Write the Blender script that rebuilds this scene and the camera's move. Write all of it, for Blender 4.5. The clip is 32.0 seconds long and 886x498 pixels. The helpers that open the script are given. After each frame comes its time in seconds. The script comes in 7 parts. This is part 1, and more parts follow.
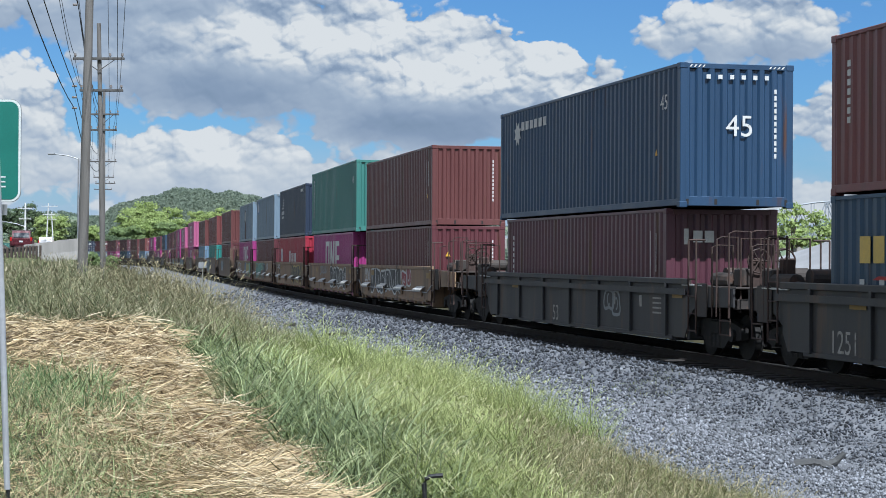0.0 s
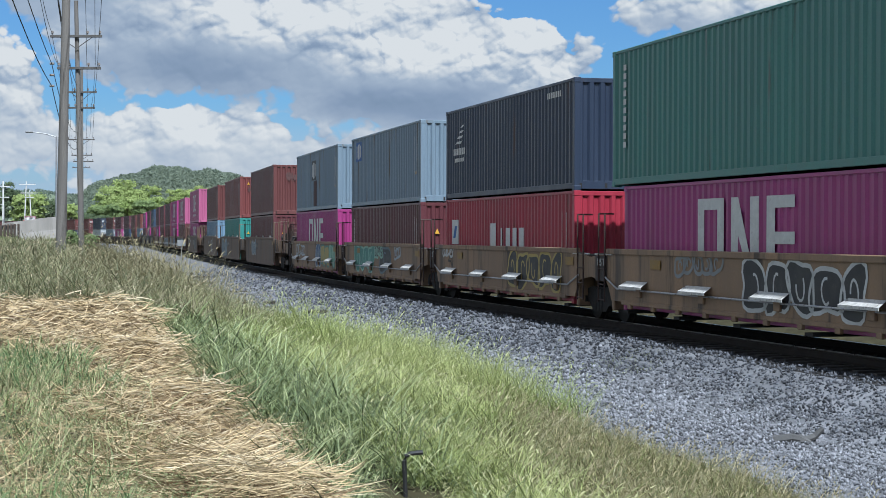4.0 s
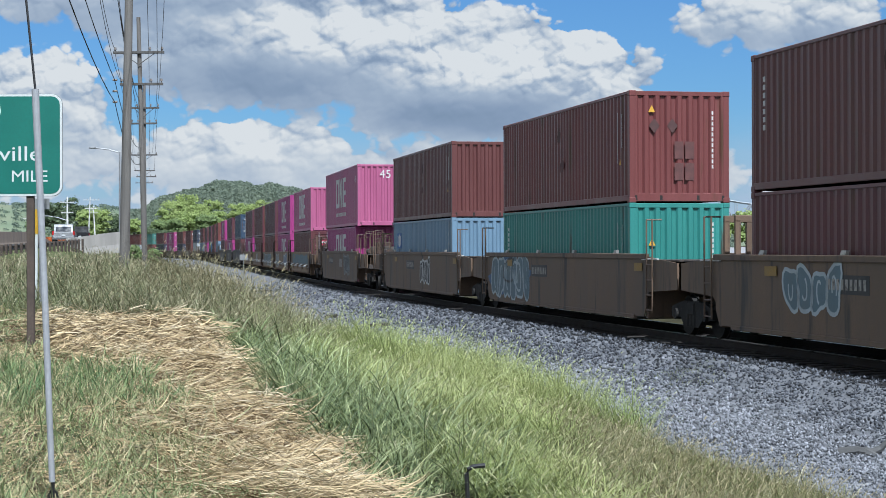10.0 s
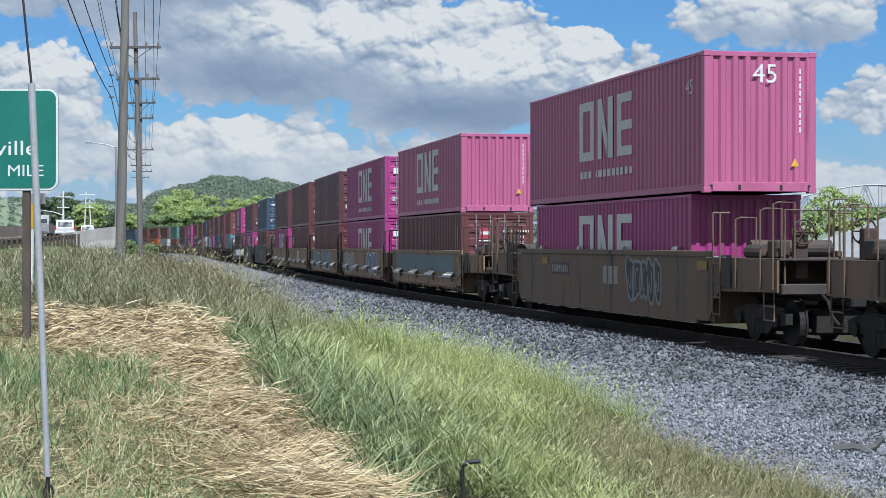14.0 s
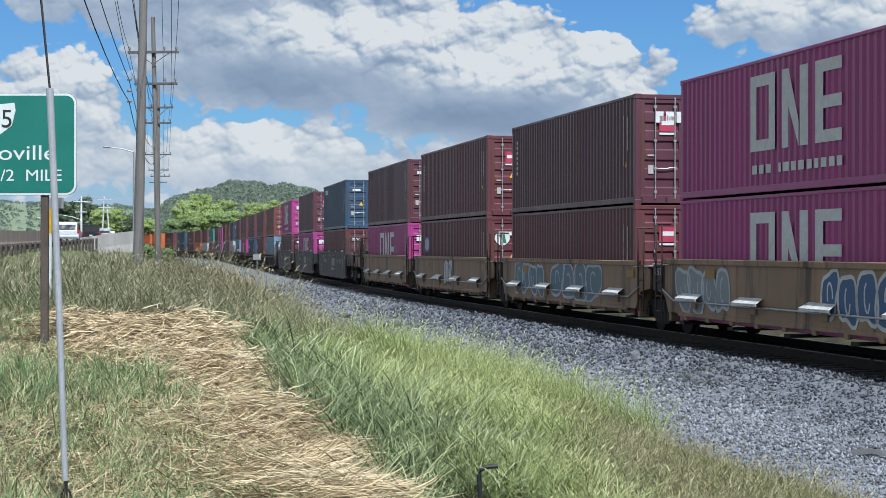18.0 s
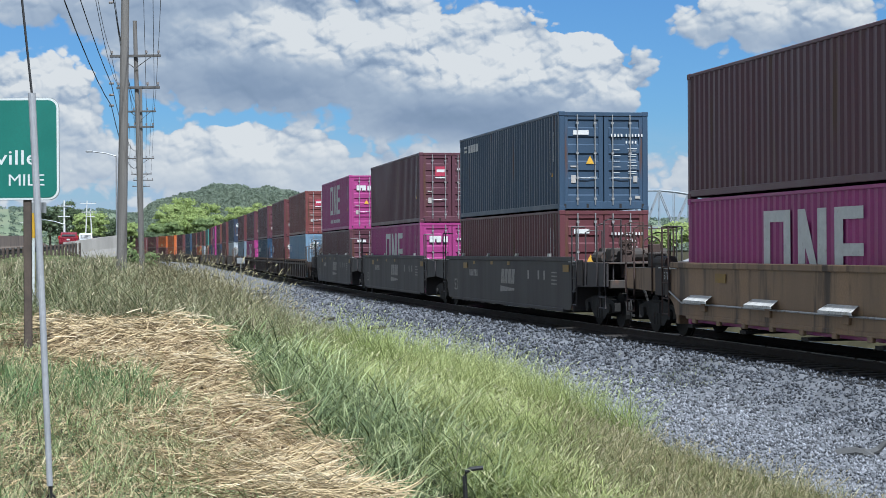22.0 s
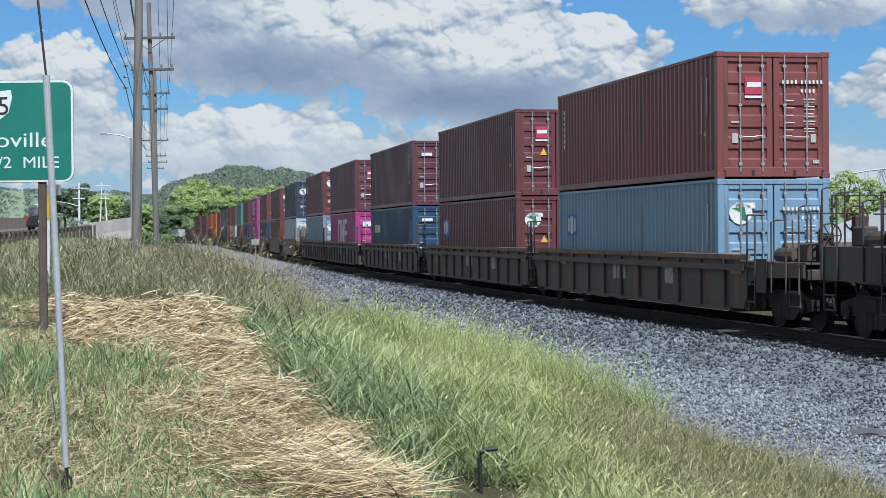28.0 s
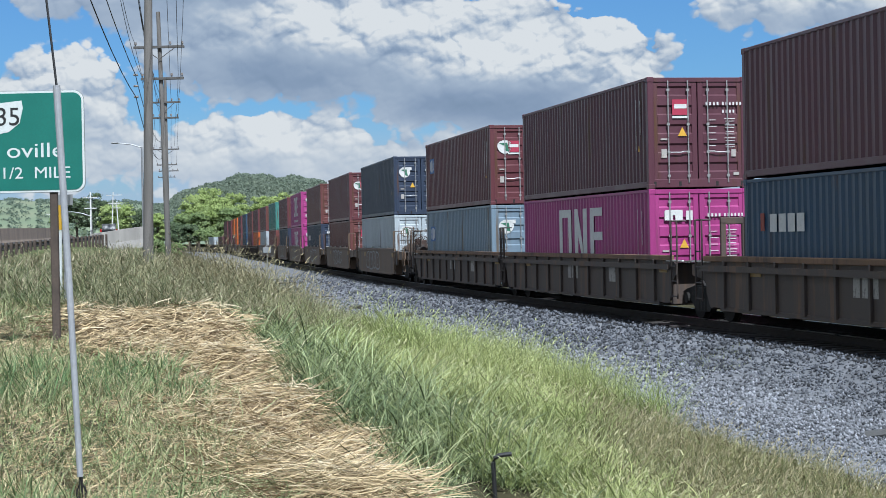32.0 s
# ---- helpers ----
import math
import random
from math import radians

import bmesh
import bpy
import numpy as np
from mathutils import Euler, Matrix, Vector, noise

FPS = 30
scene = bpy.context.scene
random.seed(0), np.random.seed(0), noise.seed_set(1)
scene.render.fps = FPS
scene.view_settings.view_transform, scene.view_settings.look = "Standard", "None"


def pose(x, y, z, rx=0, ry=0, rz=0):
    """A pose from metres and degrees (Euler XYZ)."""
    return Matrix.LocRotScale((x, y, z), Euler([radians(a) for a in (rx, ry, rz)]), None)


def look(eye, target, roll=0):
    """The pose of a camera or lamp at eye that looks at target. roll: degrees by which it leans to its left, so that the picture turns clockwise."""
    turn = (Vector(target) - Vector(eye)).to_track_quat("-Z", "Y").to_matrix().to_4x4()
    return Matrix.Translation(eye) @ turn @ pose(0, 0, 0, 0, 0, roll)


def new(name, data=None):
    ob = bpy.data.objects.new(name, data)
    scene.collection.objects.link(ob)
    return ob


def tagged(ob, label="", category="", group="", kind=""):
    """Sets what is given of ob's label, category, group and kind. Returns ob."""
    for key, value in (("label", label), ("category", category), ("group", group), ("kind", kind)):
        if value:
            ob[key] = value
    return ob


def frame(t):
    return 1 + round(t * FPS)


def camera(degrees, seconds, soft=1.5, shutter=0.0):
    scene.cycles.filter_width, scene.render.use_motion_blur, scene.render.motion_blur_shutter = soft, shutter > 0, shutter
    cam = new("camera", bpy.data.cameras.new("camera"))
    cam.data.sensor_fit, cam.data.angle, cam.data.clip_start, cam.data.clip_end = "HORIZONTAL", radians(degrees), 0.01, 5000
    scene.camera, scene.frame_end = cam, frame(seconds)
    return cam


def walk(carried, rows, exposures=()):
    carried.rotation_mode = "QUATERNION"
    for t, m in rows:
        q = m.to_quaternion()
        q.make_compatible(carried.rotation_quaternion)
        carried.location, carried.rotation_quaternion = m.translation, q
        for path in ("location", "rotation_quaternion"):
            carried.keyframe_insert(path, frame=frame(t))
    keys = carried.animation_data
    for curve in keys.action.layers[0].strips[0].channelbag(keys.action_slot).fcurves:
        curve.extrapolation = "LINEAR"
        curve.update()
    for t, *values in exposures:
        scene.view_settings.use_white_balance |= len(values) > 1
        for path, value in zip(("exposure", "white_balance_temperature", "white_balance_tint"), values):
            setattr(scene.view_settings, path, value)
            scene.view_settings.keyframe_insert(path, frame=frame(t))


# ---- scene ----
EYE = 1.88  # height of the lens above the rail tops
cam = camera(27.95, 32.0, 0.8, 0.0)
# seconds, yaw, pitch, roll of a camera held in one place
TURNS = [
    (0.0, -0.909, 0.278, -0.319),
    (0.5, -0.781, 0.199, -0.215),
    (1.0, -0.679, 0.205, -0.163),
    (1.5, -0.645, 0.229, -0.204),
    (2.0, -0.712, 0.144, -0.222),
    (2.5, -0.926, -0.074, -0.242),
    (3.0, -1.173, -0.324, -0.293),
    (3.5, -1.449, -0.499, -0.288),
    (5.5, -1.728, 0.012, 0.012),
    (6.0, -1.424, 0.137, 0.004),
    (6.5, -1.077, 0.191, -0.026),
    (7.0, -0.811, 0.214, -0.040),
    (7.5, -0.636, 0.245, -0.003),
    (8.0, -0.478, 0.240, 0.155),
    (8.5, -0.271, 0.214, 0.271),
    (9.0, 0.000, 0.148, 0.308),
    (9.5, 0.263, 0.056, 0.257),
    (10.0, 0.392, -0.034, 0.168),
    (10.5, 0.373, -0.100, 0.064),
    (11.0, 0.276, -0.183, -0.001),
    (11.5, 0.208, -0.253, -0.122),
    (12.0, 0.211, -0.298, -0.194),
    (12.5, 0.253, -0.318, -0.115),
    (13.0, 0.263, -0.288, -0.084),
    (13.5, 0.250, -0.230, 0.012),
    (14.0, 0.265, -0.171, -0.002),
    (14.5, 0.392, -0.144, -0.007),
    (15.0, 0.578, -0.112, -0.037),
    (15.5, 0.754, -0.053, -0.023),
    (17.5, 0.848, 0.070, 0.007),
    (18.0, 0.820, -0.019, -0.038),
    (18.5, 0.767, -0.111, -0.043),
    (19.0, 0.712, -0.180, -0.011),
    (19.5, 0.666, -0.228, 0.025),
    (20.0, 0.618, -0.239, 0.090),
    (20.5, 0.548, -0.219, 0.160),
    (21.0, 0.460, -0.157, 0.221),
    (21.5, 0.365, -0.056, 0.284),
    (22.0, 0.301, 0.046, 0.365),
    (22.5, 0.274, 0.132, 0.354),
    (23.0, 0.298, 0.159, 0.371),
    (23.5, 0.370, 0.165, 0.477),
    (24.0, 0.454, 0.138, 0.492),
    (24.5, 0.541, 0.106, 0.541),
    (26.5, 0.653, -0.230, 0.664),
    (27.0, 0.674, -0.357, 0.600),
    (27.5, 0.723, -0.472, 0.534),
    (28.0, 0.762, -0.555, 0.490),
    (28.5, 0.789, -0.571, 0.539),
    (29.0, 0.761, -0.514, 0.628),
    (29.5, 0.718, -0.381, 0.781),
    (30.0, 0.713, -0.195, 0.868),
    (30.5, 0.775, -0.055, 0.996),
    (31.0, 0.909, -0.049, 1.125),
    (31.5, 1.032, -0.175, 1.085),
    (32.0, 1.130, -0.364, 1.103),
]
walk(cam, [(t, pose(0, 0, EYE, 90 + pitch, roll, yaw)) for t, yaw, pitch, roll in TURNS])

# ---- light ----
scene.view_settings.exposure = 0.70
scene.view_settings.use_white_balance = True
scene.view_settings.white_balance_temperature = 5920
scene.view_settings.white_balance_tint = 7
SUN_AZ, SUN_EL = radians(164.0), radians(54.0)  # azimuth clockwise from +y
SUN_DIR = Vector((math.sin(SUN_AZ) * math.cos(SUN_EL), math.cos(SUN_AZ) * math.cos(SUN_EL), math.sin(SUN_EL)))
sun = new("sun", bpy.data.lights.new("sun", "SUN"))
sun.data.energy, sun.data.angle, sun.data.color = 4.7, radians(0.6), (0.955, 0.965, 0.975)
sun.matrix_world = look(SUN_DIR * 100, (0, 0, 0))


class Nodes:
    """Short-hand for building node trees."""

    def __init__(self, tree):
        self.t = tree
        tree.nodes.clear()

    def n(self, kind, **kw):
        node = self.t.nodes.new(kind)
        for k, v in kw.items():
            if k == "op":
                node.operation = v
            elif k == "data":
                node.data_type = v
        return node

    def put(self, sock, v):
        if isinstance(v, bpy.types.NodeSocket):
            self.t.links.new(v, sock)
        elif v is not None:
            sock.default_value = v

    def math(self, op, a, b=None, c=None, clamp=False):
        node = self.n("ShaderNodeMath", op=op)
        node.use_clamp = clamp
        for s, v in zip(node.inputs, (a, b, c)):
            self.put(s, v)
        return node.outputs[0]

    def vmath(self, op, a, b=None):
        node = self.n("ShaderNodeVectorMath", op=op)
        self.put(node.inputs[0], a)
        self.put(node.inputs[1], b)
        return node.outputs[0]

    def noise(self, vec, scale, detail=4.0, rough=0.55, distort=0.0, lac=2.0):
        node = self.n("ShaderNodeTexNoise")
        self.put(node.inputs["Vector"], vec)
        for k, v in (("Scale", scale), ("Detail", detail), ("Roughness", rough), ("Distortion", distort), ("Lacunarity", lac)):
            self.put(node.inputs[k], v)
        return node.outputs["Fac"]

    def ramp(self, fac, stops):
        node = self.n("ShaderNodeValToRGB")
        els = node.color_ramp.elements
        while len(els) < len(stops):
            els.new(0.5)
        for e, (p, c) in zip(els, stops):
            e.position, e.color = p, (*c, 1) if len(c) == 3 else c
        self.put(node.inputs["Fac"], fac)
        return node.outputs["Color"]

    def smooth(self, v, lo, hi, a=0.0, b=1.0):
        node = self.n("ShaderNodeMapRange")
        node.interpolation_type = "SMOOTHSTEP"
        for s, w in zip(node.inputs, (v, lo, hi, a, b)):
            self.put(s, w)
        return node.outputs[0]

    def mix(self, fac, a, b, blend="MIX"):
        node = self.n("ShaderNodeMix", data="RGBA")
        node.blend_type = blend
        self.put(node.inputs[0], fac)
        self.put(node.inputs[6], a if not isinstance(a, tuple) else (*a, 1) if len(a) == 3 else a)
        self.put(node.inputs[7], b if not isinstance(b, tuple) else (*b, 1) if len(b) == 3 else b)
        return node.outputs[2]

    def comb(self, x, y, z=0.0):
        node = self.n("ShaderNodeCombineXYZ")
        for s, v in zip(node.inputs, (x, y, z)):
            self.put(s, v)
        return node.outputs[0]

    def sep(self, v):
        node = self.n("ShaderNodeSeparateXYZ")
        self.put(node.inputs[0], v)
        return node.outputs


# sky with fair-weather cumulus; u, v are degrees of azimuth and of height above the horizon
world = bpy.data.worlds.new("sky")
scene.world = world
world.use_nodes = True
w = Nodes(world.node_tree)
ray = w.n("ShaderNodeTexCoord").outputs["Generated"]
rx, ry, rz = w.sep(ray)
az = w.math("MULTIPLY", w.math("ARCTAN2", rx, ry), 57.29578)
el = w.math("MULTIPLY", w.math("ARCSINE", rz), 57.29578)
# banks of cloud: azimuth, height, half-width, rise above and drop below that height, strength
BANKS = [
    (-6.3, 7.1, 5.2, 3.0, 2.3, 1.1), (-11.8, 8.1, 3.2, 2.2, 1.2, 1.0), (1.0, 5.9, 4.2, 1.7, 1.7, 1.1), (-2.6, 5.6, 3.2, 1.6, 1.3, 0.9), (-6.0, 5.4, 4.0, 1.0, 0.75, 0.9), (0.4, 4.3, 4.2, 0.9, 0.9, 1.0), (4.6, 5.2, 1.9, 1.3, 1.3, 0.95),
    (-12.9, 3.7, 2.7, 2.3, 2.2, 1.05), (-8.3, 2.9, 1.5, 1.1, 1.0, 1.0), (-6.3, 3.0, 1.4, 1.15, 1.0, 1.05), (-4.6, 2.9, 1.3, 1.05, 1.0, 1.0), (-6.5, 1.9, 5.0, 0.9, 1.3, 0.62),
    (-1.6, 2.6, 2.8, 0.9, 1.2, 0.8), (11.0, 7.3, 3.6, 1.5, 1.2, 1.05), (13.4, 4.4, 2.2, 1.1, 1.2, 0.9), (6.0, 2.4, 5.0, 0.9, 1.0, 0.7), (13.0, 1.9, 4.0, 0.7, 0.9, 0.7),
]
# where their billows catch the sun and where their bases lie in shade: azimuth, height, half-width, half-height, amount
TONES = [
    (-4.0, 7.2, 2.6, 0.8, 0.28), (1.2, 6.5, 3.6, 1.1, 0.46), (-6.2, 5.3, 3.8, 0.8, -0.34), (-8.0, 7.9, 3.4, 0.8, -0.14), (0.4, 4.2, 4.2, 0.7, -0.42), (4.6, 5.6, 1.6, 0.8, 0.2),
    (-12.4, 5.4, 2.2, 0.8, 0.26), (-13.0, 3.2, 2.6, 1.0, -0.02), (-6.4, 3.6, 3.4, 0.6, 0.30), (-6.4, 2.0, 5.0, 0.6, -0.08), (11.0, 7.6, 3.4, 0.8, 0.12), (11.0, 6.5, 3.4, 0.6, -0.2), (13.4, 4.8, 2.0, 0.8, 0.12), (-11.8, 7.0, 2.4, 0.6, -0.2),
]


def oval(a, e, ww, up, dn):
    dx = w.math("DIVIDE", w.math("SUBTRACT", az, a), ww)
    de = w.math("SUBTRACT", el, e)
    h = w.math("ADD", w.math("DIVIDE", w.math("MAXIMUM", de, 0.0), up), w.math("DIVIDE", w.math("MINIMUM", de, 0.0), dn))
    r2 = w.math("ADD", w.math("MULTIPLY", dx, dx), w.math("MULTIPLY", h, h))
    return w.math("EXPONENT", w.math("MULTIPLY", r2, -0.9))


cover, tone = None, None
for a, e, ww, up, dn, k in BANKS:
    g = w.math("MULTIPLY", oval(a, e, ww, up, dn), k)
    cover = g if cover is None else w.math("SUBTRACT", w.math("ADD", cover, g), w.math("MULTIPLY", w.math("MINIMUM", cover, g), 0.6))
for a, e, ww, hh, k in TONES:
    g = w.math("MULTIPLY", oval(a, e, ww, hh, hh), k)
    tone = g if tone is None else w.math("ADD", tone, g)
# unseen cloud all round, away from these banks, thickened to fill shaded sides
away = w.smooth(w.math("ABSOLUTE", az), 17.0, 26.0)
high = w.smooth(el, 10.5, 14.0)
rest = w.math("MULTIPLY", w.math("MAXIMUM", away, high), w.smooth(w.noise(ray, 3.0, 2.0), 0.34, 0.54, 0.0, 0.9))
cover = w.math("MAXIMUM", cover, rest)


def domes(v, scale):
    """Rounded heads of one size."""
    cells = w.n("ShaderNodeTexVoronoi")
    cells.feature = "SMOOTH_F1"
    w.put(cells.inputs["Vector"], v)
    cells.inputs["Scale"].default_value, cells.inputs["Smoothness"].default_value = scale, 0.25
    d = cells.outputs["Distance"]
    return w.math("SUBTRACT", 1.0, w.math("MULTIPLY", w.math("MULTIPLY", d, d), 1.6))


def puff(dx, dy, soft=False):
    v = w.comb(w.math("ADD", az, dx), w.math("MULTIPLY", w.math("ADD", el, dy), 1.3))
    bent = w.vmath("ADD", v, w.comb(w.math("MULTIPLY", w.noise(v, 0.8, 4.0), 1.1), w.math("MULTIPLY", w.noise(v, 0.95, 4.0), 0.9)))
    heads = w.math("ADD", w.math("MULTIPLY", domes(bent, 0.55), 0.46), w.math("MULTIPLY", domes(bent, 1.35), 0.27))
    if soft:
        return heads
    heads = w.math("ADD", heads, w.math("MULTIPLY", domes(bent, 3.2), 0.15))
    return w.math("ADD", heads, w.math("MULTIPLY", w.noise(v, 2.4, 5.0, 0.6), 0.14))


here = puff(0.0, 0.0)
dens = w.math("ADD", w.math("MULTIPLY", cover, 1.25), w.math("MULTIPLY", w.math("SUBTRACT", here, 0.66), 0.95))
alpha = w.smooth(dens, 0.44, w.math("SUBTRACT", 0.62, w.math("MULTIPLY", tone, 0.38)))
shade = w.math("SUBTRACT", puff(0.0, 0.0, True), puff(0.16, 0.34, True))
broad = w.math("MULTIPLY", w.math("SUBTRACT", w.noise(w.comb(az, w.math("MULTIPLY", el, 1.5)), 0.36, 3.0, 0.5, 0.3), 0.5), 1.0)
relief = w.math("ADD", w.math("MULTIPLY", shade, 0.62), w.math("MULTIPLY", w.math("SUBTRACT", here, 0.70), 0.45))
crease = w.math("MULTIPLY", w.math("SUBTRACT", here, puff(0.05, 0.11)), 1.1)
relief = w.math("ADD", relief, crease)
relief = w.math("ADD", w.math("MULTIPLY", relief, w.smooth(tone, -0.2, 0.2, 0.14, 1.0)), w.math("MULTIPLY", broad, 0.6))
relief = w.math("MULTIPLY", relief, w.smooth(el, 1.8, 5.0, 0.4, 1.0))
# cloud outside the view brightened as fill for the train's shaded side
unseen_fill = w.math("MULTIPLY", away, 0.2)
lit = w.math("ADD", relief, w.math("ADD", w.math("ADD", tone, unseen_fill), w.smooth(el, 1.5, 4.5, 0.74, 0.63)), clamp=True)
cloud = w.ramp(lit, [(0.0, (0.28, 0.38, 0.52)), (0.28, (0.39, 0.49, 0.65)), (0.52, (0.58, 0.67, 0.80)), (0.70, (0.85, 0.89, 0.94)), (0.88, (1.10, 1.09, 1.07))])
# thin pale cloud low over the hills
veil = w.math("MULTIPLY", w.smooth(el, 4.6, 1.2), w.smooth(w.noise(w.comb(az, w.math("MULTIPLY", el, 2.2)), 0.35, 6.0, 0.6), 0.30, 0.62, 0.35, 0.9))
sky = w.n("ShaderNodeTexSky")
sky.sky_type, sky.sun_disc = "NISHITA", False
sky.sun_elevation, sky.sun_rotation = SUN_EL, SUN_AZ
sky.air_density, sky.dust_density, sky.ozone_density = 1.0, 0.4, 3.0
clear = w.mix(1.0, sky.outputs[0], (0.48, 0.74, 1.04), "MULTIPLY")
bg_sky, bg_veil, bg_cloud = w.n("ShaderNodeBackground"), w.n("ShaderNodeBackground"), w.n("ShaderNodeBackground")
w.put(bg_sky.inputs[0], clear)
bg_sky.inputs[1].default_value = 0.057
w.put(bg_veil.inputs[0], (0.55, 0.66, 0.82, 1.0))
bg_veil.inputs[1].default_value = 0.48
w.put(bg_cloud.inputs[0], cloud)
bg_cloud.inputs[1].default_value = 0.415
thin, mixer, wout = w.n("ShaderNodeMixShader"), w.n("ShaderNodeMixShader"), w.n("ShaderNodeOutputWorld")
w.put(thin.inputs[0], veil)
w.put(thin.inputs[1], bg_sky.outputs[0])
w.put(thin.inputs[2], bg_veil.outputs[0])
w.put(mixer.inputs[0], w.math("MULTIPLY", alpha, w.smooth(el, -1.0, 0.5)))
w.put(mixer.inputs[1], thin.outputs[0])
w.put(mixer.inputs[2], bg_cloud.outputs[0])
w.put(wout.inputs[0], mixer.outputs[0])

# ---- materials ----
MATS = {}
BASE_SCALE = 0.72  # scales every surface() base colour down to balance the strong sun


def surface(name, color, rough=0.7, metal=0.0, vary=0.25, scale=6.0, grain=60.0, bump=0.15, dirt=None, dirt_amt=0.0, streak=False, perobj=0.0, perisland=0.0, spec=0.5):
    """A procedural surface: base colour, variation at two scales, dirt or rust and fine relief."""
    if name in MATS:
        return MATS[name]
    color = tuple(c * BASE_SCALE for c in color)
    dirt = tuple(c * BASE_SCALE for c in dirt) if dirt else None
    m = bpy.data.materials.new(name)
    m.use_nodes = True
    n = Nodes(m.node_tree)
    co = n.n("ShaderNodeTexCoord").outputs["Object"]
    vec = co
    if streak:
        mp = n.n("ShaderNodeMapping")
        n.put(mp.inputs["Vector"], co)
        mp.inputs["Scale"].default_value = (1.0, 1.0, 0.12)
        vec = mp.outputs[0]
    big, fine = n.noise(vec, scale, 5.0, 0.6), n.noise(co, grain, 3.0)
    lo = tuple(c * (1 - vary) for c in color)
    hi = tuple(min(1, c * (1 + vary)) for c in color)
    col = n.mix(n.smooth(big, 0.3, 0.7), lo, hi)
    col = n.mix(n.math("MULTIPLY", n.smooth(fine, 0.35, 0.65), 0.35), col, tuple(c * 0.75 for c in color))
    if dirt:
        d = n.noise(vec, scale * 1.7, 8.0, 0.68)
        col = n.mix(n.smooth(d, 0.62 - dirt_amt * 0.3, 0.78 - dirt_amt * 0.3), col, dirt)
    if perobj:
        r = n.n("ShaderNodeObjectInfo").outputs["Random"]
        col = n.mix(1.0, col, n.ramp(r, [(0, (1 - perobj,) * 3), (1, (1 + perobj,) * 3)]), "MULTIPLY")
    if perisland:
        r = n.n("ShaderNodeNewGeometry").outputs["Random Per Island"]
        col = n.mix(1.0, col, n.ramp(r, [(0, (1 - perisland,) * 3), (1, (1 + perisland,) * 3)]), "MULTIPLY")
    b = n.n("ShaderNodeBsdfPrincipled")
    n.put(b.inputs["Base Color"], col)
    n.put(b.inputs["Roughness"], n.smooth(big, 0.2, 0.8, max(0.05, rough - 0.1), min(1, rough + 0.1)))
    b.inputs["Metallic"].default_value = metal
    b.inputs["Specular IOR Level"].default_value = spec
    if bump:
        bp = n.n("ShaderNodeBump")
        bp.inputs["Strength"].default_value, bp.inputs["Distance"].default_value = bump, 0.01
        n.put(bp.inputs["Height"], fine)
        n.put(b.inputs["Normal"], bp.outputs[0])
    o = n.n("ShaderNodeOutputMaterial")
    n.put(o.inputs[0], b.outputs[0])
    MATS[name] = m
    return m


RUST = (0.10, 0.045, 0.025)


def paint(name, color, dirt=RUST, amt=0.25, rough=0.42):
    return surface(name, tuple(c * 1.1 for c in color), rough, 0.0, 0.16, 0.9, 30.0, 0.06, dirt, amt, streak=True, spec=0.5)


def leafy(name, color, vary=0.35, dry=None, scale=0.6, trans=0.25):
    """Grass and leaves: colour changes from blade to blade and in broad patches, some light passes through."""
    if name in MATS:
        return MATS[name]
    m = bpy.data.materials.new(name)
    m.use_nodes = True
    n = Nodes(m.node_tree)
    r = n.n("ShaderNodeNewGeometry").outputs["Random Per Island"]
    co = n.n("ShaderNodeTexCoord").outputs["Object"]
    big = n.noise(co, scale, 4.0)
    dry = dry or tuple(c * 1.5 for c in color)
    col = n.mix(n.smooth(r, 0.0, 1.0), tuple(c * (1 - vary) for c in color), tuple(c * (1 + vary) for c in color))
    col = n.mix(n.math("MULTIPLY", n.smooth(n.math("ADD", big, n.math("MULTIPLY", r, 0.35)), 0.55, 0.95), 0.8), col, dry)
    d, tr, mx, o = n.n("ShaderNodeBsdfPrincipled"), n.n("ShaderNodeBsdfTranslucent"), n.n("ShaderNodeMixShader"), n.n("ShaderNodeOutputMaterial")
    n.put(d.inputs["Base Color"], col)
    d.inputs["Roughness"].default_value = 0.6
    d.inputs["Specular IOR Level"].default_value = 0.3
    n.put(tr.inputs[0], col)
    mx.inputs[0].default_value = trans
    n.put(mx.inputs[1], d.outputs[0])
    n.put(mx.inputs[2], tr.outputs[0])
    n.put(o.inputs[0], mx.outputs[0])
    MATS[name] = m
    return m


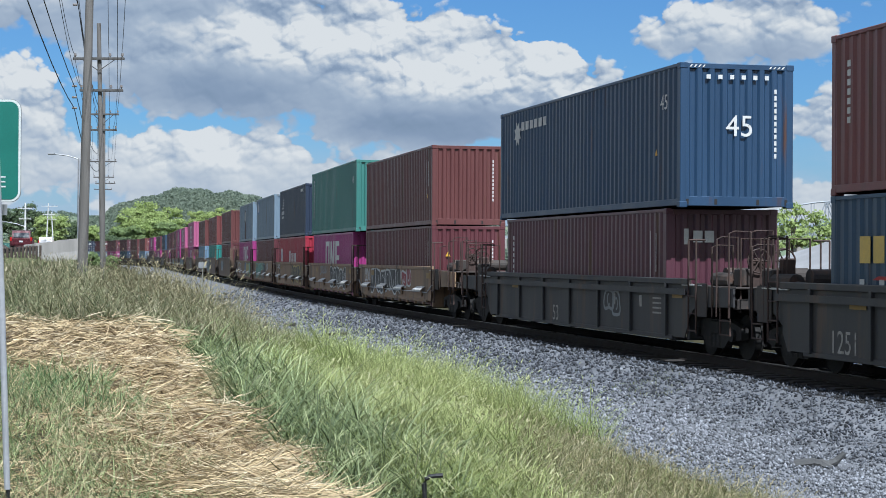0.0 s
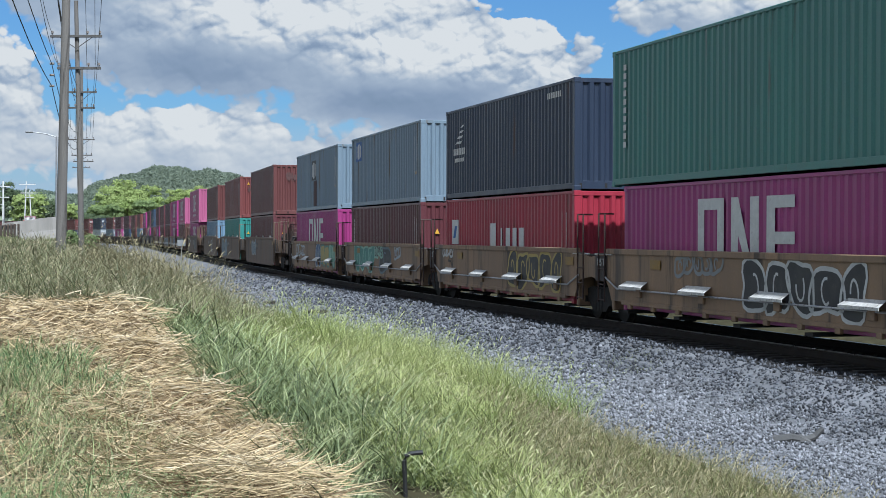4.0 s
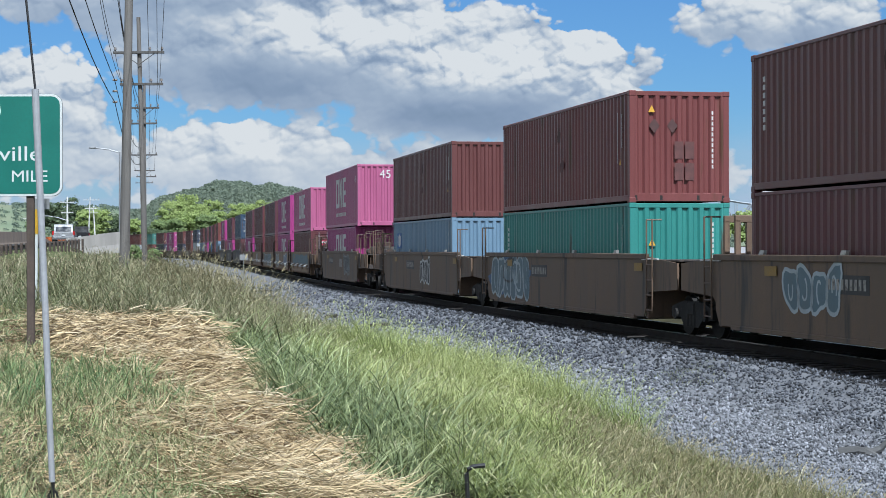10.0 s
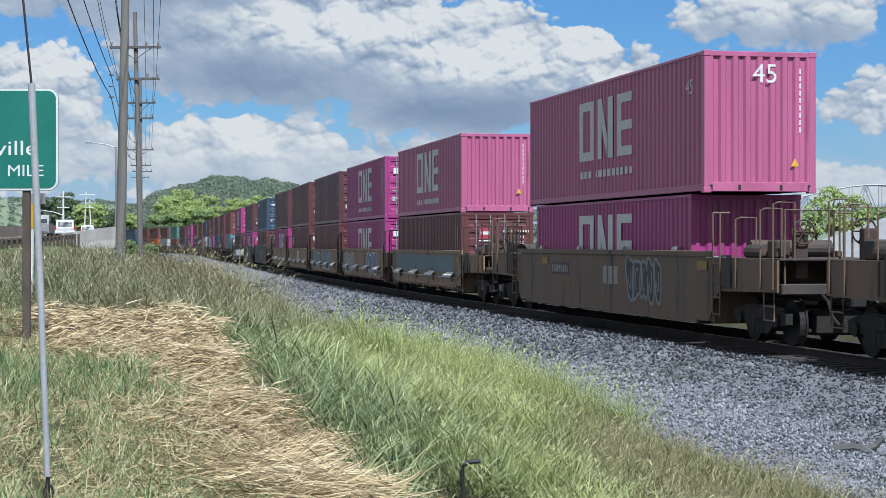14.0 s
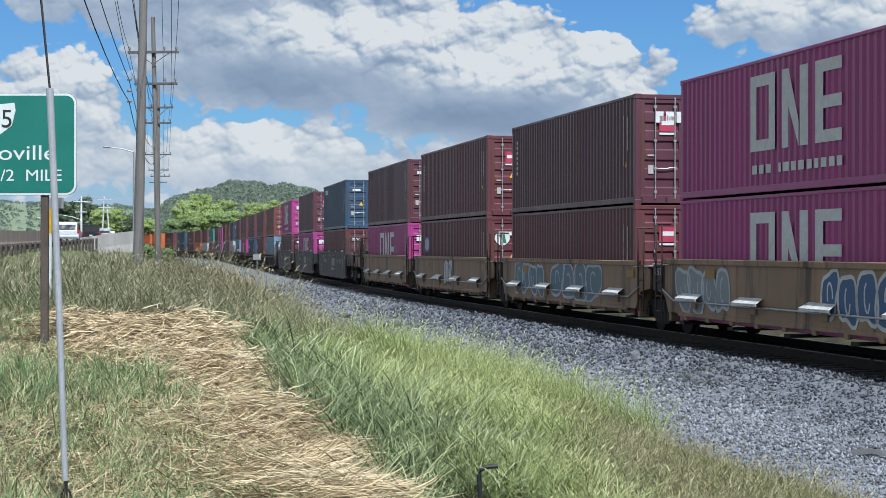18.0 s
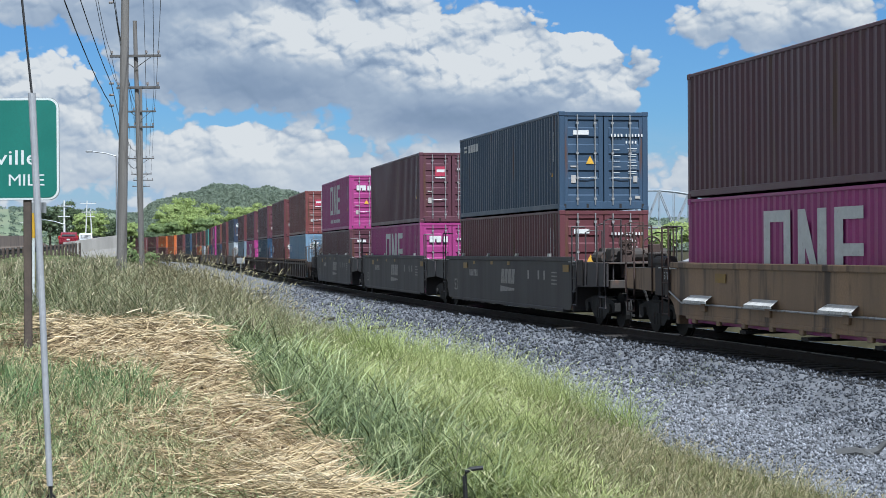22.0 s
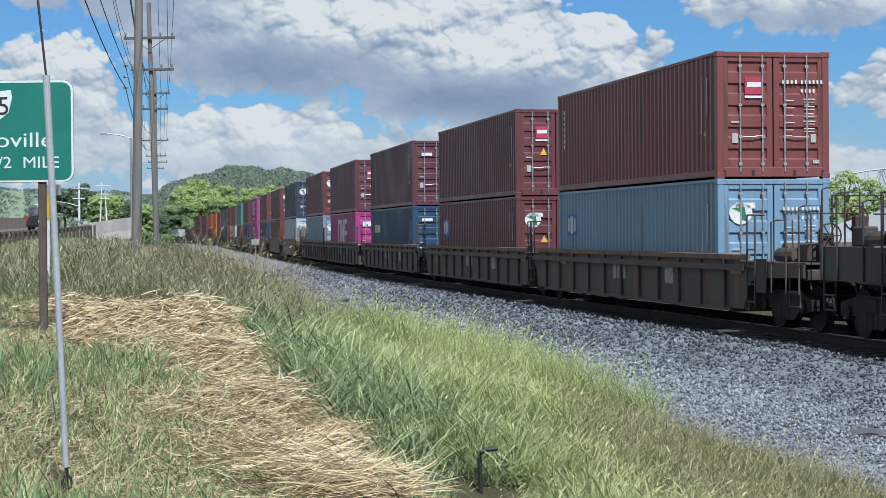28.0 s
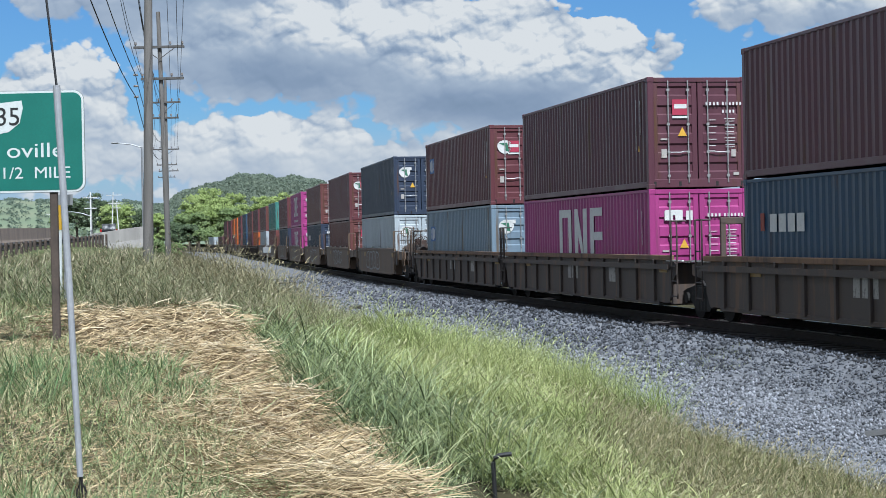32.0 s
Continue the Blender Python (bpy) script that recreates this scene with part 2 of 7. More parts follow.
# ---- mesh helpers ----
class Shape:
    """Collects vertices and faces of one mesh."""

    def __init__(self):
        self.v, self.f = [], []

    def quad_strip(self, a, b):
        """Joins two rows of points of equal length with quads."""
        i = len(self.v)
        n = len(a)
        self.v += list(a) + list(b)
        self.f += [(i + k, i + k + 1, i + n + k + 1, i + n + k) for k in range(n - 1)]
        return self

    def box(self, x0, x1, y0, y1, z0, z1, c=0.0):
        """A box; c: bevel of its upright and lengthwise edges."""
        if c <= 0:
            i = len(self.v)
            self.v += [(x, y, z) for x in (x0, x1) for y in (y0, y1) for z in (z0, z1)]
            self.f += [tuple(i + k for k in q) for q in ((0, 1, 3, 2), (4, 6, 7, 5), (0, 4, 5, 1), (2, 3, 7, 6), (0, 2, 6, 4), (1, 5, 7, 3))]
            return self
        bm = bmesh.new()
        bmesh.ops.create_cube(bm, size=1.0, matrix=Matrix.Translation(((x0 + x1) / 2, (y0 + y1) / 2, (z0 + z1) / 2)) @ Matrix.Diagonal((x1 - x0, y1 - y0, z1 - z0, 1)))
        bmesh.ops.bevel(bm, geom=bm.edges[:], offset=c, segments=1, affect="EDGES")
        return self.take(bm)

    def take(self, bm, m=None):
        i = len(self.v)
        bm.verts.index_update()
        self.v += [tuple((m @ v.co) if m else v.co) for v in bm.verts]
        self.f += [tuple(i + v.index for v in f.verts) for f in bm.faces]
        bm.free()
        return self

    def tube(self, pts, r, n=8, r2=None):
        """A round bar along points, tapering from r to r2."""
        pts = [Vector(p) for p in pts]
        r2 = r if r2 is None else r2
        i = len(self.v)
        for k, p in enumerate(pts):
            d = (pts[min(k + 1, len(pts) - 1)] - pts[max(k - 1, 0)]).normalized()
            a = d.cross(Vector((0, 0, 1)) if abs(d.z) < 0.9 else Vector((1, 0, 0))).normalized()
            b = d.cross(a)
            rr = r + (r2 - r) * k / max(1, len(pts) - 1)
            self.v += [tuple(p + (a * math.cos(q) + b * math.sin(q)) * rr) for q in [2 * math.pi * j / n for j in range(n)]]
        for k in range(len(pts) - 1):
            for j in range(n):
                a, b = i + k * n + j, i + k * n + (j + 1) % n
                self.f.append((a, b, b + n, a + n))
        self.f.append(tuple(i + j for j in range(n)))
        self.f.append(tuple(i + (len(pts) - 1) * n + n - 1 - j for j in range(n)))
        return self

    def disc(self, cx, cz, y0, y1, r, n=20):
        """A short cylinder with its axis along y."""
        return self.tube([(cx, y0, cz), (cx, y1, cz)], r, n)

    def poly_y(self, pts, y0, y1):
        """A plate: the outline pts (x, z) carried from y0 to y1."""
        i, n = len(self.v), len(pts)
        self.v += [(x, y0, z) for x, z in pts] + [(x, y1, z) for x, z in pts]
        self.f += [tuple(i + k for k in range(n)), tuple(i + 2 * n - 1 - k for k in range(n))]
        self.f += [(i + k, i + n + k, i + n + (k + 1) % n, i + (k + 1) % n) for k in range(n)]
        return self

    def mesh(self, name, mat=None, smooth=False):
        me = bpy.data.meshes.new(name)
        me.from_pydata([tuple(p) for p in self.v], [], self.f)
        if mat:
            me.materials.append(mat)
        bm = bmesh.new()
        bm.from_mesh(me)
        bmesh.ops.recalc_face_normals(bm, faces=bm.faces)
        bm.to_mesh(me)
        bm.free()
        if smooth:
            me.shade_smooth()
        return me


def part(name, shape, mat, parent, label="", m=None, smooth=False):
    """One mesh object under a thing or a part. shape: a Shape, or a mesh to share."""
    me = shape if isinstance(shape, bpy.types.Mesh) else shape.mesh(name, mat, smooth)
    ob = new(name, me)
    ob.parent = parent
    if m is not None:
        ob.matrix_basis = m
    if isinstance(shape, bpy.types.Mesh) and mat and me.materials and me.materials[0] != mat:
        ob.material_slots[0].link = "OBJECT"
        ob.material_slots[0].material = mat
    return tagged(ob, label) if label else ob


def thing(name, label, category, group="", kind="", m=None):
    ob = new(name)
    ob.empty_display_size = 0.2
    if m is not None:
        ob.matrix_basis = m
    return tagged(ob, label, category, group, kind)


def stuff_mesh(name, verts, faces, mat, label, category, smooth=False, kind="stuff"):
    """One big joined mesh from arrays of equal-sided faces."""
    me = bpy.data.meshes.new(name)
    k = faces.shape[1]
    me.vertices.add(len(verts))
    me.vertices.foreach_set("co", np.ascontiguousarray(verts, dtype=np.float32).ravel())
    me.loops.add(faces.size)
    me.loops.foreach_set("vertex_index", np.ascontiguousarray(faces, dtype=np.int32).ravel())
    me.polygons.add(len(faces))
    me.polygons.foreach_set("loop_start", np.arange(0, faces.size, k, dtype=np.int32))
    me.update(calc_edges=True)
    me.validate()
    if smooth:
        me.shade_smooth()
    me.materials.append(mat)
    return tagged(new(name, me), label, category, "", kind)


LETTERS = {}


def lettering(text, height, align="CENTER"):
    """A flat mesh of characters in the built-in font, lying in x and z, with capitals of that height."""
    key = (text, height, align)
    if key not in LETTERS:
        cu = bpy.data.curves.new("lettering", "FONT")
        cu.body, cu.size, cu.align_x, cu.align_y, cu.extrude = text, height / 0.69, align, "CENTER", 0.0015
        ob = bpy.data.objects.new("lettering", cu)
        scene.collection.objects.link(ob)
        me = bpy.data.meshes.new_from_object(ob.evaluated_get(bpy.context.evaluated_depsgraph_get()))
        bpy.data.objects.remove(ob)
        me.transform(Matrix.Rotation(radians(90), 4, "X"))
        LETTERS[key] = me
    return LETTERS[key]


# all characters are cut once, while the scene is still empty
for _text, _height in (("45", 0.42), ("45", 0.30), ("45", 0.26), ("45", 0.34), ("45", 0.38), ("40", 0.42), ("53", 0.36), ("1251", 0.36), ("35", 0.21)):
    lettering(_text, _height)
lettering("125 T", 0.15)
lettering("oville", 0.20, "RIGHT")
lettering("1/2  MILE", 0.14, "RIGHT")

# ---- the track's line ----
KNOTS = [-140, -40, 0, 40, 80, 120, 170, 230, 300, 400]
BENDS = [0.0, 0.000486, 0.000486, -0.00103, -0.000407, 0.0000445, 0.000109, -0.000272, 0.000824, 0.00172]
S = np.arange(-470.0, 721.0)
_k = np.interp(S, KNOTS, BENDS)
_i0 = 470
_th = np.concatenate([[0], np.cumsum((_k[1:] + _k[:-1]) / 2)])
TH = _th - _th[_i0] + 1.78518
_dx, _dy = np.cos(TH), np.sin(TH)
_x = np.concatenate([[0], np.cumsum((_dx[1:] + _dx[:-1]) / 2)])
_y = np.concatenate([[0], np.cumsum((_dy[1:] + _dy[:-1]) / 2)])
LINE = np.stack([_x - _x[_i0] + 8.3635, _y - _y[_i0] + 21.2766], -1)  # the near side of the containers
NORMAL = np.stack([-np.sin(TH), np.cos(TH)], -1)  # towards the camera's side


def along(s, q=0.0):
    """Plan point at s along the track, q metres from the containers' near side towards the camera."""
    p = np.stack([np.interp(s, S, LINE[:, 0]), np.interp(s, S, LINE[:, 1])], -1)
    n = np.stack([np.interp(s, S, NORMAL[:, 0]), np.interp(s, S, NORMAL[:, 1])], -1)
    return p + n * np.asarray(q)[..., None]


def track_coords(x, y):
    """s and q of plan points."""
    x, y = np.asarray(x, float).ravel(), np.asarray(y, float).ravel()
    s, q = np.empty_like(x), np.empty_like(x)
    for a in range(0, len(x), 4000):
        b = slice(a, a + 4000)
        d2 = (x[b, None] - LINE[None, ::4, 0]) ** 2 + (y[b, None] - LINE[None, ::4, 1]) ** 2
        i = d2.argmin(1) * 4
        dx, dy = x[b] - LINE[i, 0], y[b] - LINE[i, 1]
        s[b] = S[i] + dx * np.cos(TH[i]) + dy * np.sin(TH[i])
        q[b] = dx * NORMAL[i, 0] + dy * NORMAL[i, 1]
    return s, q


def ease(v, lo, hi):
    k = np.clip((v - lo) / (hi - lo), 0, 1)
    return k * k * (3 - 2 * k)


def waves(x, y, seed, n=7, lo=0.15, hi=1.6):
    """Smooth random relief, about -1 to 1."""
    rng = np.random.default_rng(seed)
    out = np.zeros_like(x, dtype=float)
    for i in range(n):
        k, a, p = lo * (hi / lo) ** (i / (n - 1)), rng.uniform(0, 6.28), rng.uniform(0, 6.28)
        out += np.sin((x * np.cos(a) + y * np.sin(a)) * k * 2 + p) / (1 + i * 0.5)
    return out / 2.2


def ground_z(x, y):
    x, y = np.asarray(x, float), np.asarray(y, float)
    shape = x.shape
    s, q = track_coords(x, y)
    bank = np.interp(s, [-60, -13, 0, 12, 35, 70, 130, 280, 450], [0.3, 0.32, 0.62, 0.82, 0.98, 1.15, 1.45, 1.8, 1.9])
    z = -0.7 + (bank + 0.7) * ease(q, 4.6, 11.5)
    z += waves(x.ravel(), y.ravel(), 3) * 0.05 * ease(q, 5, 8)
    z -= 0.16 * np.exp(-((x.ravel() - 0.12) ** 2 + (y.ravel() - 11.2) ** 2) / 0.7)  # a hollow round the bent rod
    z = np.where(q < -4.0, -0.7 - 0.0 * q, z)
    z = np.where((q < 4.7) & (q > -9), z - 0.25, z)  # lies under the trackbed
    far = np.hypot(x, y).ravel()
    z += ease(far, 500, 3500) * 6
    return z.reshape(shape)


# ---- ground ----
earth = surface("earth", (0.06, 0.055, 0.03), 0.95, 0, 0.4, 0.7, 9.0, 0.6, (0.12, 0.095, 0.05), 0.3, spec=0.1)
rad = np.concatenate([[0.0], np.geomspace(0.6, 9, 12), np.geomspace(9.4, 120, 180), np.geomspace(125, 4600, 70)])
ang = np.concatenate([np.radians(np.linspace(-24, 24, 261)), np.radians(np.linspace(26, 334, 90))])
AA, RR = np.meshgrid(ang, rad)
gx, gy = np.sin(AA) * RR, np.cos(AA) * RR
gz = ground_z(gx, gy)
verts = np.stack([gx, gy, gz], -1).reshape(-1, 3)
nc, nr = len(ang), len(rad)
ii, jj = np.meshgrid(np.arange(nr - 1), np.arange(nc), indexing="ij")
faces = np.stack([ii * nc + jj, ii * nc + (jj + 1) % nc, (ii + 1) * nc + (jj + 1) % nc, (ii + 1) * nc + jj], -1).reshape(-1, 4)
ground = stuff_mesh("ground", verts, faces, earth, "grassy earth bank falling to the railway", "ground", True, "structure")

# trackbed: ballast shoulder and the gravel strip beside it
ballast_mat = surface("ballast", (0.205, 0.212, 0.23), 0.95, 0, 0.3, 1.1, 22.0, 1.0, (0.10, 0.10, 0.11), 0.35, spec=0.2)
QS = [-9.0, -5.0, -3.1, -2.6, -1.2, 0.1, 0.55, 1.3, 2.3, 3.2, 4.2, 5.2, 5.9]
ZS = [-1.0, -0.72, -0.24, -0.2, -0.22, -0.2, -0.25, -0.5, -0.68, -0.7, -0.69, -0.68, -1.0]


def bed_z(q):
    return np.interp(q, QS, ZS)


ss = np.concatenate([np.arange(-120, 160, 1.0), np.arange(160, 700, 5.0)])
SS, QQ = np.meshgrid(ss, np.array(QS), indexing="ij")
bp = along(SS.ravel(), QQ.ravel())
bz = bed_z(QQ.ravel()) + waves(bp[:, 0], bp[:, 1], 5, 7, 0.4, 3.0) * 0.03 * ((QQ.ravel() > 0.3) | (QQ.ravel() < -2.8))
nq = len(QS)
ii, jj = np.meshgrid(np.arange(len(ss) - 1), np.arange(nq - 1), indexing="ij")
faces = np.stack([ii * nq + jj, ii * nq + jj + 1, (ii + 1) * nq + jj + 1, (ii + 1) * nq + jj], -1).reshape(-1, 4)
# oil stains, plus the deep shade under the cars put into the colour
oiled_shade = surface("oiled_shaded_ballast", (0.03, 0.029, 0.03), 0.9, 0, 0.35, 2.0, 22.0, 1.0, (0.09, 0.085, 0.085), 0.3, spec=0.15)
bed = stuff_mesh("trackbed", np.c_[bp, bz], faces, ballast_mat, "pale grey crushed-stone ballast bed of the railway", "ballast", True, "structure")

bed.data.materials.append(oiled_shade)
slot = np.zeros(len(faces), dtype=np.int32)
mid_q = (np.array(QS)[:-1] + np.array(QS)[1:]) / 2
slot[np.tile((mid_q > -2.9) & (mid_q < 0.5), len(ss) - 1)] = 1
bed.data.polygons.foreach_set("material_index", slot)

# rails on wooden ties
steel = surface("rail_steel", (0.32, 0.29, 0.27), 0.3, 0.9, 0.2, 3.0, 40.0, 0.1)
# web coloured below rust's tone for the shade under the cars
rust_web = surface("rail_web", (0.028, 0.02, 0.018), 0.8, 0.2, 0.3, 3.0, 40.0, 0.1)
tie_wood = surface("creosoted_wood", (0.035, 0.03, 0.027), 0.9, 0, 0.3, 2.0, 40.0, 0.4, (0.08, 0.07, 0.06), 0.3, perobj=0.3)
railway = thing("railway_track", "single railway track on wooden ties and crushed stone", "railway track", "", "structure")
for q in (-0.467, -1.971):
    rs = np.concatenate([np.arange(-120, 200, 4.0), np.arange(200, 700, 10.0)])

    def sweep(prof):
        rows = [[(a, b, z) for a, b in along(rs, np.full(len(rs), q + dq))] for dq, z in prof]
        sh = Shape()
        for a, b in zip(rows, rows[1:]):
            sh.quad_strip(a, b)
        return sh

    prof = [(-0.07, -0.172), (-0.07, -0.16), (-0.012, -0.14), (-0.012, -0.045), (-0.036, -0.035), (-0.036, -0.006)]
    rail = part("rail", sweep(prof + [(-a, b) for a, b in prof[::-1]]), rust_web, railway, "steel rail with a rusty web")
    part("running_surface", sweep([(-0.037, -0.012), (-0.03, 0.002), (0.03, 0.002), (0.037, -0.012)]), steel, rail, "polished steel running surface")

# ---- containers ----
CW = 2.438
cast_dark = surface("casting", (0.05, 0.045, 0.045), 0.7, 0.3, 0.3, 8, 60, 0.2, RUST, 0.4)
under = surface("underframe", (0.025, 0.023, 0.022), 0.9, 0, 0.3, 3, 40, 0.2)
white_ink = surface("white_lettering", (0.72, 0.72, 0.70), 0.6, 0, 0.1, 5, 40, 0.0, (0.35, 0.3, 0.28), 0.15)
yellow_ink = surface("warning_yellow", (0.75, 0.42, 0.04), 0.6, 0, 0.1, 8, 40, 0.0)
LETTERS[("125 T", 0.15, "CENTER")].materials.append(white_ink)
gold_ink = surface("gold_lettering", (0.72, 0.50, 0.12), 0.6, 0, 0.1, 8, 40, 0.0)
rod_metal = surface("galvanised_rod", (0.50, 0.50, 0.50), 0.45, 0.6, 0.15, 6, 40, 0.05, RUST, 0.3)
MESHES = {}


def corrugated(x0, x1, z0, z1, pitch, depth, flat):
    """A wall of upright folds in x and z; its outer face lies at y = 0, its folds go to y = depth; 2 mm thick."""
    n = max(1, round((x1 - x0) / pitch))
    p = (x1 - x0) / n
    xs, ys = [x0], [0.0]
    for i in range(n):
        a = x0 + i * p
        sl = (p - 2 * flat * p) / 2
        for dx, y in ((flat * p / 2, 0.0), (flat * p / 2 + sl, depth), (flat * p * 1.5 + sl, depth), (p - flat * p / 2, 0.0)):
            xs.append(a + dx)
            ys.append(y)
    xs.append(x1)
    ys.append(0.0)
    return Shape().quad_strip([(x, y, z0) for x, y in zip(xs, ys)], [(x, y, z1) for x, y in zip(xs, ys)])


def shared(key, make, mat):
    if key not in MESHES:
        MESHES[key] = make().mesh(key[0], mat)
    return MESHES[key]


def turn_end(x, sign):
    """Places a wall made in x and z across the box at its end."""
    return pose(x, 0, 0, 0, 0, 90 if sign > 0 else -90)


def triangle(size):
    return Shape().poly_y([(-size / 2, 0), (size / 2, 0), (0, size * 0.95)], 0, -0.004)


def container(label, mat, L=12.192, H=2.591, doors_front=False, post=None):
    """A shipping container. Its origin lies at the middle of its base; +x is its leading end."""
    c = thing("shipping_container", label, "container", "containers on the train")
    post = post or mat
    hx, hy = L / 2, CW / 2
    inset = 0.0 if L < 13 else (L - 12.192) / 2

    def frame_shape():
        s = Shape()
        for y0, y1 in ((-hy + 0.004, -hy + 0.06), (hy - 0.06, hy - 0.004)):
            s.box(-hx + 0.1, hx - 0.1, y0, y1, H - 0.075, H - 0.008, 0.01)
            s.box(-hx + 0.1, hx - 0.1, y0, y1, 0.045, 0.175, 0.01)
        for x in (-hx, hx - 0.06):
            s.box(x + (0.01 if x < 0 else 0), x + (0.06 if x < 0 else 0.05), -hy + 0.1, hy - 0.1, H - 0.12, H - 0.012, 0.01)
            s.box(x + (0.01 if x < 0 else 0), x + (0.06 if x < 0 else 0.05), -hy + 0.1, hy - 0.1, 0.03, 0.225, 0.01)
        return s

    part("frame", shared(("frame", L, H), frame_shape, mat), mat, c)

    def post_shape():
        s = Shape().box(-0.075, 0.075, -0.075, 0.075, 0.11, H - 0.11, 0.012)
        return s

    def cast_shape():
        return Shape().box(-0.09, 0.09, -0.083, 0.083, -0.06, 0.06, 0.012)

    for sx in (-1, 1):
        for sy in (-1, 1):
            part("corner_post", shared(("corner_post", H), post_shape, mat), post, c, "", pose(sx * (hx - 0.083), sy * (hy - 0.083), 0))
            for z in (0.06, H - 0.06):
                part("corner_casting", shared(("corner_casting",), cast_shape, cast_dark), post, c, "", pose(sx * (hx - 0.087), sy * (hy - 0.080), z))
    for sy in (-1, 1):
        side = shared(("side_wall", L, H), lambda: corrugated(-hx + 0.15, hx - 0.15, 0.17, H - 0.07, 0.278, 0.036, 0.26), mat)
        part("side_wall", side, mat, c, "", pose(0, sy * (hy - 0.018), 0, 0, 0, 0 if sy < 0 else 180))
    part("roof", shared(("roof", L, H), lambda: Shape().box(-hx + 0.06, hx - 0.06, -hy + 0.05, hy - 0.05, H - 0.05, H - 0.02), mat), mat, c)

    def floor_shape():
        s = Shape().box(-hx + 0.3, hx - 0.3, -hy + 0.07, hy - 0.07, 0.12, 0.17)
        for i in range(12):
            x = -hx + 0.6 + i * (L - 1.2) / 11
            s.box(x - 0.03, x + 0.03, -hy + 0.07, hy - 0.07, 0.04, 0.12)
        for y in (-hy + 0.16, -0.45, 0.45, hy - 0.16):  # gussets under the end sills
            for x in (-hx, hx - 0.02):
                s.poly_y([(x + 0.005, 0.17), (x + 0.015, 0.17), (x + 0.015, 0.06), (x + 0.005, 0.06)], y - 0.03, y + 0.03)
        return s

    part("floor_frame", shared(("floor_frame", L, H), floor_shape, under), under, c)
    plain = 1 if not doors_front else -1
    end = shared(("end_wall", H), lambda: corrugated(-hy + 0.15, hy - 0.15, 0.21, H - 0.11, 0.268, 0.05, 0.34), mat)
    part("end_wall", end, mat, c, "", pose(plain * (hx - 0.012), 0, 0, 0, 0, 90 if plain > 0 else -90))

    def leaf_shape():
        # a door leaf in x and z with shallow pressed bands
        s = Shape()
        w = hy - 0.15
        zs = [0.21, 0.26]
        n = 5
        hgt = (H - 0.12 - 0.26) / n
        ys = [0.0, 0.0]
        for i in range(n):
            z = 0.26 + i * hgt
            zs += [z + hgt * 0.28, z + hgt * 0.36, z + hgt * 0.72, z + hgt * 0.80]
            ys += [0.0, 0.035, 0.035, 0.0]
        zs.append(H - 0.12)
        ys.append(0.0)
        s.quad_strip([(0.14, y, z) for y, z in zip(ys, zs)], [(w - 0.1, y, z) for y, z in zip(ys, zs)])
        s.box(0.012, 0.14, 0.0, 0.04, 0.21, H - 0.12, 0.006)
        s.box(w - 0.1, w, 0.0, 0.04, 0.21, H - 0.12, 0.006)
        return s

    def rod_shape():
        s = Shape().tube([(0, -0.03, 0.14), (0, -0.03, H - 0.08)], 0.017, 6)
        for z in (0.3, 0.85, 1.5, H - 0.3):
            s.box(-0.035, 0.035, -0.045, 0.0, z - 0.03, z + 0.03)
        return s

    def handle_shape():
        return Shape().tube([(0, -0.05, 0.86), (0.12, -0.06, 0.86), (0.17, -0.06, 0.84), (0.42, -0.055, 0.84)], 0.014, 5)

    ds = -plain
    for lr in (0, 1):
        # leaf 0 lies towards -y of its own frame
        m = pose(ds * (hx - 0.03), 0, 0, 0, 0, 90 if ds > 0 else -90) @ (Matrix.Identity(4) if lr else Matrix.Diagonal((-1, 1, 1, 1)))
        d = part("door", shared(("door", H), leaf_shape, mat), mat, c, "", m)
        for x in (0.24, 0.72):
            part("locking_rod", shared(("locking_rod", H), rod_shape, rod_metal), rod_metal, d, "", pose(x, 0, 0))
        part("handle", shared(("handle",), handle_shape, rod_metal), rod_metal, d, "", pose(0.26, 0, 0))
    c["half"], c["tall"] = hx, H
    return c


def near_mark(c, shape_or_mesh, mat, x, z, name="marking", label=""):
    """A flat marking on the side wall that faces the road."""
    return part(name, shape_or_mesh, mat, c, label, pose(x, -CW / 2 + 0.0145, z))


def end_mark(c, shape_or_mesh, mat, y, z, out=0.0, name="marking", label=""):
    """A flat marking on the leading end; y runs to the right as one faces it."""
    return part(name, shape_or_mesh, mat, c, label, pose(c["half"] - 0.008 + out, y, z, 0, 0, 90))


# ---- where the train is ----
WHEN = [float(t) for t in range(0, 33)]


def travelled(t):
    return 11.9685 * t + 0.000392 * t * t


def rides(ob, front, length, z):
    """Keys a thing of that length whose leading end stands at front when the clip starts."""
    rows = []
    for t in WHEN:
        s = front - travelled(t)
        a, b = along(np.array([s, s + length]), np.array([-CW / 2, -CW / 2]))
        m, h = (a + b) / 2, a - b
        rows.append((t, pose(m[0], m[1], z, 0, 0, math.degrees(math.atan2(h[1], h[0])))))
    RIDERS.append((ob, rows))


RIDERS = []

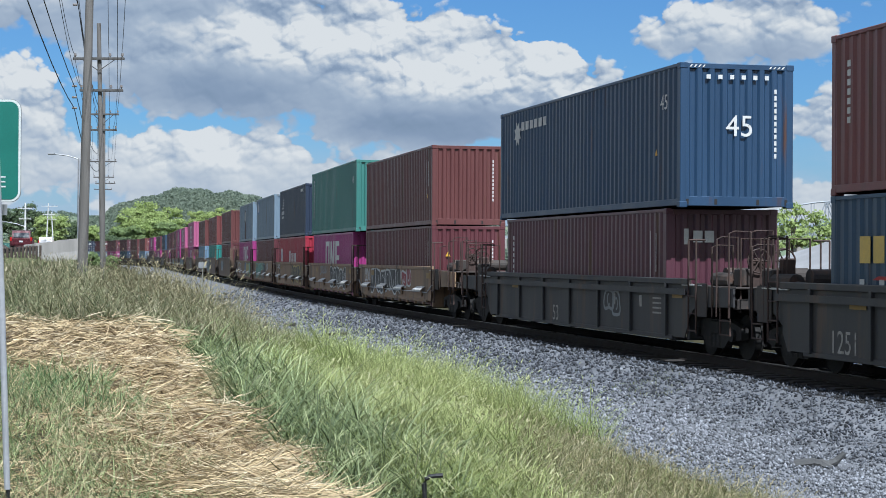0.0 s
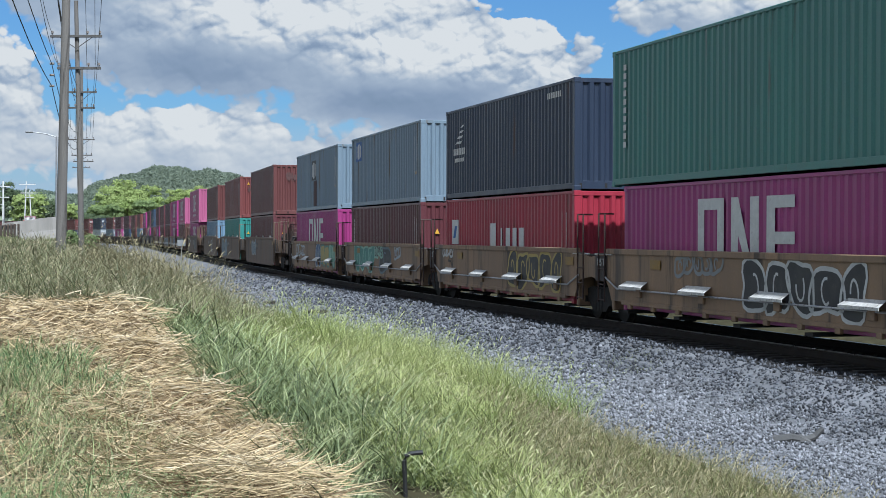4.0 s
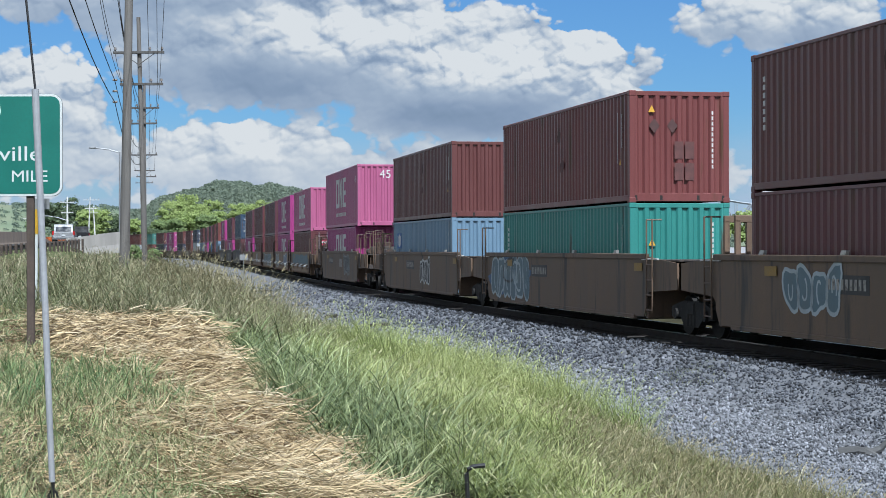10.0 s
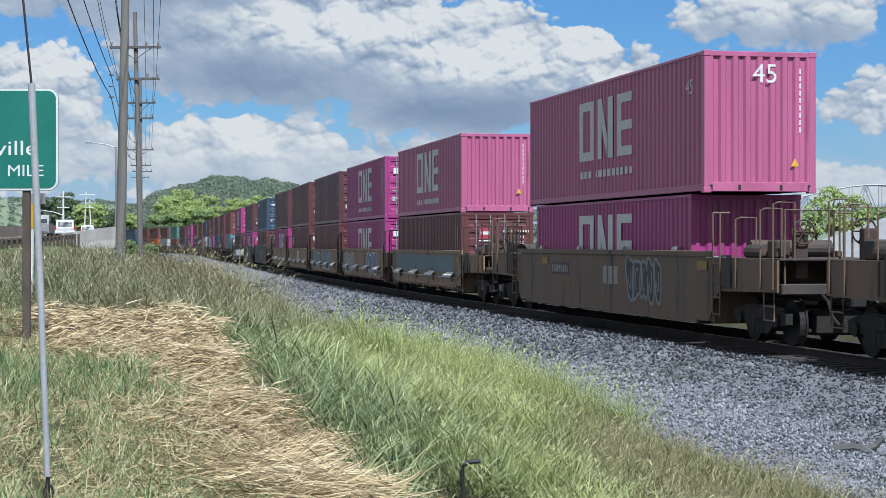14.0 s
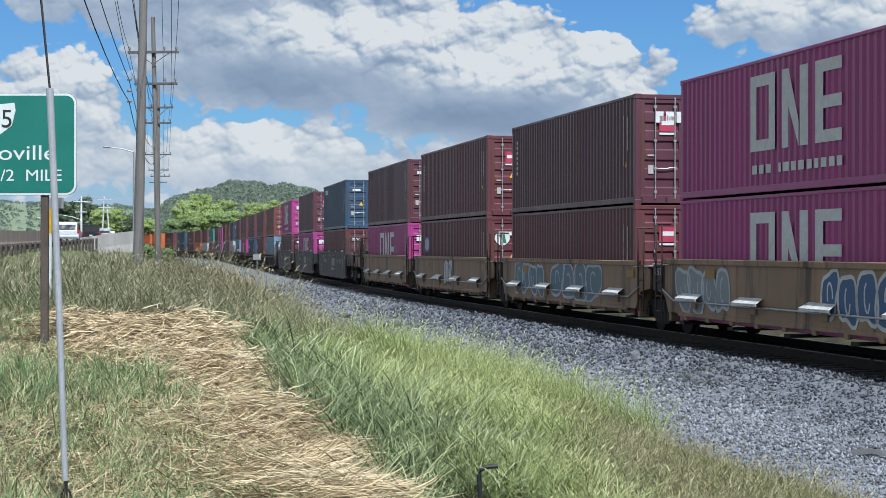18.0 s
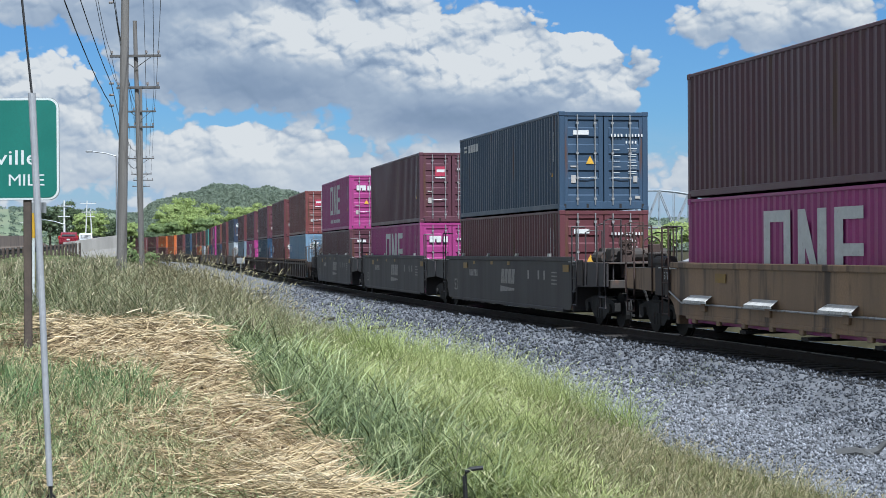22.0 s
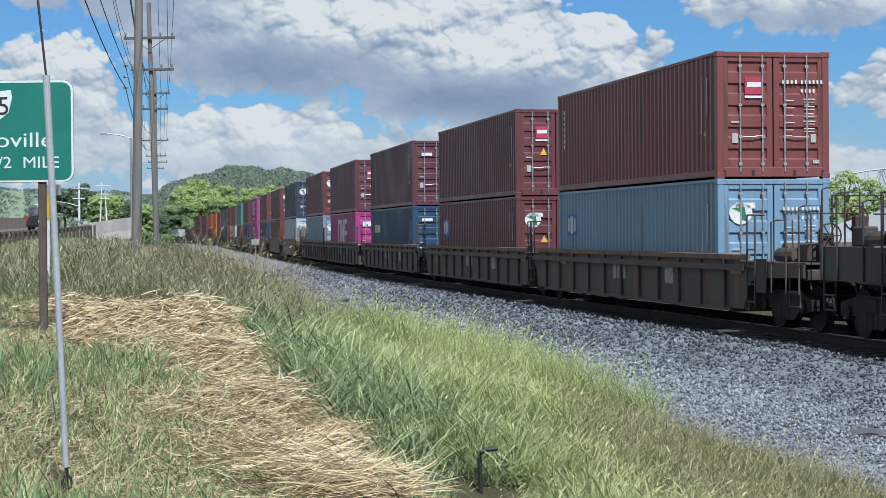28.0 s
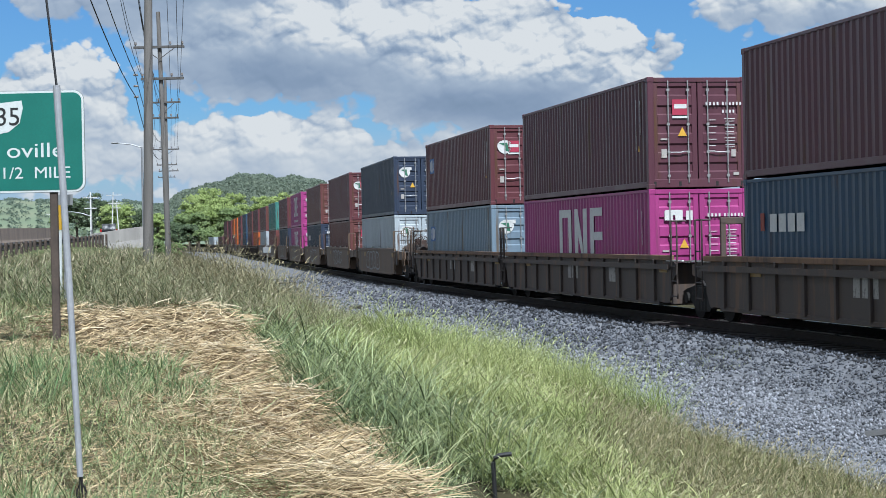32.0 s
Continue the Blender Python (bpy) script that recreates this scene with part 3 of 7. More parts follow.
# ---- well cars ----
grime = (0.035, 0.03, 0.027)
CAR_PAINT = {
    "black": surface("black_car_paint", (0.036, 0.035, 0.037), 0.6, 0, 0.3, 0.9, 30, 0.1, (0.075, 0.045, 0.03), 0.35, streak=True),
    "tan": surface("tan_car_paint", (0.30, 0.19, 0.11), 0.65, 0, 0.25, 0.9, 30, 0.1, (0.075, 0.05, 0.033), 0.4, streak=True),
    "brown": surface("brown_car_paint", (0.16, 0.103, 0.066), 0.65, 0, 0.25, 0.9, 30, 0.1, grime, 0.35, streak=True),
    "charcoal": surface("charcoal_car_paint", (0.044, 0.037, 0.038), 0.6, 0, 0.25, 0.9, 30, 0.1, grime, 0.3, streak=True),
    "rusty": surface("rusty_black_car_paint", (0.075, 0.055, 0.045), 0.7, 0, 0.35, 0.9, 30, 0.15, (0.14, 0.075, 0.04), 0.4, streak=True),
}
rust_chord = surface("rusty_top_chord", (0.20, 0.115, 0.065), 0.8, 0, 0.35, 1.2, 30, 0.15, (0.07, 0.045, 0.035), 0.4, streak=True)
iron = surface("truck_iron", (0.014, 0.013, 0.012), 0.85, 0.1, 0.3, 4, 50, 0.2, (0.06, 0.04, 0.03), 0.25)
tread = surface("wheel_tread", (0.25, 0.23, 0.22), 0.35, 0.9, 0.2, 5, 50, 0.05)
grimy = surface("grimy_end_steel", (0.055, 0.044, 0.038), 0.8, 0.0, 0.35, 2.5, 40, 0.2, (0.11, 0.06, 0.04), 0.3)
rusty_rail = surface("rusty_handrail", (0.07, 0.042, 0.034), 0.8, 0.1, 0.3, 6, 50, 0.1, (0.05, 0.03, 0.025), 0.3)
worn_edge = surface("worn_step_edge", (0.72, 0.71, 0.68), 0.6, 0.2, 0.2, 6, 50, 0.1, (0.15, 0.12, 0.1), 0.3)
amber = surface("amber_reflector", (0.30, 0.17, 0.02), 0.5, 0, 0.2, 8, 50, 0.0)


def truck(car, x):
    """A two-axle truck under a car: side frames, bolster, wheels on axles."""
    key = ("side_frame",)

    def frame_make():
        pts = [(-1.25, 0.40), (-1.25, 0.60), (-1.0, 0.66), (-0.5, 0.74), (0.5, 0.74), (1.0, 0.66), (1.25, 0.60), (1.25, 0.40), (1.0, 0.36), (0.7, 0.40), (0.42, 0.20), (-0.42, 0.20), (-0.7, 0.40), (-1.0, 0.36)]
        s = Shape().poly_y(pts, -0.07, 0.07)
        for sx in (-0.89, 0.89):
            s.disc(sx, 0.46, -0.13, 0.1, 0.12, 12)
        for k in range(3):
            s.tube([(-0.2 + 0.2 * k, -0.02, 0.22), (-0.2 + 0.2 * k, -0.02, 0.55)], 0.07, 8)
        return s

    def wheel_make():
        return Shape().disc(0, 0.42, -0.06, 0.06, 0.42, 24).disc(0, 0.42, 0.05, 0.085, 0.455, 24).disc(0, 0.42, -0.09, 0.0, 0.1, 12)

    t = part("truck", shared(("bolster",), lambda: Shape().box(-0.22, 0.22, -1.1, 1.1, 0.45, 0.72, 0.03), iron), iron, car, "", pose(x, 0, 0))
    for sy in (-1, 1):
        part("side_frame", shared(key, frame_make, iron), iron, t, "", pose(0, sy * 1.0, 0, 0, 0, 0 if sy < 0 else 180))
    # solid dark box with a brake rod, added to block sunlit ground behind
    part("brake_rigging", shared(("brake_rigging",), lambda: Shape().box(-1.2, 1.2, -0.5, 0.5, 0.2, 0.66, 0.05).tube([(-1.3, -0.62, 0.3), (-0.45, -0.62, 0.26), (0.45, -0.62, 0.26), (1.3, -0.62, 0.3)], 0.04, 6), iron), iron, t)
    for ax in (-0.89, 0.89):
        for sy in (-1, 1):
            part("wheel", shared(("wheel",), wheel_make, iron), iron, t, "", pose(ax, sy * 0.75, 0, 0, 0, 0 if sy < 0 else 180))
        part("axle", shared(("axle",), lambda: Shape().tube([(0, -0.75, 0.42), (0, 0.75, 0.42)], 0.08, 10), iron), iron, t, "", pose(ax, 0, 0))


def handrail(pts, mat, car, r=0.018, name="grab_rail"):
    return part(name, Shape().tube(pts, r, 6), mat, car)


def end_gear(car, sx, e0, e1, top, rail_mat):
    """Brake gear, boxes, steps and hoses on a coupler end."""
    mid = sx * (e0 + e1) / 2
    part("brake_cylinder", shared(("brake_cylinder",), lambda: Shape().tube([(-0.5, 0, 0), (-0.38, 0, 0), (0.3, 0, 0), (0.34, 0, 0)], 0.15, 12).tube([(0.34, 0, 0), (0.9, 0, -0.03)], 0.03, 6), grimy), grimy, car, "", pose(mid, -0.95, top - 0.02))
    part("valve_box", shared(("valve_box",), lambda: Shape().box(-0.22, 0.22, -0.14, 0.14, 0, 0.34, 0.03), grimy), grimy, car, "", pose(mid + sx * 0.75, -0.9, top - 0.13))
    part("side_panel", shared(("side_panel",), lambda: Shape().box(-0.3, 0.3, -0.03, 0.0, -0.52, 0.12, 0.01), grimy), grimy, car, "", pose(sx * (e0 + 0.95), -1.345, top - 0.2))
    part("sill_step", shared(("sill_step",), lambda: Shape().tube([(-0.24, 0, 0.5), (-0.24, 0, 0), (0.24, 0, 0), (0.24, 0, 0.5)], 0.022, 6).tube([(-0.24, 0, 0.26), (0.24, 0, 0.26)], 0.018, 6), rail_mat), rail_mat, car, "", pose(sx * (e1 - 0.4), -1.33, 0.48))
    for x, h in ((e1 - 0.15, 0.95), (e1 - 0.75, 0.85), (e0 + 1.5, 0.7)):
        part("grab_rail", shared(("grab_rail", h), lambda: Shape().tube([(0, 0, -0.6), (0, 0, h), (0, 0.1, h + 0.04), (0, 0.42, h + 0.04), (0, 0.42, -0.1)], 0.019, 6), rail_mat), rail_mat, car, "", pose(sx * x, -1.36, top - 0.1))
    part("air_hose", shared(("air_hose",), lambda: Shape().tube([(0, 0, 0.95), (0.25, 0, 0.85), (0.4, 0.03, 0.55), (0.62, 0.06, 0.42)], 0.03, 6), iron), iron, car, "", pose(sx * (e1 - 0.05), -0.45, 0, 0, 0, 0 if sx > 0 else 180))


def well_car(label, paint_name, unit, well, top, bottom=0.34, style="smooth", lead=False, trail=False, rail_mat=None, room=(9.0, 9.0)):
    """One unit of a well car: side plates with a chord on top, end platforms, cross-bearers, and its trucks.
    unit: its length; well: length of its well; lead, trail: it ends in a coupler there."""
    mat = CAR_PAINT[paint_name]
    rail_mat = rail_mat or mat
    car = thing("well_car", label, "rail car", "well cars of the train")
    if style == "stepped":
        bottom = 0.50
    car["low"] = bottom
    hw, hu = well / 2, unit / 2
    yo = 1.36  # outer face of the side plates
    for sy in (-1, 1):
        def plate():
            cut = 0.15
            pts = [(-hw - 0.35, bottom + 0.3), (-hw - 0.35, top - 0.08), (hw + 0.35, top - 0.08), (hw + 0.35, bottom + 0.3), (hw + cut, bottom), (-hw - cut, bottom)]
            return Shape().poly_y(pts, -0.012, 0.012)

        p = part("side_plate", shared(("side_plate", well, top, bottom, paint_name), plate, mat), mat, car, "", pose(0, sy * (yo - 0.03), 0))
        part("top_chord", shared(("top_chord", well, top), lambda: Shape().box(-hw - 0.4, hw + 0.4, -0.05, 0.05, top - 0.12, top, 0.015), mat), rust_chord if style == "ribbed" else mat, car, "", pose(0, sy * (yo - 0.02), 0))
        part("bottom_chord", shared(("bottom_chord", well, bottom), lambda: Shape().box(-hw + 0.5, hw - 0.5, -0.05, 0.06, bottom - 0.06, bottom + 0.03, 0.01), mat), mat, car, "", pose(0, sy * (yo - 0.05), 0))
        ribs = {"ribbed": 11, "smooth": 0, "stepped": 0, "framed": 7}[style]
        for k in range(ribs):
            x = -hw + 0.8 + k * (well - 1.6) / max(1, ribs - 1)
            d = 0.11 if style != "stepped" else 0.05
            part("rib", shared(("rib", style, top, bottom), lambda: Shape().box(-0.045, 0.045, -d / 2, d / 2, bottom, top - 0.1, 0.008), mat), mat, car, "", pose(x, sy * (yo - 0.03 + 0.02), 0))
        if style in ("framed", "ribbed"):
            part("walkway_angle", shared(("walkway_angle", well, style), lambda: Shape().box(-hw - 0.4, hw + 0.4, -0.09, 0.02, top - 0.32, top - 0.28).box(-hw - 0.4, hw + 0.4, -0.09, -0.075, top - 0.28, top - 0.2), mat), mat, car, "", pose(0, sy * yo, 0, 0, 0, 0 if sy < 0 else 180))
        if style == "stepped":
            for k in range(4):
                x = -hw + 1.4 + k * (well - 2.8) / 3
                part("step", shared(("step",), lambda: Shape().quad_strip([(-0.60, 0, 0.94), (0.60, 0, 0.94)], [(-0.66, -0.17, 0.83), (0.66, -0.17, 0.83)]).box(-0.66, 0.66, -0.175, -0.165, 0.785, 0.835), worn_edge), worn_edge, car, "", pose(x, sy * (yo - 0.02), 0, 0, 0, 0 if sy < 0 else 180))
                part("bracket", shared(("bracket",), lambda: Shape().box(-0.12, 0.12, -0.06, 0.0, 0.62, 0.80, 0.01), mat), mat, car, "", pose(x + 0.2, sy * (yo - 0.02), 0, 0, 0, 0 if sy < 0 else 180))
            for k in range(9):
                part("foot", shared(("foot",), lambda: Shape().box(-0.09, 0.09, -0.04, 0.03, 0.36, 0.47, 0.01), mat), mat, car, "", pose(-hw + 1.0 + k * (well - 2.0) / 8, sy * (yo - 0.03), 0))
            part("air_pipe", shared(("air_pipe", well), lambda: Shape().tube([(-hw - 0.5, 0, top - 0.6), (-hw + 0.3, 0, 0.76), (hw - 0.3, 0, 0.76), (hw + 0.5, 0, top - 0.6)], 0.020, 6), rod_metal), rod_metal, car, "", pose(0, sy * (yo + 0.015), 0))
        if style == "smooth":
            for k in range(4):
                x = -hw + 2.0 + k * (well - 4.0) / 3
                part("guide", shared(("guide",), lambda: Shape().poly_y([(-0.12, 0), (0.12, 0), (0.16, 0.09), (-0.02, 0.09)], -0.03, 0.03), worn_edge), worn_edge, car, "", pose(x, sy * (yo - 0.04), top - 0.01))
    def bearers():
        s = Shape()
        for k in range(5):
            x = -hw + 0.6 + k * (well - 1.2) / 4
            s.box(x - 0.15, x + 0.15, -1.3, 1.3, 0.26, 0.32)
        s.box(-hw + 0.6, hw - 0.6, -0.12, 0.12, 0.27, 0.31)
        return s
    part("well_floor", shared(("well_floor", well), bearers, under), under, car)
    # end platforms over the trucks
    for sx, coupled in ((1, lead), (-1, trail)):
        e0, e1 = hw + 0.12, hu - 0.12
        if coupled:
            e1 = max(hw + 1.6, min(room[0 if sx > 0 else 1] - 0.35, hw + 3.6))

        key = (round(e1, 3), well, top, coupled, paint_name)
        flip = Matrix.Diagonal((sx, 1, 1, 1))
        wide = 1.25 if coupled else 0.7
        flare = [(e0, 0.62), (e0, top - 0.05), (e0 + 0.35, top - 0.12), (e1, top - 0.16), (e1, 1.0), (e0 + 0.6, 0.95)] if coupled else [(e0, 0.62), (e0, top - 0.05), (e1, top - 0.2), (e1, 0.98), (e0 + 0.4, 0.9)]
        part("draft_sill", shared(("draft_sill",) + key, lambda: Shape().box(e0 + 0.17, e1 - 0.26, -0.32, 0.32, 0.82, 1.12, 0.03), grimy), grimy, car, "", flip)
        part("bulkhead", shared(("bulkhead",) + key, lambda: Shape().box(e0, e0 + 0.16, -1.29, 1.29, 0.30, top - 0.18, 0.02), mat), mat, car, "", flip)
        part("end_sill", shared(("end_sill",) + key, lambda: Shape().box(e1 - 0.25, e1, -wide, wide, 0.95, 1.15, 0.02), grimy), grimy, car, "", flip)
        part("deck", shared(("deck",) + key, lambda: Shape().box(e0, e1, -1.29, 1.29, top - 0.17, top - 0.13, 0.008), grimy), grimy, car, "", flip)
        for y0 in (-1.34, 1.30):
            part("end_skirt", shared(("end_skirt", y0) + key, lambda: Shape().poly_y(flare, y0, y0 + 0.04), mat), mat, car, "", flip)
        part("deck_edge", shared(("deck_edge",), lambda: Shape().box(-0.55, 0.55, -0.03, 0.02, 0, 0.035, 0.006), worn_edge), worn_edge, car, "", pose(sx * (e0 + 0.5), -1.345, top - 0.14))
        # ladder and grab rails on the near side
        lx = sx * (e0 + 0.55)
        def ladder():
            s = Shape().tube([(-0.2, 0, 0.45), (-0.2, 0, top + 0.75)], 0.02, 6).tube([(0.2, 0, 0.45), (0.2, 0, top + 0.75)], 0.02, 6)
            for k in range(4):
                s.tube([(-0.2, 0, 0.5 + 0.33 * k), (0.2, 0, 0.5 + 0.33 * k)], 0.016, 5)
            s.tube([(-0.2, 0, top + 0.75), (-0.2, 0.35, top + 0.75)], 0.02, 6)
            return s
        for sy in (-1, 1):
            part("ladder", shared(("ladder", top), ladder, rail_mat), rail_mat, car, "", pose(lx, sy * 1.385, 0, 0, 0, 0 if sy < 0 else 180))
        if coupled:
            part("coupler", shared(("coupler",), lambda: Shape().box(-0.2, 0.62, -0.09, 0.09, 0.78, 0.96, 0.03).box(0.45, 0.72, -0.16, 0.14, 0.72, 1.0, 0.04), iron), iron, car, "", pose(sx * (e1 - 0.15), 0, 0, 0, 0, 0 if sx > 0 else 180))
            part("brake_wheel", shared(("brake_wheel",), lambda: ring(0.22, 0.018), rusty_rail), rusty_rail, car, "", pose(sx * (e1 - 0.2), -0.75, top + 0.35))
            part("brake_stand", shared(("brake_stand",), lambda: Shape().box(-0.1, 0.1, -0.12, 0.12, -0.75, 0.15, 0.02), rusty_rail), rusty_rail, car, "", pose(sx * (e1 - 0.35), -0.75, top + 0.25))
            part("end_rail", shared(("end_rail",), lambda: Shape().tube([(0, -1.15, -0.6), (0, -1.15, 0.75), (0, -0.2, 0.75), (0, -0.2, -0.6)], 0.02, 6), rail_mat), rail_mat, car, "", pose(sx * (e1 - 0.1), 0, top))
            part("air_reservoir", shared(("air_reservoir",), lambda: Shape().tube([(0, -0.9, 0), (0, -0.8, 0), (0, 0.7, 0), (0, 0.8, 0)], 0.17, 14), grimy), grimy, car, "", pose(sx * (e0 + 0.55), 0.2, top + 0.05))
            truck(car, sx * (e1 - 1.5))
            end_gear(car, sx, e0, e1, top, rail_mat)
        else:
            part("bridge_post", shared(("bridge_post",), lambda: Shape().box(-0.11, -0.02, -0.5, -0.38, 0, 0.85, 0.01).box(-0.11, -0.02, 0.0, 0.12, 0, 0.85, 0.01).box(-0.11, -0.02, -0.5, 0.12, 0.8, 0.95, 0.01), rail_mat), rail_mat, car, "", pose(sx * (e1 - 0.2), 0.3, top - 0.14))
    if not trail:
        truck(car, -hu)
    if style == "stepped":
        panel = part("end_panel", shared(("end_panel",), lambda: Shape().box(-0.36, 0.36, -0.014, 0.0, -0.32, 0.22, 0.005), grimy), grimy, car, "dark panel with stencilled load limit", pose(-hw - 0.78, -yo + 0.008, top - 0.38))
        part("stencil", lettering("125 T", 0.15), None, panel, "", pose(0, -0.018, 0.08))
    part("reflector", shared(("reflector",), lambda: Shape().box(-0.28, 0.28, -0.006, 0.0, -0.09, 0.09), amber), amber, car, "", pose(hw - 0.2, -yo + 0.0, top - 0.3))
    part("reflector", MESHES[("reflector",)], amber, car, "", pose(-hw + 2.5, -yo + 0.0, top - 0.3))
    return car


def ring(r, t, n=16):
    """A spoked hand wheel in x = 0."""
    s = Shape()
    pts = [(0, r * math.cos(a), r * math.sin(a)) for a in [2 * math.pi * k / n for k in range(n + 1)]]
    s.tube(pts, t, 6)
    for k in range(3):
        a = math.pi * k / 3
        s.tube([(0, -r * math.cos(a), -r * math.sin(a)), (0, r * math.cos(a), r * math.sin(a))], t * 0.7, 5)
    return s

# ---- the train, unit by unit ----
BOX = {
    "brown": paint("brown_paint", (0.135, 0.046, 0.044)), "maroon": paint("maroon_paint", (0.122, 0.036, 0.044)), "oxide": paint("oxide_paint", (0.18, 0.052, 0.05)),
    "plum": paint("plum_paint", (0.10, 0.034, 0.05)), "pink": paint("magenta_paint", (0.34, 0.042, 0.19), (0.25, 0.045, 0.14), 0.08), "rose": paint("rose_paint", (0.44, 0.115, 0.235), (0.3, 0.08, 0.16), 0.1),
    "green": paint("sea_green_paint", (0.06, 0.215, 0.185), RUST, 0.1), "teal": paint("teal_paint", (0.045, 0.25, 0.22), RUST, 0.1),
    "grey": paint("blue_grey_paint", (0.19, 0.26, 0.325), (0.14, 0.12, 0.1), 0.3), "sky": paint("pale_blue_paint", (0.175, 0.28, 0.385), (0.12, 0.16, 0.2), 0.2),
    "navy": paint("navy_paint", (0.028, 0.042, 0.075), RUST, 0.1), "blue": paint("royal_blue_paint", (0.024, 0.062, 0.128), RUST, 0.12), "slate": paint("slate_paint", (0.036, 0.07, 0.12), RUST, 0.1),
    "seablue": paint("sea_blue_paint", (0.022, 0.06, 0.115), RUST, 0.1), "red": paint("crimson_paint", (0.36, 0.03, 0.055), RUST, 0.1), "orange": paint("orange_paint", (0.55, 0.13, 0.03), RUST, 0.15),
    "white": paint("white_paint", (0.62, 0.62, 0.60), RUST, 0.2), "silver": paint("pale_grey_paint", (0.42, 0.47, 0.50), RUST, 0.1),
}
NAMES = {"brown": "rust-brown", "maroon": "dark maroon", "oxide": "red-oxide brown", "plum": "dark plum-brown", "pink": "bright magenta", "rose": "rose magenta", "green": "sea-green", "teal": "teal green", "grey": "weathered blue-grey",
         "sky": "pale blue", "navy": "navy", "blue": "royal blue", "slate": "dark slate-blue", "seablue": "deep blue", "red": "crimson", "orange": "orange", "white": "white", "silver": "pale grey"}
STD, HC = 2.591, 2.896
# leading end of the upper box, its colour, its height, upper doors lead; lower colour, lower doors lead; car style
WELLS = [
    (-4.56, "oxide", STD, False, "seablue", False, "A"), (14.41, "blue", HC, False, "plum", False, "A"),
    (36.70, "brown", STD, False, "maroon", False, "B0"), (51.35, "green", HC, False, "pink", False, "B"), (67.65, "navy", STD, False, "red", False, "B"),
    (83.19, "grey", STD, False, "maroon", False, "B"), (98.62, "grey", STD, False, "pink", False, "B9"),
    (120.34, "brown", STD, False, "maroon", False, "C0"), (139.93, "oxide", STD, False, "teal", False, "C"), (159.62, "brown", STD, False, "sky", False, "C9"),
    (182.76, "rose", HC, False, "pink", False, "C09"), (205.39, "rose", STD, False, "maroon", True, "D0"), (221.00, "pink", STD, True, "pink", True, "D"),
    (236.39, "plum", STD, True, "maroon", True, "B"), (252.00, "maroon", STD, True, "maroon", True, "B"), (267.43, "plum", STD, True, "pink", True, "B9"),
    (289.37, "slate", STD, True, "maroon", True, "E0"), (308.85, "plum", STD, True, "pink", True, "E"), (328.55, "pink", STD, True, "plum", True, "E9"),
    (350.66, "oxide", STD, True, "sky", True, "F0"), (367.59, "maroon", STD, True, "maroon", True, "F"), (385.61, "plum", STD, True, "seablue", True, "F"),
    (403.84, "plum", STD, True, "pink", True, "F"), (420.61, "maroon", STD, True, "grey", True, "F9"),
    (441.65, "navy", STD, True, "silver", True, "G0"), (459.63, "maroon", STD, True, "brown", True, "G"), (478.02, "brown", STD, True, "navy", True, "G"),
    (496.01, "pink", STD, True, "pink", True, "G"), (512.81, "maroon", STD, True, "navy", True, "G9"), (530.52, "green", STD, True, "oxide", True, "G0"),
    (548.23, "brown", STD, True, "silver", True, "G9"), (564.91, "maroon", STD, True, "orange", True, "F0"), (580.01, "brown", STD, True, "plum", True, "F"),
    (597.21, "slate", STD, True, "seablue", True, "F9"), (615.96, "maroon", STD, True, "brown", True, "G0"), (633.68, "orange", STD, True, "orange", True, "G"),
    (648.79, "orange", STD, True, "maroon", True, "G"), (664.94, "maroon", STD, True, "plum", True, "G"), (681.61, "maroon", STD, True, "brown", True, "G9"),
    (700.37, "plum", STD, True, None, True, "F0"), (724.33, "silver", STD, True, None, True, "F9"),
]
STYLES = {  # paint, height of the side's top, style, words
    "A": ("black", 1.50, "framed", "black riveted well car with amber reflectors"), "B": ("tan", 1.60, "stepped", "tan-brown well car with worn steps and painted scrawl"),
    "C": ("brown", 1.74, "smooth", "smooth brown steel well car"), "D": ("tan", 1.66, "stepped", "grey-blue sprayed tan well car with steps"),
    "E": ("charcoal", 1.70, "smooth", "dark charcoal smooth-sided well car"), "F": ("rusty", 1.40, "ribbed", "black ribbed well car with rusty top chord"),
    "G": ("brown", 1.45, "smooth", "dusty brown smooth-sided well car"),
}
UPPER, LOWER, CARS = {}, {}, {}
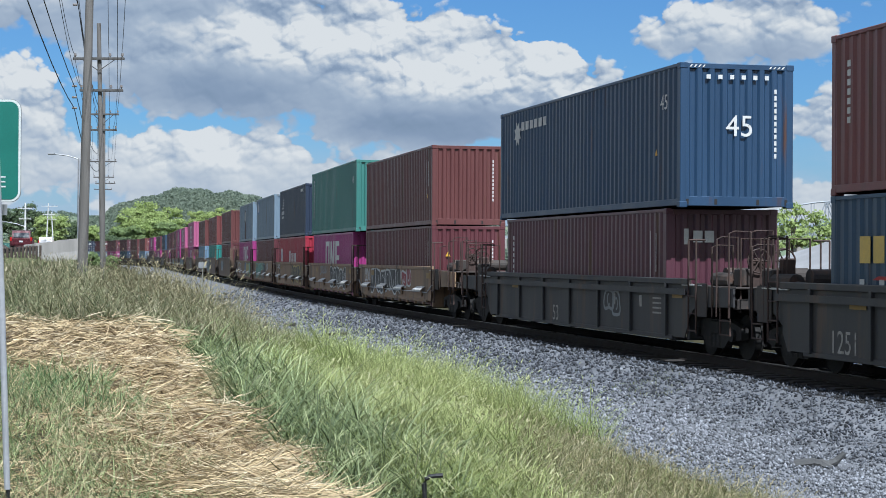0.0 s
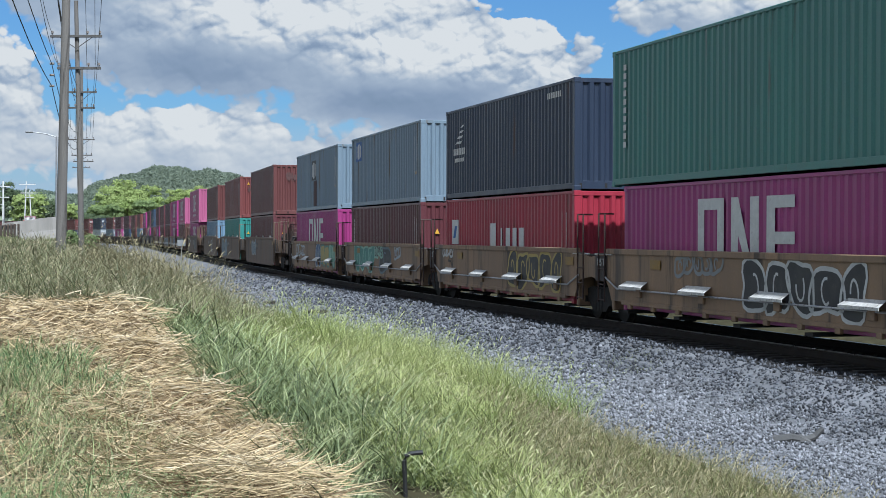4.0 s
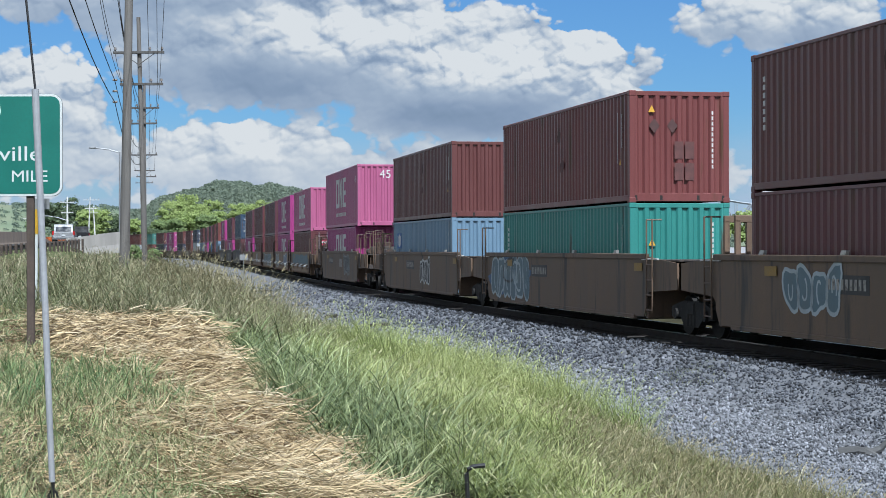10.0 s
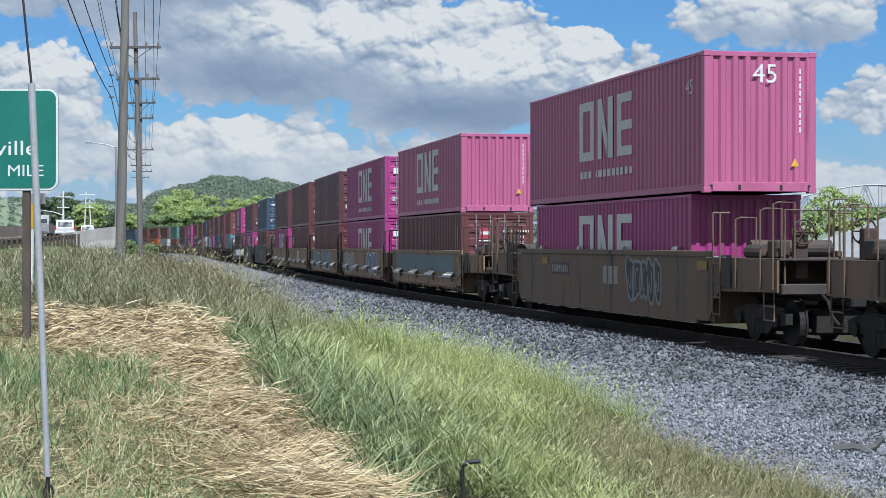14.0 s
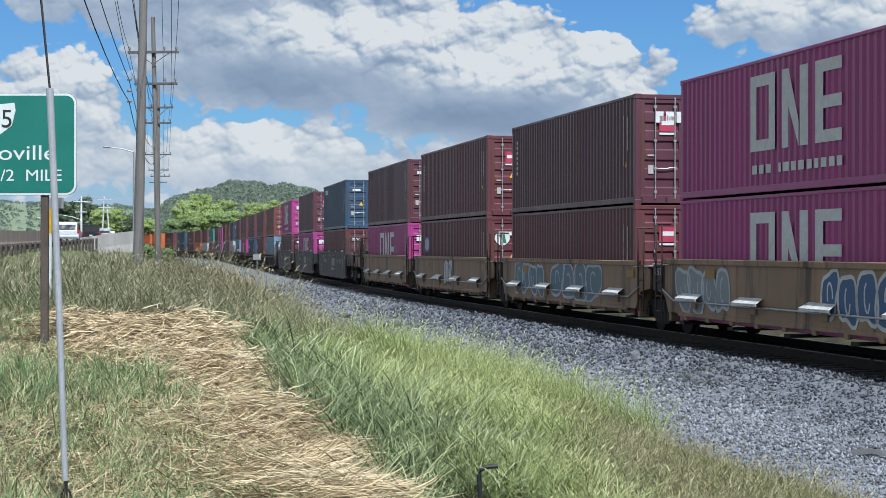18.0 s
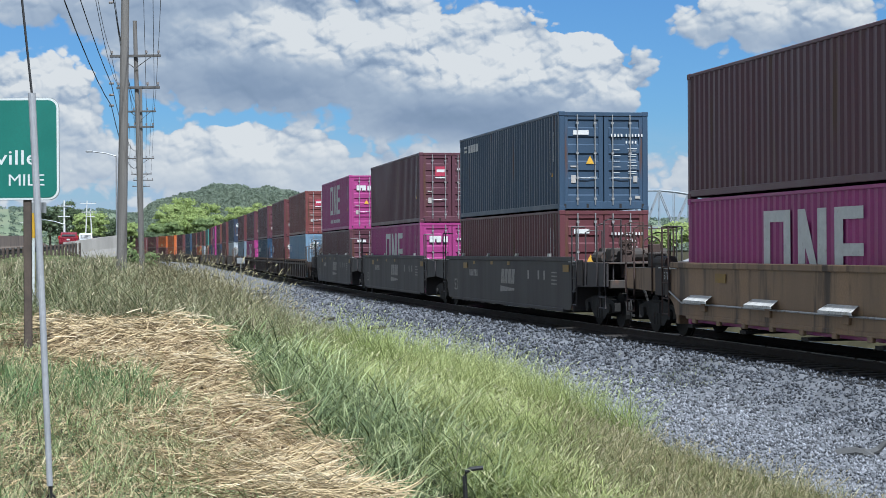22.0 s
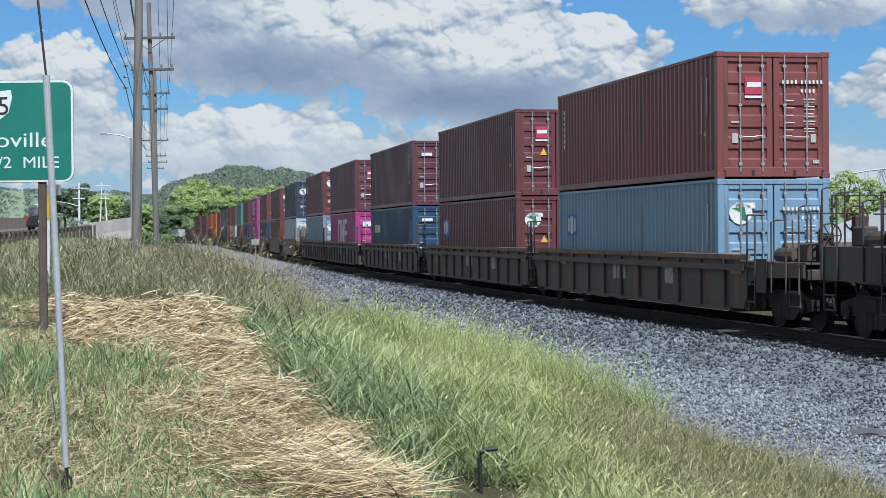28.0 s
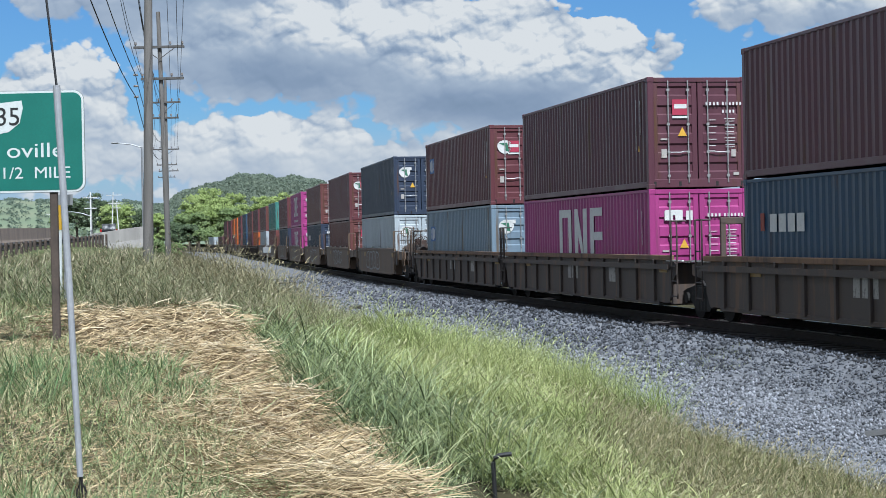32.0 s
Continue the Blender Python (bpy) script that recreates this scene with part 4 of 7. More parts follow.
for k, (front, col, tall, up_doors, low, low_doors, style) in enumerate(WELLS):
    L = 13.716 if tall == HC else 12.192
    mid = front + L / 2
    nxt = WELLS[k + 1][0] if k + 1 < len(WELLS) else front + 16
    prv = WELLS[k - 1][0] if k else front - 19
    lead, trail = style.endswith("09") or style.endswith("0") or style == "A", style.endswith("9") or style == "A"
    rear_room = (nxt - front - L) / 2 + L / 2
    front_room = (front - (prv + (WELLS[k - 1][1] and 12.192 if k else 12.192))) / 2 + L / 2
    unit = min(front_room, rear_room) * 2
    pn, top, st, words = STYLES[style[0]]
    long_well = style[0] in "ACE"
    car = well_car(words, pn, unit, 14.6 if long_well and unit > 18 else min(15.3, max(12.75, unit - 1.5)) if style[0] == "F" else 12.75, top, 0.34, st, lead, trail, rusty_rail if style[0] in "BDA" else None, (front_room, rear_room))
    CARS[k] = car
    rides(car, mid - unit / 2, unit, 0.0)
    z = 0.32
    if low:
        lowbox = container(NAMES[low] + " steel shipping container standing in a well car", BOX[low], 12.192, STD, low_doors)
        LOWER[k] = lowbox
        rides(lowbox, mid - 12.192 / 2, 12.192, z)
        z += STD
        up = container(NAMES[col] + " steel shipping container stacked on another", BOX[col], L, tall, up_doors)
    else:
        up = container(NAMES[col] + " steel shipping container alone in its well car", BOX[col], L, tall, up_doors)
    UPPER[k] = up
    rides(up, front, L, z)

# ---- grass, straw, weeds and stones ----
rng = np.random.default_rng(11)


def ribbons(base, length, width, azim, lean, droop, roll=None, levels=4, curl=0.4):
    """Blades: ribbons that start upright, lean by lean and bow over by droop (radians); roll turns their flat side up."""
    n = len(base)
    ts = np.linspace(0, 1, levels)
    pts = np.zeros((n, levels, 3))
    cur = base.copy()
    pts[:, 0] = cur
    twist = rng.normal(0, curl, n)
    for i in range(1, levels):
        a = lean + droop * ts[i] ** 1.15
        step = (length / (levels - 1))[:, None]
        az_ = azim + twist * ts[i]
        d = np.stack([np.sin(a) * np.cos(az_), np.sin(a) * np.sin(az_), np.cos(a)], -1)
        cur = cur + d * step
        pts[:, i] = cur
    side = np.stack([-np.sin(azim + 0.6), np.cos(azim + 0.6), np.zeros(n)], -1)
    if roll is not None:
        side = side * np.cos(roll)[:, None] + np.array([0, 0, 1.0]) * np.sin(roll)[:, None]
    wl = width[:, None] * np.interp(ts, [0, 0.33, 0.67, 1], [0.9, 1.0, 0.75, 0.12])[None]
    v = np.stack([pts - side[:, None] * wl[..., None] / 2, pts + side[:, None] * wl[..., None] / 2], 2)
    k = np.arange(n)[:, None] * levels * 2 + np.arange(levels - 1)[None] * 2
    return v.reshape(-1, 3), np.stack([k, k + 1, k + 3, k + 2], -1).reshape(-1, 4)


def sow(n, r0, r1, a0=-17.5, a1=17.5):
    """Random plan points, thinning out with distance."""
    r = np.exp(rng.uniform(np.log(r0), np.log(r1), n))
    a = np.radians(rng.uniform(a0, a1, n))
    x, y = np.sin(a) * r, np.cos(a) * r
    s, q = track_coords(x, y)
    return x, y, r, s, q


def wob(x, y, seed):
    return waves(x, y, seed, 6, 0.25, 2.2)


def meadow(name, clumps, per, spread, keep, r0, r1, length, width, lean, droop, mat, label, category="grass", levels=4, heads=None):
    """Clumps of blades that fan out from their middle; heads: share, length and width of seed heads at the tips."""
    x, y, r, s, q = sow(clumps, r0, r1)
    ok = keep(x, y, r, s, q)
    x, y, r = x[ok], y[ok], r[ok]
    vigour = np.clip(0.85 + 0.35 * wob(x, y, 21) + rng.normal(0, 0.2, len(x)), 0.35, 1.5)
    x, y, r, vigour = (np.repeat(a, per) for a in (x, y, r, vigour))
    m = len(x)
    azim, off = rng.uniform(0, 6.28, m), np.abs(rng.normal(0, spread, m))
    x, y = x + np.cos(azim) * off, y + np.sin(azim) * off
    base = np.stack([x, y, ground_z(x, y) - 0.02], -1)
    rod = np.where(y < 11.75, np.abs(x / y - 0.0112) / 0.02, 9.0)
    ln = rng.uniform(*length, m) * vigour * (0.10 + 0.90 * ease(rod, 0.7, 2.2))
    wd = rng.uniform(*width, m) * np.clip(r / 18, 0.85, 3.0)
    out = np.clip(off / max(spread, 1e-3), 0, 1.6)
    v, f = ribbons(base, ln, wd, azim + rng.normal(0, 0.6, m), rng.uniform(*lean, m) * (0.35 + 0.6 * out), rng.uniform(*droop, m), None, levels)
    if heads:
        share, hl, hw, hmat, words = heads
        tip = v.reshape(m, levels, 2, 3).mean(2)
        pick_ = np.nonzero(rng.uniform(0, 1, m) < share)[0]
        d = tip[pick_, -1] - tip[pick_, -2]
        ha = np.arctan2(d[:, 1], d[:, 0])
        hn = np.arccos(np.clip(d[:, 2] / np.maximum(np.linalg.norm(d, axis=1), 1e-6), -1, 1))
        k = len(pick_)
        hv, hf = ribbons(tip[pick_, -1] - d * 0.15, rng.uniform(0.6, 1.3, k) * hl, rng.uniform(0.7, 1.3, k) * hw * np.clip(r[pick_] / 18, 0.8, 2.5), ha, hn, rng.uniform(0.2, 1.1, k), None, 3)
        stuff_mesh(name + "_heads", hv, hf, hmat, words, category)
    return stuff_mesh(name, v, f, mat, label, category)


def edge_q(x, y):
    return np.interp(np.hypot(x, y), [20, 34, 55, 90], [5.45, 5.3, 4.7, 4.0]) + 0.4 * wob(x, y, 8) + 0.15 * wob(x * 3, y * 3, 28)


def straw_q(x, y, r):
    """Where the mown swathe gives way to standing grass."""
    return 10.78 + 0.3 * ease(-r, -13.5, -9.5) + 0.15 * wob(x, y, 9) + 0.16 * wob(x * 3, y * 3, 29)


def verge_q(x, y, r):
    """Where the swathe gives way to the short verge."""
    return np.interp(r, [10.4, 12.5, 14.4, 16.8, 21.5, 31], [11.45, 11.75, 11.8, 12.1, 12.85, 13.2]) + 0.16 * wob(x, y, 61) + 0.14 * wob(x * 3, y * 3, 62)


def straw_far(x, y, q):
    return 26.2 + 2.4 * np.clip(q - 11.8, 0, 4) + 0.9 * wob(x, y, 10)


def tawny_q(x, y, r):
    return np.interp(r, [9, 12, 14, 17, 20, 24, 30], [9.5, 9.35, 9.0, 8.3, 7.5, 6.4, 5.5]) + 0.35 * wob(x, y, 15)


grass_m = leafy("meadow_grass", (0.185, 0.23, 0.075), 0.5, (0.30, 0.33, 0.14), 0.5, 0.4)
# shade between the blades put into the undergrass colour
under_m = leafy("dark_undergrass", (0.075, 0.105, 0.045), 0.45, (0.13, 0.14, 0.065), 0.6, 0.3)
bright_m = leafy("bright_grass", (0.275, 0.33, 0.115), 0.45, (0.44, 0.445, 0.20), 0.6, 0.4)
lush_m = leafy("lush_grass", (0.13, 0.175, 0.08), 0.55, (0.26, 0.30, 0.14), 0.4, 0.35)
weed_m = leafy("tall_weeds", (0.145, 0.175, 0.08), 0.5, (0.25, 0.235, 0.13), 0.45, 0.3)
tan_weed_m = leafy("brown_weeds", (0.27, 0.235, 0.145), 0.4, (0.36, 0.31, 0.20), 0.5, 0.25)
straw_m = leafy("cut_straw", (0.42, 0.315, 0.175), 0.6, (0.54, 0.425, 0.255), 1.4, 0.1)
pale_m = leafy("bleached_stalks", (0.46, 0.44, 0.28), 0.3, (0.55, 0.50, 0.34), 0.5, 0.25)
seed_m = leafy("seed_heads", (0.37, 0.37, 0.20), 0.3, (0.47, 0.44, 0.26), 0.5, 0.3)
tawny_m = leafy("fine_grass", (0.18, 0.18, 0.08), 0.45, (0.26, 0.22, 0.11), 0.7, 0.35)
tawny_seed_m = leafy("tawny_seed_heads", (0.27, 0.235, 0.135), 0.35, (0.34, 0.29, 0.17), 0.7, 0.3)
# brown straw, with the shade of the swathe's gaps put into its colour
dark_straw = leafy("weathered_straw", (0.15, 0.095, 0.05), 0.5, (0.23, 0.155, 0.085), 0.8, 0.05)

is_grass = lambda x, y, r, s, q: (q > edge_q(x, y)) & ((q < straw_q(x, y, r) - 0.1) | (r > straw_far(x, y, q))) & (q < 16)
is_tawny = lambda x, y, r, s, q: (q > edge_q(x, y)) & (q < tawny_q(x, y, r)) & (r < 60)
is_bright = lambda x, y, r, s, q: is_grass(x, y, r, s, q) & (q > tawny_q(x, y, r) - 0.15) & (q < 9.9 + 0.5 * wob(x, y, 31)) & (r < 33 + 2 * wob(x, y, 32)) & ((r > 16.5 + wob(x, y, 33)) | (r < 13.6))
is_lush = lambda x, y, r, s, q: (q > np.interp(r, [9, 13, 16, 22, 30], [10.3, 9.8, 9.6, 9.8, 9.9]) + 0.4 * wob(x, y, 12)) & (q < straw_q(x, y, r)) & (r < 29)
is_weed = lambda x, y, r, s, q: (q > np.interp(r, [25, 31, 44, 80], [9.9, 8.6, 6.0, 4.6]) + 0.6 * wob(x, y, 13)) & (r > straw_far(x, y, q) - 0.2) & (q < 17)
is_straw = lambda x, y, r, s, q: (q > straw_q(x, y, r)) & (q < verge_q(x, y, r) + rng.normal(0, 0.28, len(q))) & (r < straw_far(x, y, q))
is_verge = lambda x, y, r, s, q: (q > verge_q(x, y, r) - 0.12 + rng.normal(0, 0.16, len(q))) & (r < straw_far(x, y, q) + 0.5) & (q < 17)
is_mound = lambda x, y, r, s, q: (r > 25 + 1.5 * wob(x, y, 81)) & (r < 34.5) & (q > 5.0 + 0.3 * wob(x, y, 82)) & (q < 8.0)
is_gap = lambda x, y, r, s, q: is_grass(x, y, r, s, q) & (r < 34)

meadow("dark_undergrass", 20000, 6, 0.06, is_grass, 9.0, 90, (0.10, 0.30), (0.006, 0.012), (0.1, 1.0), (0.2, 1.6), under_m, "low green grass coloured dark for the shade between taller blades", "grass", 3)
meadow("meadow_grass", 12000, 6, 0.05, is_gap, 9.0, 34, (0.14, 0.36), (0.005, 0.010), (0.1, 0.8), (0.3, 2.2), grass_m, "sunlit green and yellow meadow grass on the bank", "grass", 4)
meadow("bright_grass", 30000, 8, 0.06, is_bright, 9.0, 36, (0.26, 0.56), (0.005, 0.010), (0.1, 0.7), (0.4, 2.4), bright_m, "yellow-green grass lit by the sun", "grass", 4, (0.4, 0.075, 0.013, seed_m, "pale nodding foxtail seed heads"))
meadow("seeding_mound", 15000, 8, 0.10, is_mound, 24.0, 40, (0.50, 0.95), (0.003, 0.007), (0.05, 0.5), (0.2, 1.5), bright_m, "tall frothy yellow-green grass beside the gravel", "grass", 4, (0.7, 0.08, 0.010, leafy("frothy_heads", (0.36, 0.40, 0.17), 0.3, (0.46, 0.47, 0.22), 0.6, 0.4), "frothy yellow-green seed heads"))
meadow("fine_grass", 26000, 9, 0.07, is_tawny, 9.0, 60, (0.18, 0.44), (0.003, 0.006), (0.05, 0.5), (0.1, 1.1), tawny_m, "fine tawny seeding grass beside the gravel", "grass", 3, (0.5, 0.06, 0.010, tawny_seed_m, "fuzzy tawny seed heads of fine grass"))
meadow("lush_grass", 4600, 12, 0.07, is_lush, 9.0, 30, (0.30, 0.70), (0.007, 0.014), (0.15, 0.7), (0.8, 2.6), lush_m, "lush arching blades of long green grass", "grass", 6)
meadow("arching_blades", 900, 4, 0.08, is_lush, 9.0, 30, (0.6, 1.05), (0.008, 0.014), (0.15, 0.5), (1.2, 2.8), leafy("arching_blades", (0.33, 0.39, 0.20), 0.35, (0.44, 0.45, 0.24), 0.5, 0.35), "long pale blades bowed over the swathe", "grass", 7)
meadow("tall_weeds", 12000, 9, 0.12, is_weed, 25.0, 150, (0.25, 0.75), (0.006, 0.012), (0.1, 0.8), (0.3, 2.2), weed_m, "tall dull-green weeds growing on the bank", "weeds", 4)
meadow("brown_weeds", 8000, 7, 0.14, lambda x, y, r, s, q: is_weed(x, y, r, s, q) & (wob(x, y, 17) > -0.35), 25.0, 150, (0.35, 0.80), (0.003, 0.007), (0.1, 0.7), (0.2, 1.6), tan_weed_m, "brown seeding weeds on the bank", "weeds", 4, (0.7, 0.10, 0.014, leafy("weed_seed_heads", (0.33, 0.29, 0.19), 0.35, (0.42, 0.37, 0.25), 0.6, 0.3), "fluffy tan seed heads of weeds"))
is_thicket = lambda x, y, r, s, q: (q > np.interp(r, [28, 36, 60], [8.9, 8.0, 7.6]) + 0.35 * wob(x, y, 41)) & (q < 12.8) & (r > straw_far(x, y, q) + 0.4)
meadow("weed_thicket", 5200, 10, 0.12, is_thicket, 27.0, 62, (0.45, 0.95), (0.004, 0.009), (0.1, 0.6), (0.2, 1.6), leafy("weed_thicket", (0.175, 0.185, 0.095), 0.45, (0.28, 0.255, 0.15), 0.5, 0.3), "tall thicket of tawny seeding weeds", "weeds", 4, (0.5, 0.09, 0.012, tawny_seed_m, "fuzzy seed heads over the thicket"))
is_fringe = lambda x, y, r, s, q: (r > 32 + wob(x, y, 71)) & (r < 50) & (q > 8.9 + 0.25 * wob(x, y, 72)) & (q < 10.6)
is_skirt = lambda x, y, r, s, q: (r > 29 + wob(x, y, 73)) & (r < 52) & (q > 7.7 + 0.35 * wob(x, y, 74)) & (q < 9.1)
fringe_m = leafy("fringe_weeds", (0.175, 0.165, 0.09), 0.4, (0.25, 0.215, 0.125), 0.5, 0.35)
meadow("fringe_weeds", 9000, 9, 0.12, is_fringe, 30.0, 52, (0.65, 1.08), (0.003, 0.006), (0.05, 0.45), (0.1, 1.0), fringe_m, "tall fuzzy brown weeds crowding towards the gravel", "weeds", 4, (0.8, 0.10, 0.011, tawny_seed_m, "fuzzy brown seed heads of the tall weeds"))
meadow("skirt_weeds", 9000, 8, 0.12, is_skirt, 28.0, 54, (0.16, 0.40), (0.003, 0.007), (0.05, 0.6), (0.1, 1.3), weed_m, "knee-high weeds between bank and gravel", "weeds", 4, (0.4, 0.08, 0.010, tawny_seed_m, "small brown seed heads of low weeds"))
meadow("dry_weed_stalks", 900, 4, 0.12, is_weed, 25.0, 120, (0.4, 0.8), (0.003, 0.006), (0.1, 0.7), (0.0, 1.4), pale_m, "dry pale stalks standing among weeds", "weeds")
meadow("bleached_blades", 1500, 3, 0.10, is_gap, 9.0, 34, (0.25, 0.6), (0.005, 0.009), (0.2, 0.9), (0.6, 2.6), pale_m, "long bleached grass blades among green ones", "grass", 5)


def swathe(name, n, length, width, mat, label, z0, z1, keep=is_straw, flat=1.40):
    """Straw lying in heaps, combed roughly along the mower's path."""
    x, y, r, s, q = sow(n, 8.8, 36, -17.5, 3.0)
    ok = keep(x, y, r, s, q)
    x, y, r = x[ok], y[ok], r[ok]
    m = len(x)
    comb = np.where(rng.uniform(0, 1, m) < 0.6, 2.3 + 1.1 * wob(x, y, 18) + rng.normal(0, 0.45, m), rng.uniform(0, 6.28, m)) + np.pi * rng.integers(0, 2, m)
    lump = np.clip(0.45 + 0.55 * wob(x, y, 19) + 0.3 * wob(x * 2.5, y * 2.5, 20), 0.06, 1.5)
    ln = rng.uniform(*length, m)
    base = np.stack([x, y, ground_z(x, y) + rng.uniform(z0, z1, m) * lump], -1)
    v, f = ribbons(base, ln, rng.uniform(*width, m) * np.clip(r / 15, 0.6, 2.0), comb, rng.normal(flat, 0.14, m), rng.normal(0.25, 0.4, m), rng.uniform(0.35, 1.5, m), 4, 0.9)
    return stuff_mesh(name, v, f, mat, label, "straw")


swathe("weathered_straw", 75000, (0.08, 0.30), (0.005, 0.010), dark_straw, "brown straw lying under the fresh swathes, darkened for the gaps", 0.0, 0.17)
swathe("cut_straw", 95000, (0.08, 0.34), (0.005, 0.010), straw_m, "mown dry straw lying in swathes", 0.02, 0.31)
swathe("bright_straw", 12000, (0.10, 0.34), (0.004, 0.008), leafy("bright_straw", (0.56, 0.46, 0.30), 0.35, (0.66, 0.56, 0.39), 0.5, 0.05), "long bleached straws on top of the swathes", 0.16, 0.34)
swathe("scattered_straw", 42000, (0.06, 0.24), (0.004, 0.008), straw_m, "short straw scattered over the verge", 0.0, 0.05, is_verge)
meadow("straw_stubble", 9000, 5, 0.08, is_verge, 9.0, 34, (0.10, 0.30), (0.005, 0.010), (0.2, 1.2), (0.1, 1.4), leafy("stubble", (0.42, 0.36, 0.21), 0.45, (0.54, 0.47, 0.29), 1.0, 0.15), "short dry stubble in the verge", "straw", 3)
meadow("verge_grass", 15000, 6, 0.06, is_verge, 8.8, 34, (0.10, 0.34), (0.005, 0.011), (0.1, 0.9), (0.2, 2.0), leafy("verge_grass", (0.205, 0.26, 0.11), 0.5, (0.42, 0.41, 0.22), 1.2, 0.35), "short mixed grass growing back on the verge", "grass", 4)
meadow("verge_tufts", 4200, 12, 0.05, lambda x, y, r, s, q: is_verge(x, y, r, s, q) & (wob(x * 1.6, y * 1.6, 14) > 0.2), 8.8, 30, (0.14, 0.34), (0.006, 0.011), (0.1, 0.7), (0.2, 1.8), leafy("verge_tufts", (0.12, 0.20, 0.085), 0.45, (0.2, 0.27, 0.11), 0.6, 0.35), "fresh green tufts standing in the verge", "grass", 4)

# loose stones over the trackbed
n = 185000
x, y, r, s, q = sow(n, 12.0, 120, -10, 19)
ok = (q > 0.2) & (q < edge_q(x, y) + 0.35)
x, y, r, q = x[ok], y[ok], r[ok], q[ok]
m = len(x)
size = rng.uniform(0.012, 0.031, m) * np.clip(r / 24, 0.85, 2.0)
octa = np.array([[1, 0, 0], [-1, 0, 0], [0, 1, 0], [0, -1, 0], [0, 0, 1], [0, 0, -1]], float)
v = octa[None] * size[:, None, None] * rng.uniform(0.55, 1.25, (m, 6, 1)) + rng.normal(0, 0.22, (m, 6, 3)) * size[:, None, None]
ta = rng.uniform(0, 6.28, m)
rot = np.stack([np.stack([np.cos(ta), -np.sin(ta)], -1), np.stack([np.sin(ta), np.cos(ta)], -1)], -2)
v[..., :2] = np.einsum("nij,nkj->nki", rot, v[..., :2])
v += np.stack([x, y, np.maximum(bed_z(q), -0.72) + size * 0.45 + waves(x, y, 5, 7, 0.4, 3.0) * 0.03 * (q > 0.3)], -1)[:, None]
tri = np.array([[0, 2, 4], [2, 1, 4], [1, 3, 4], [3, 0, 4], [2, 0, 5], [1, 2, 5], [3, 1, 5], [0, 3, 5]])
clean = q < 2.0 + 0.5 * wob(x, y, 51) + rng.normal(0, 0.35, m)
for name, pick_, tone_, words in (("ballast_stones", clean, (0.11, 0.117, 0.134), "angular dark grey ballast stones beside the rails"), ("dusty_stones", ~clean, (0.225, 0.233, 0.255), "pale dusty grey ballast stones of the path")):
    k = int(pick_.sum())
    f = (np.arange(k)[:, None, None] * 6 + tri[None]).reshape(-1, 3)
    stuff_mesh(name, v[pick_].reshape(-1, 3), f, surface(name, tone_, 0.9, 0, 0.3, 8.0, 60.0, 0.2, spec=0.2, perisland=0.75), words, "stones")

# the nearest ties of the track
tie_mesh = Shape().box(-0.115, 0.115, -1.3, 1.3, -0.34, -0.172, 0.012).mesh("tie", tie_wood)
for k in range(260):
    s0 = -16 + k * 0.52
    a, b = along(np.array([s0, s0 + 0.2]), np.array([-CW / 2, -CW / 2]))
    h = b - a
    part("tie", tie_mesh, None, railway, "", pose(a[0], a[1], 0, 0, 0, math.degrees(math.atan2(h[1], h[0]))))

# ---- trees, hills, the far bank ----


def leaf_cards(centres, normals, size, spread=0.8):
    """Small four-cornered leaf clumps facing roughly along normals."""
    n = len(centres)
    nn = normals + rng.normal(0, spread, (n, 3))
    nn /= np.linalg.norm(nn, axis=1)[:, None]
    ref = rng.normal(0, 1, (n, 3))
    a = np.cross(nn, ref)
    a /= np.linalg.norm(a, axis=1)[:, None]
    b = np.cross(nn, a)
    sz = (size * rng.uniform(0.6, 1.3, n))[:, None]
    k = rng.uniform(0.5, 1.0, (n, 4, 1))
    v = np.stack([centres - a * sz * k[:, 0], centres - b * sz * k[:, 1], centres + a * sz * k[:, 2], centres + b * sz * k[:, 3]], 1)
    return v.reshape(-1, 3), np.arange(n * 4).reshape(-1, 4)


def crown_points(n, h, r, lumps):
    """Points and outward directions on an uneven crown made of rounded lumps."""
    ca = rng.uniform(0, 6.28, lumps)
    cz = rng.uniform(0.34, 0.90, lumps) * h
    taper = np.sin(np.clip((cz / h - 0.2) / 0.85, 0, 1) * np.pi) ** 0.6
    cr = r * 0.62 * taper * rng.uniform(0.35, 1.0, lumps)
    c = np.stack([np.cos(ca) * cr, np.sin(ca) * cr, cz], -1)
    rad = rng.uniform(0.18, 0.40, lumps) * r
    i = rng.integers(0, lumps, n)
    d = rng.normal(0, 1, (n, 3))
    d /= np.linalg.norm(d, axis=1)[:, None]
    d[:, 2] = np.abs(d[:, 2]) * 0.9 + d[:, 2] * 0.1 - 0.1
    return c[i] + d * rad[i, None] * rng.uniform(0.4, 1.12, (n, 1)) * np.array([1, 1, 0.85]), d, c


bark = surface("bark", (0.10, 0.08, 0.06), 0.9, 0, 0.3, 4, 40, 0.4)


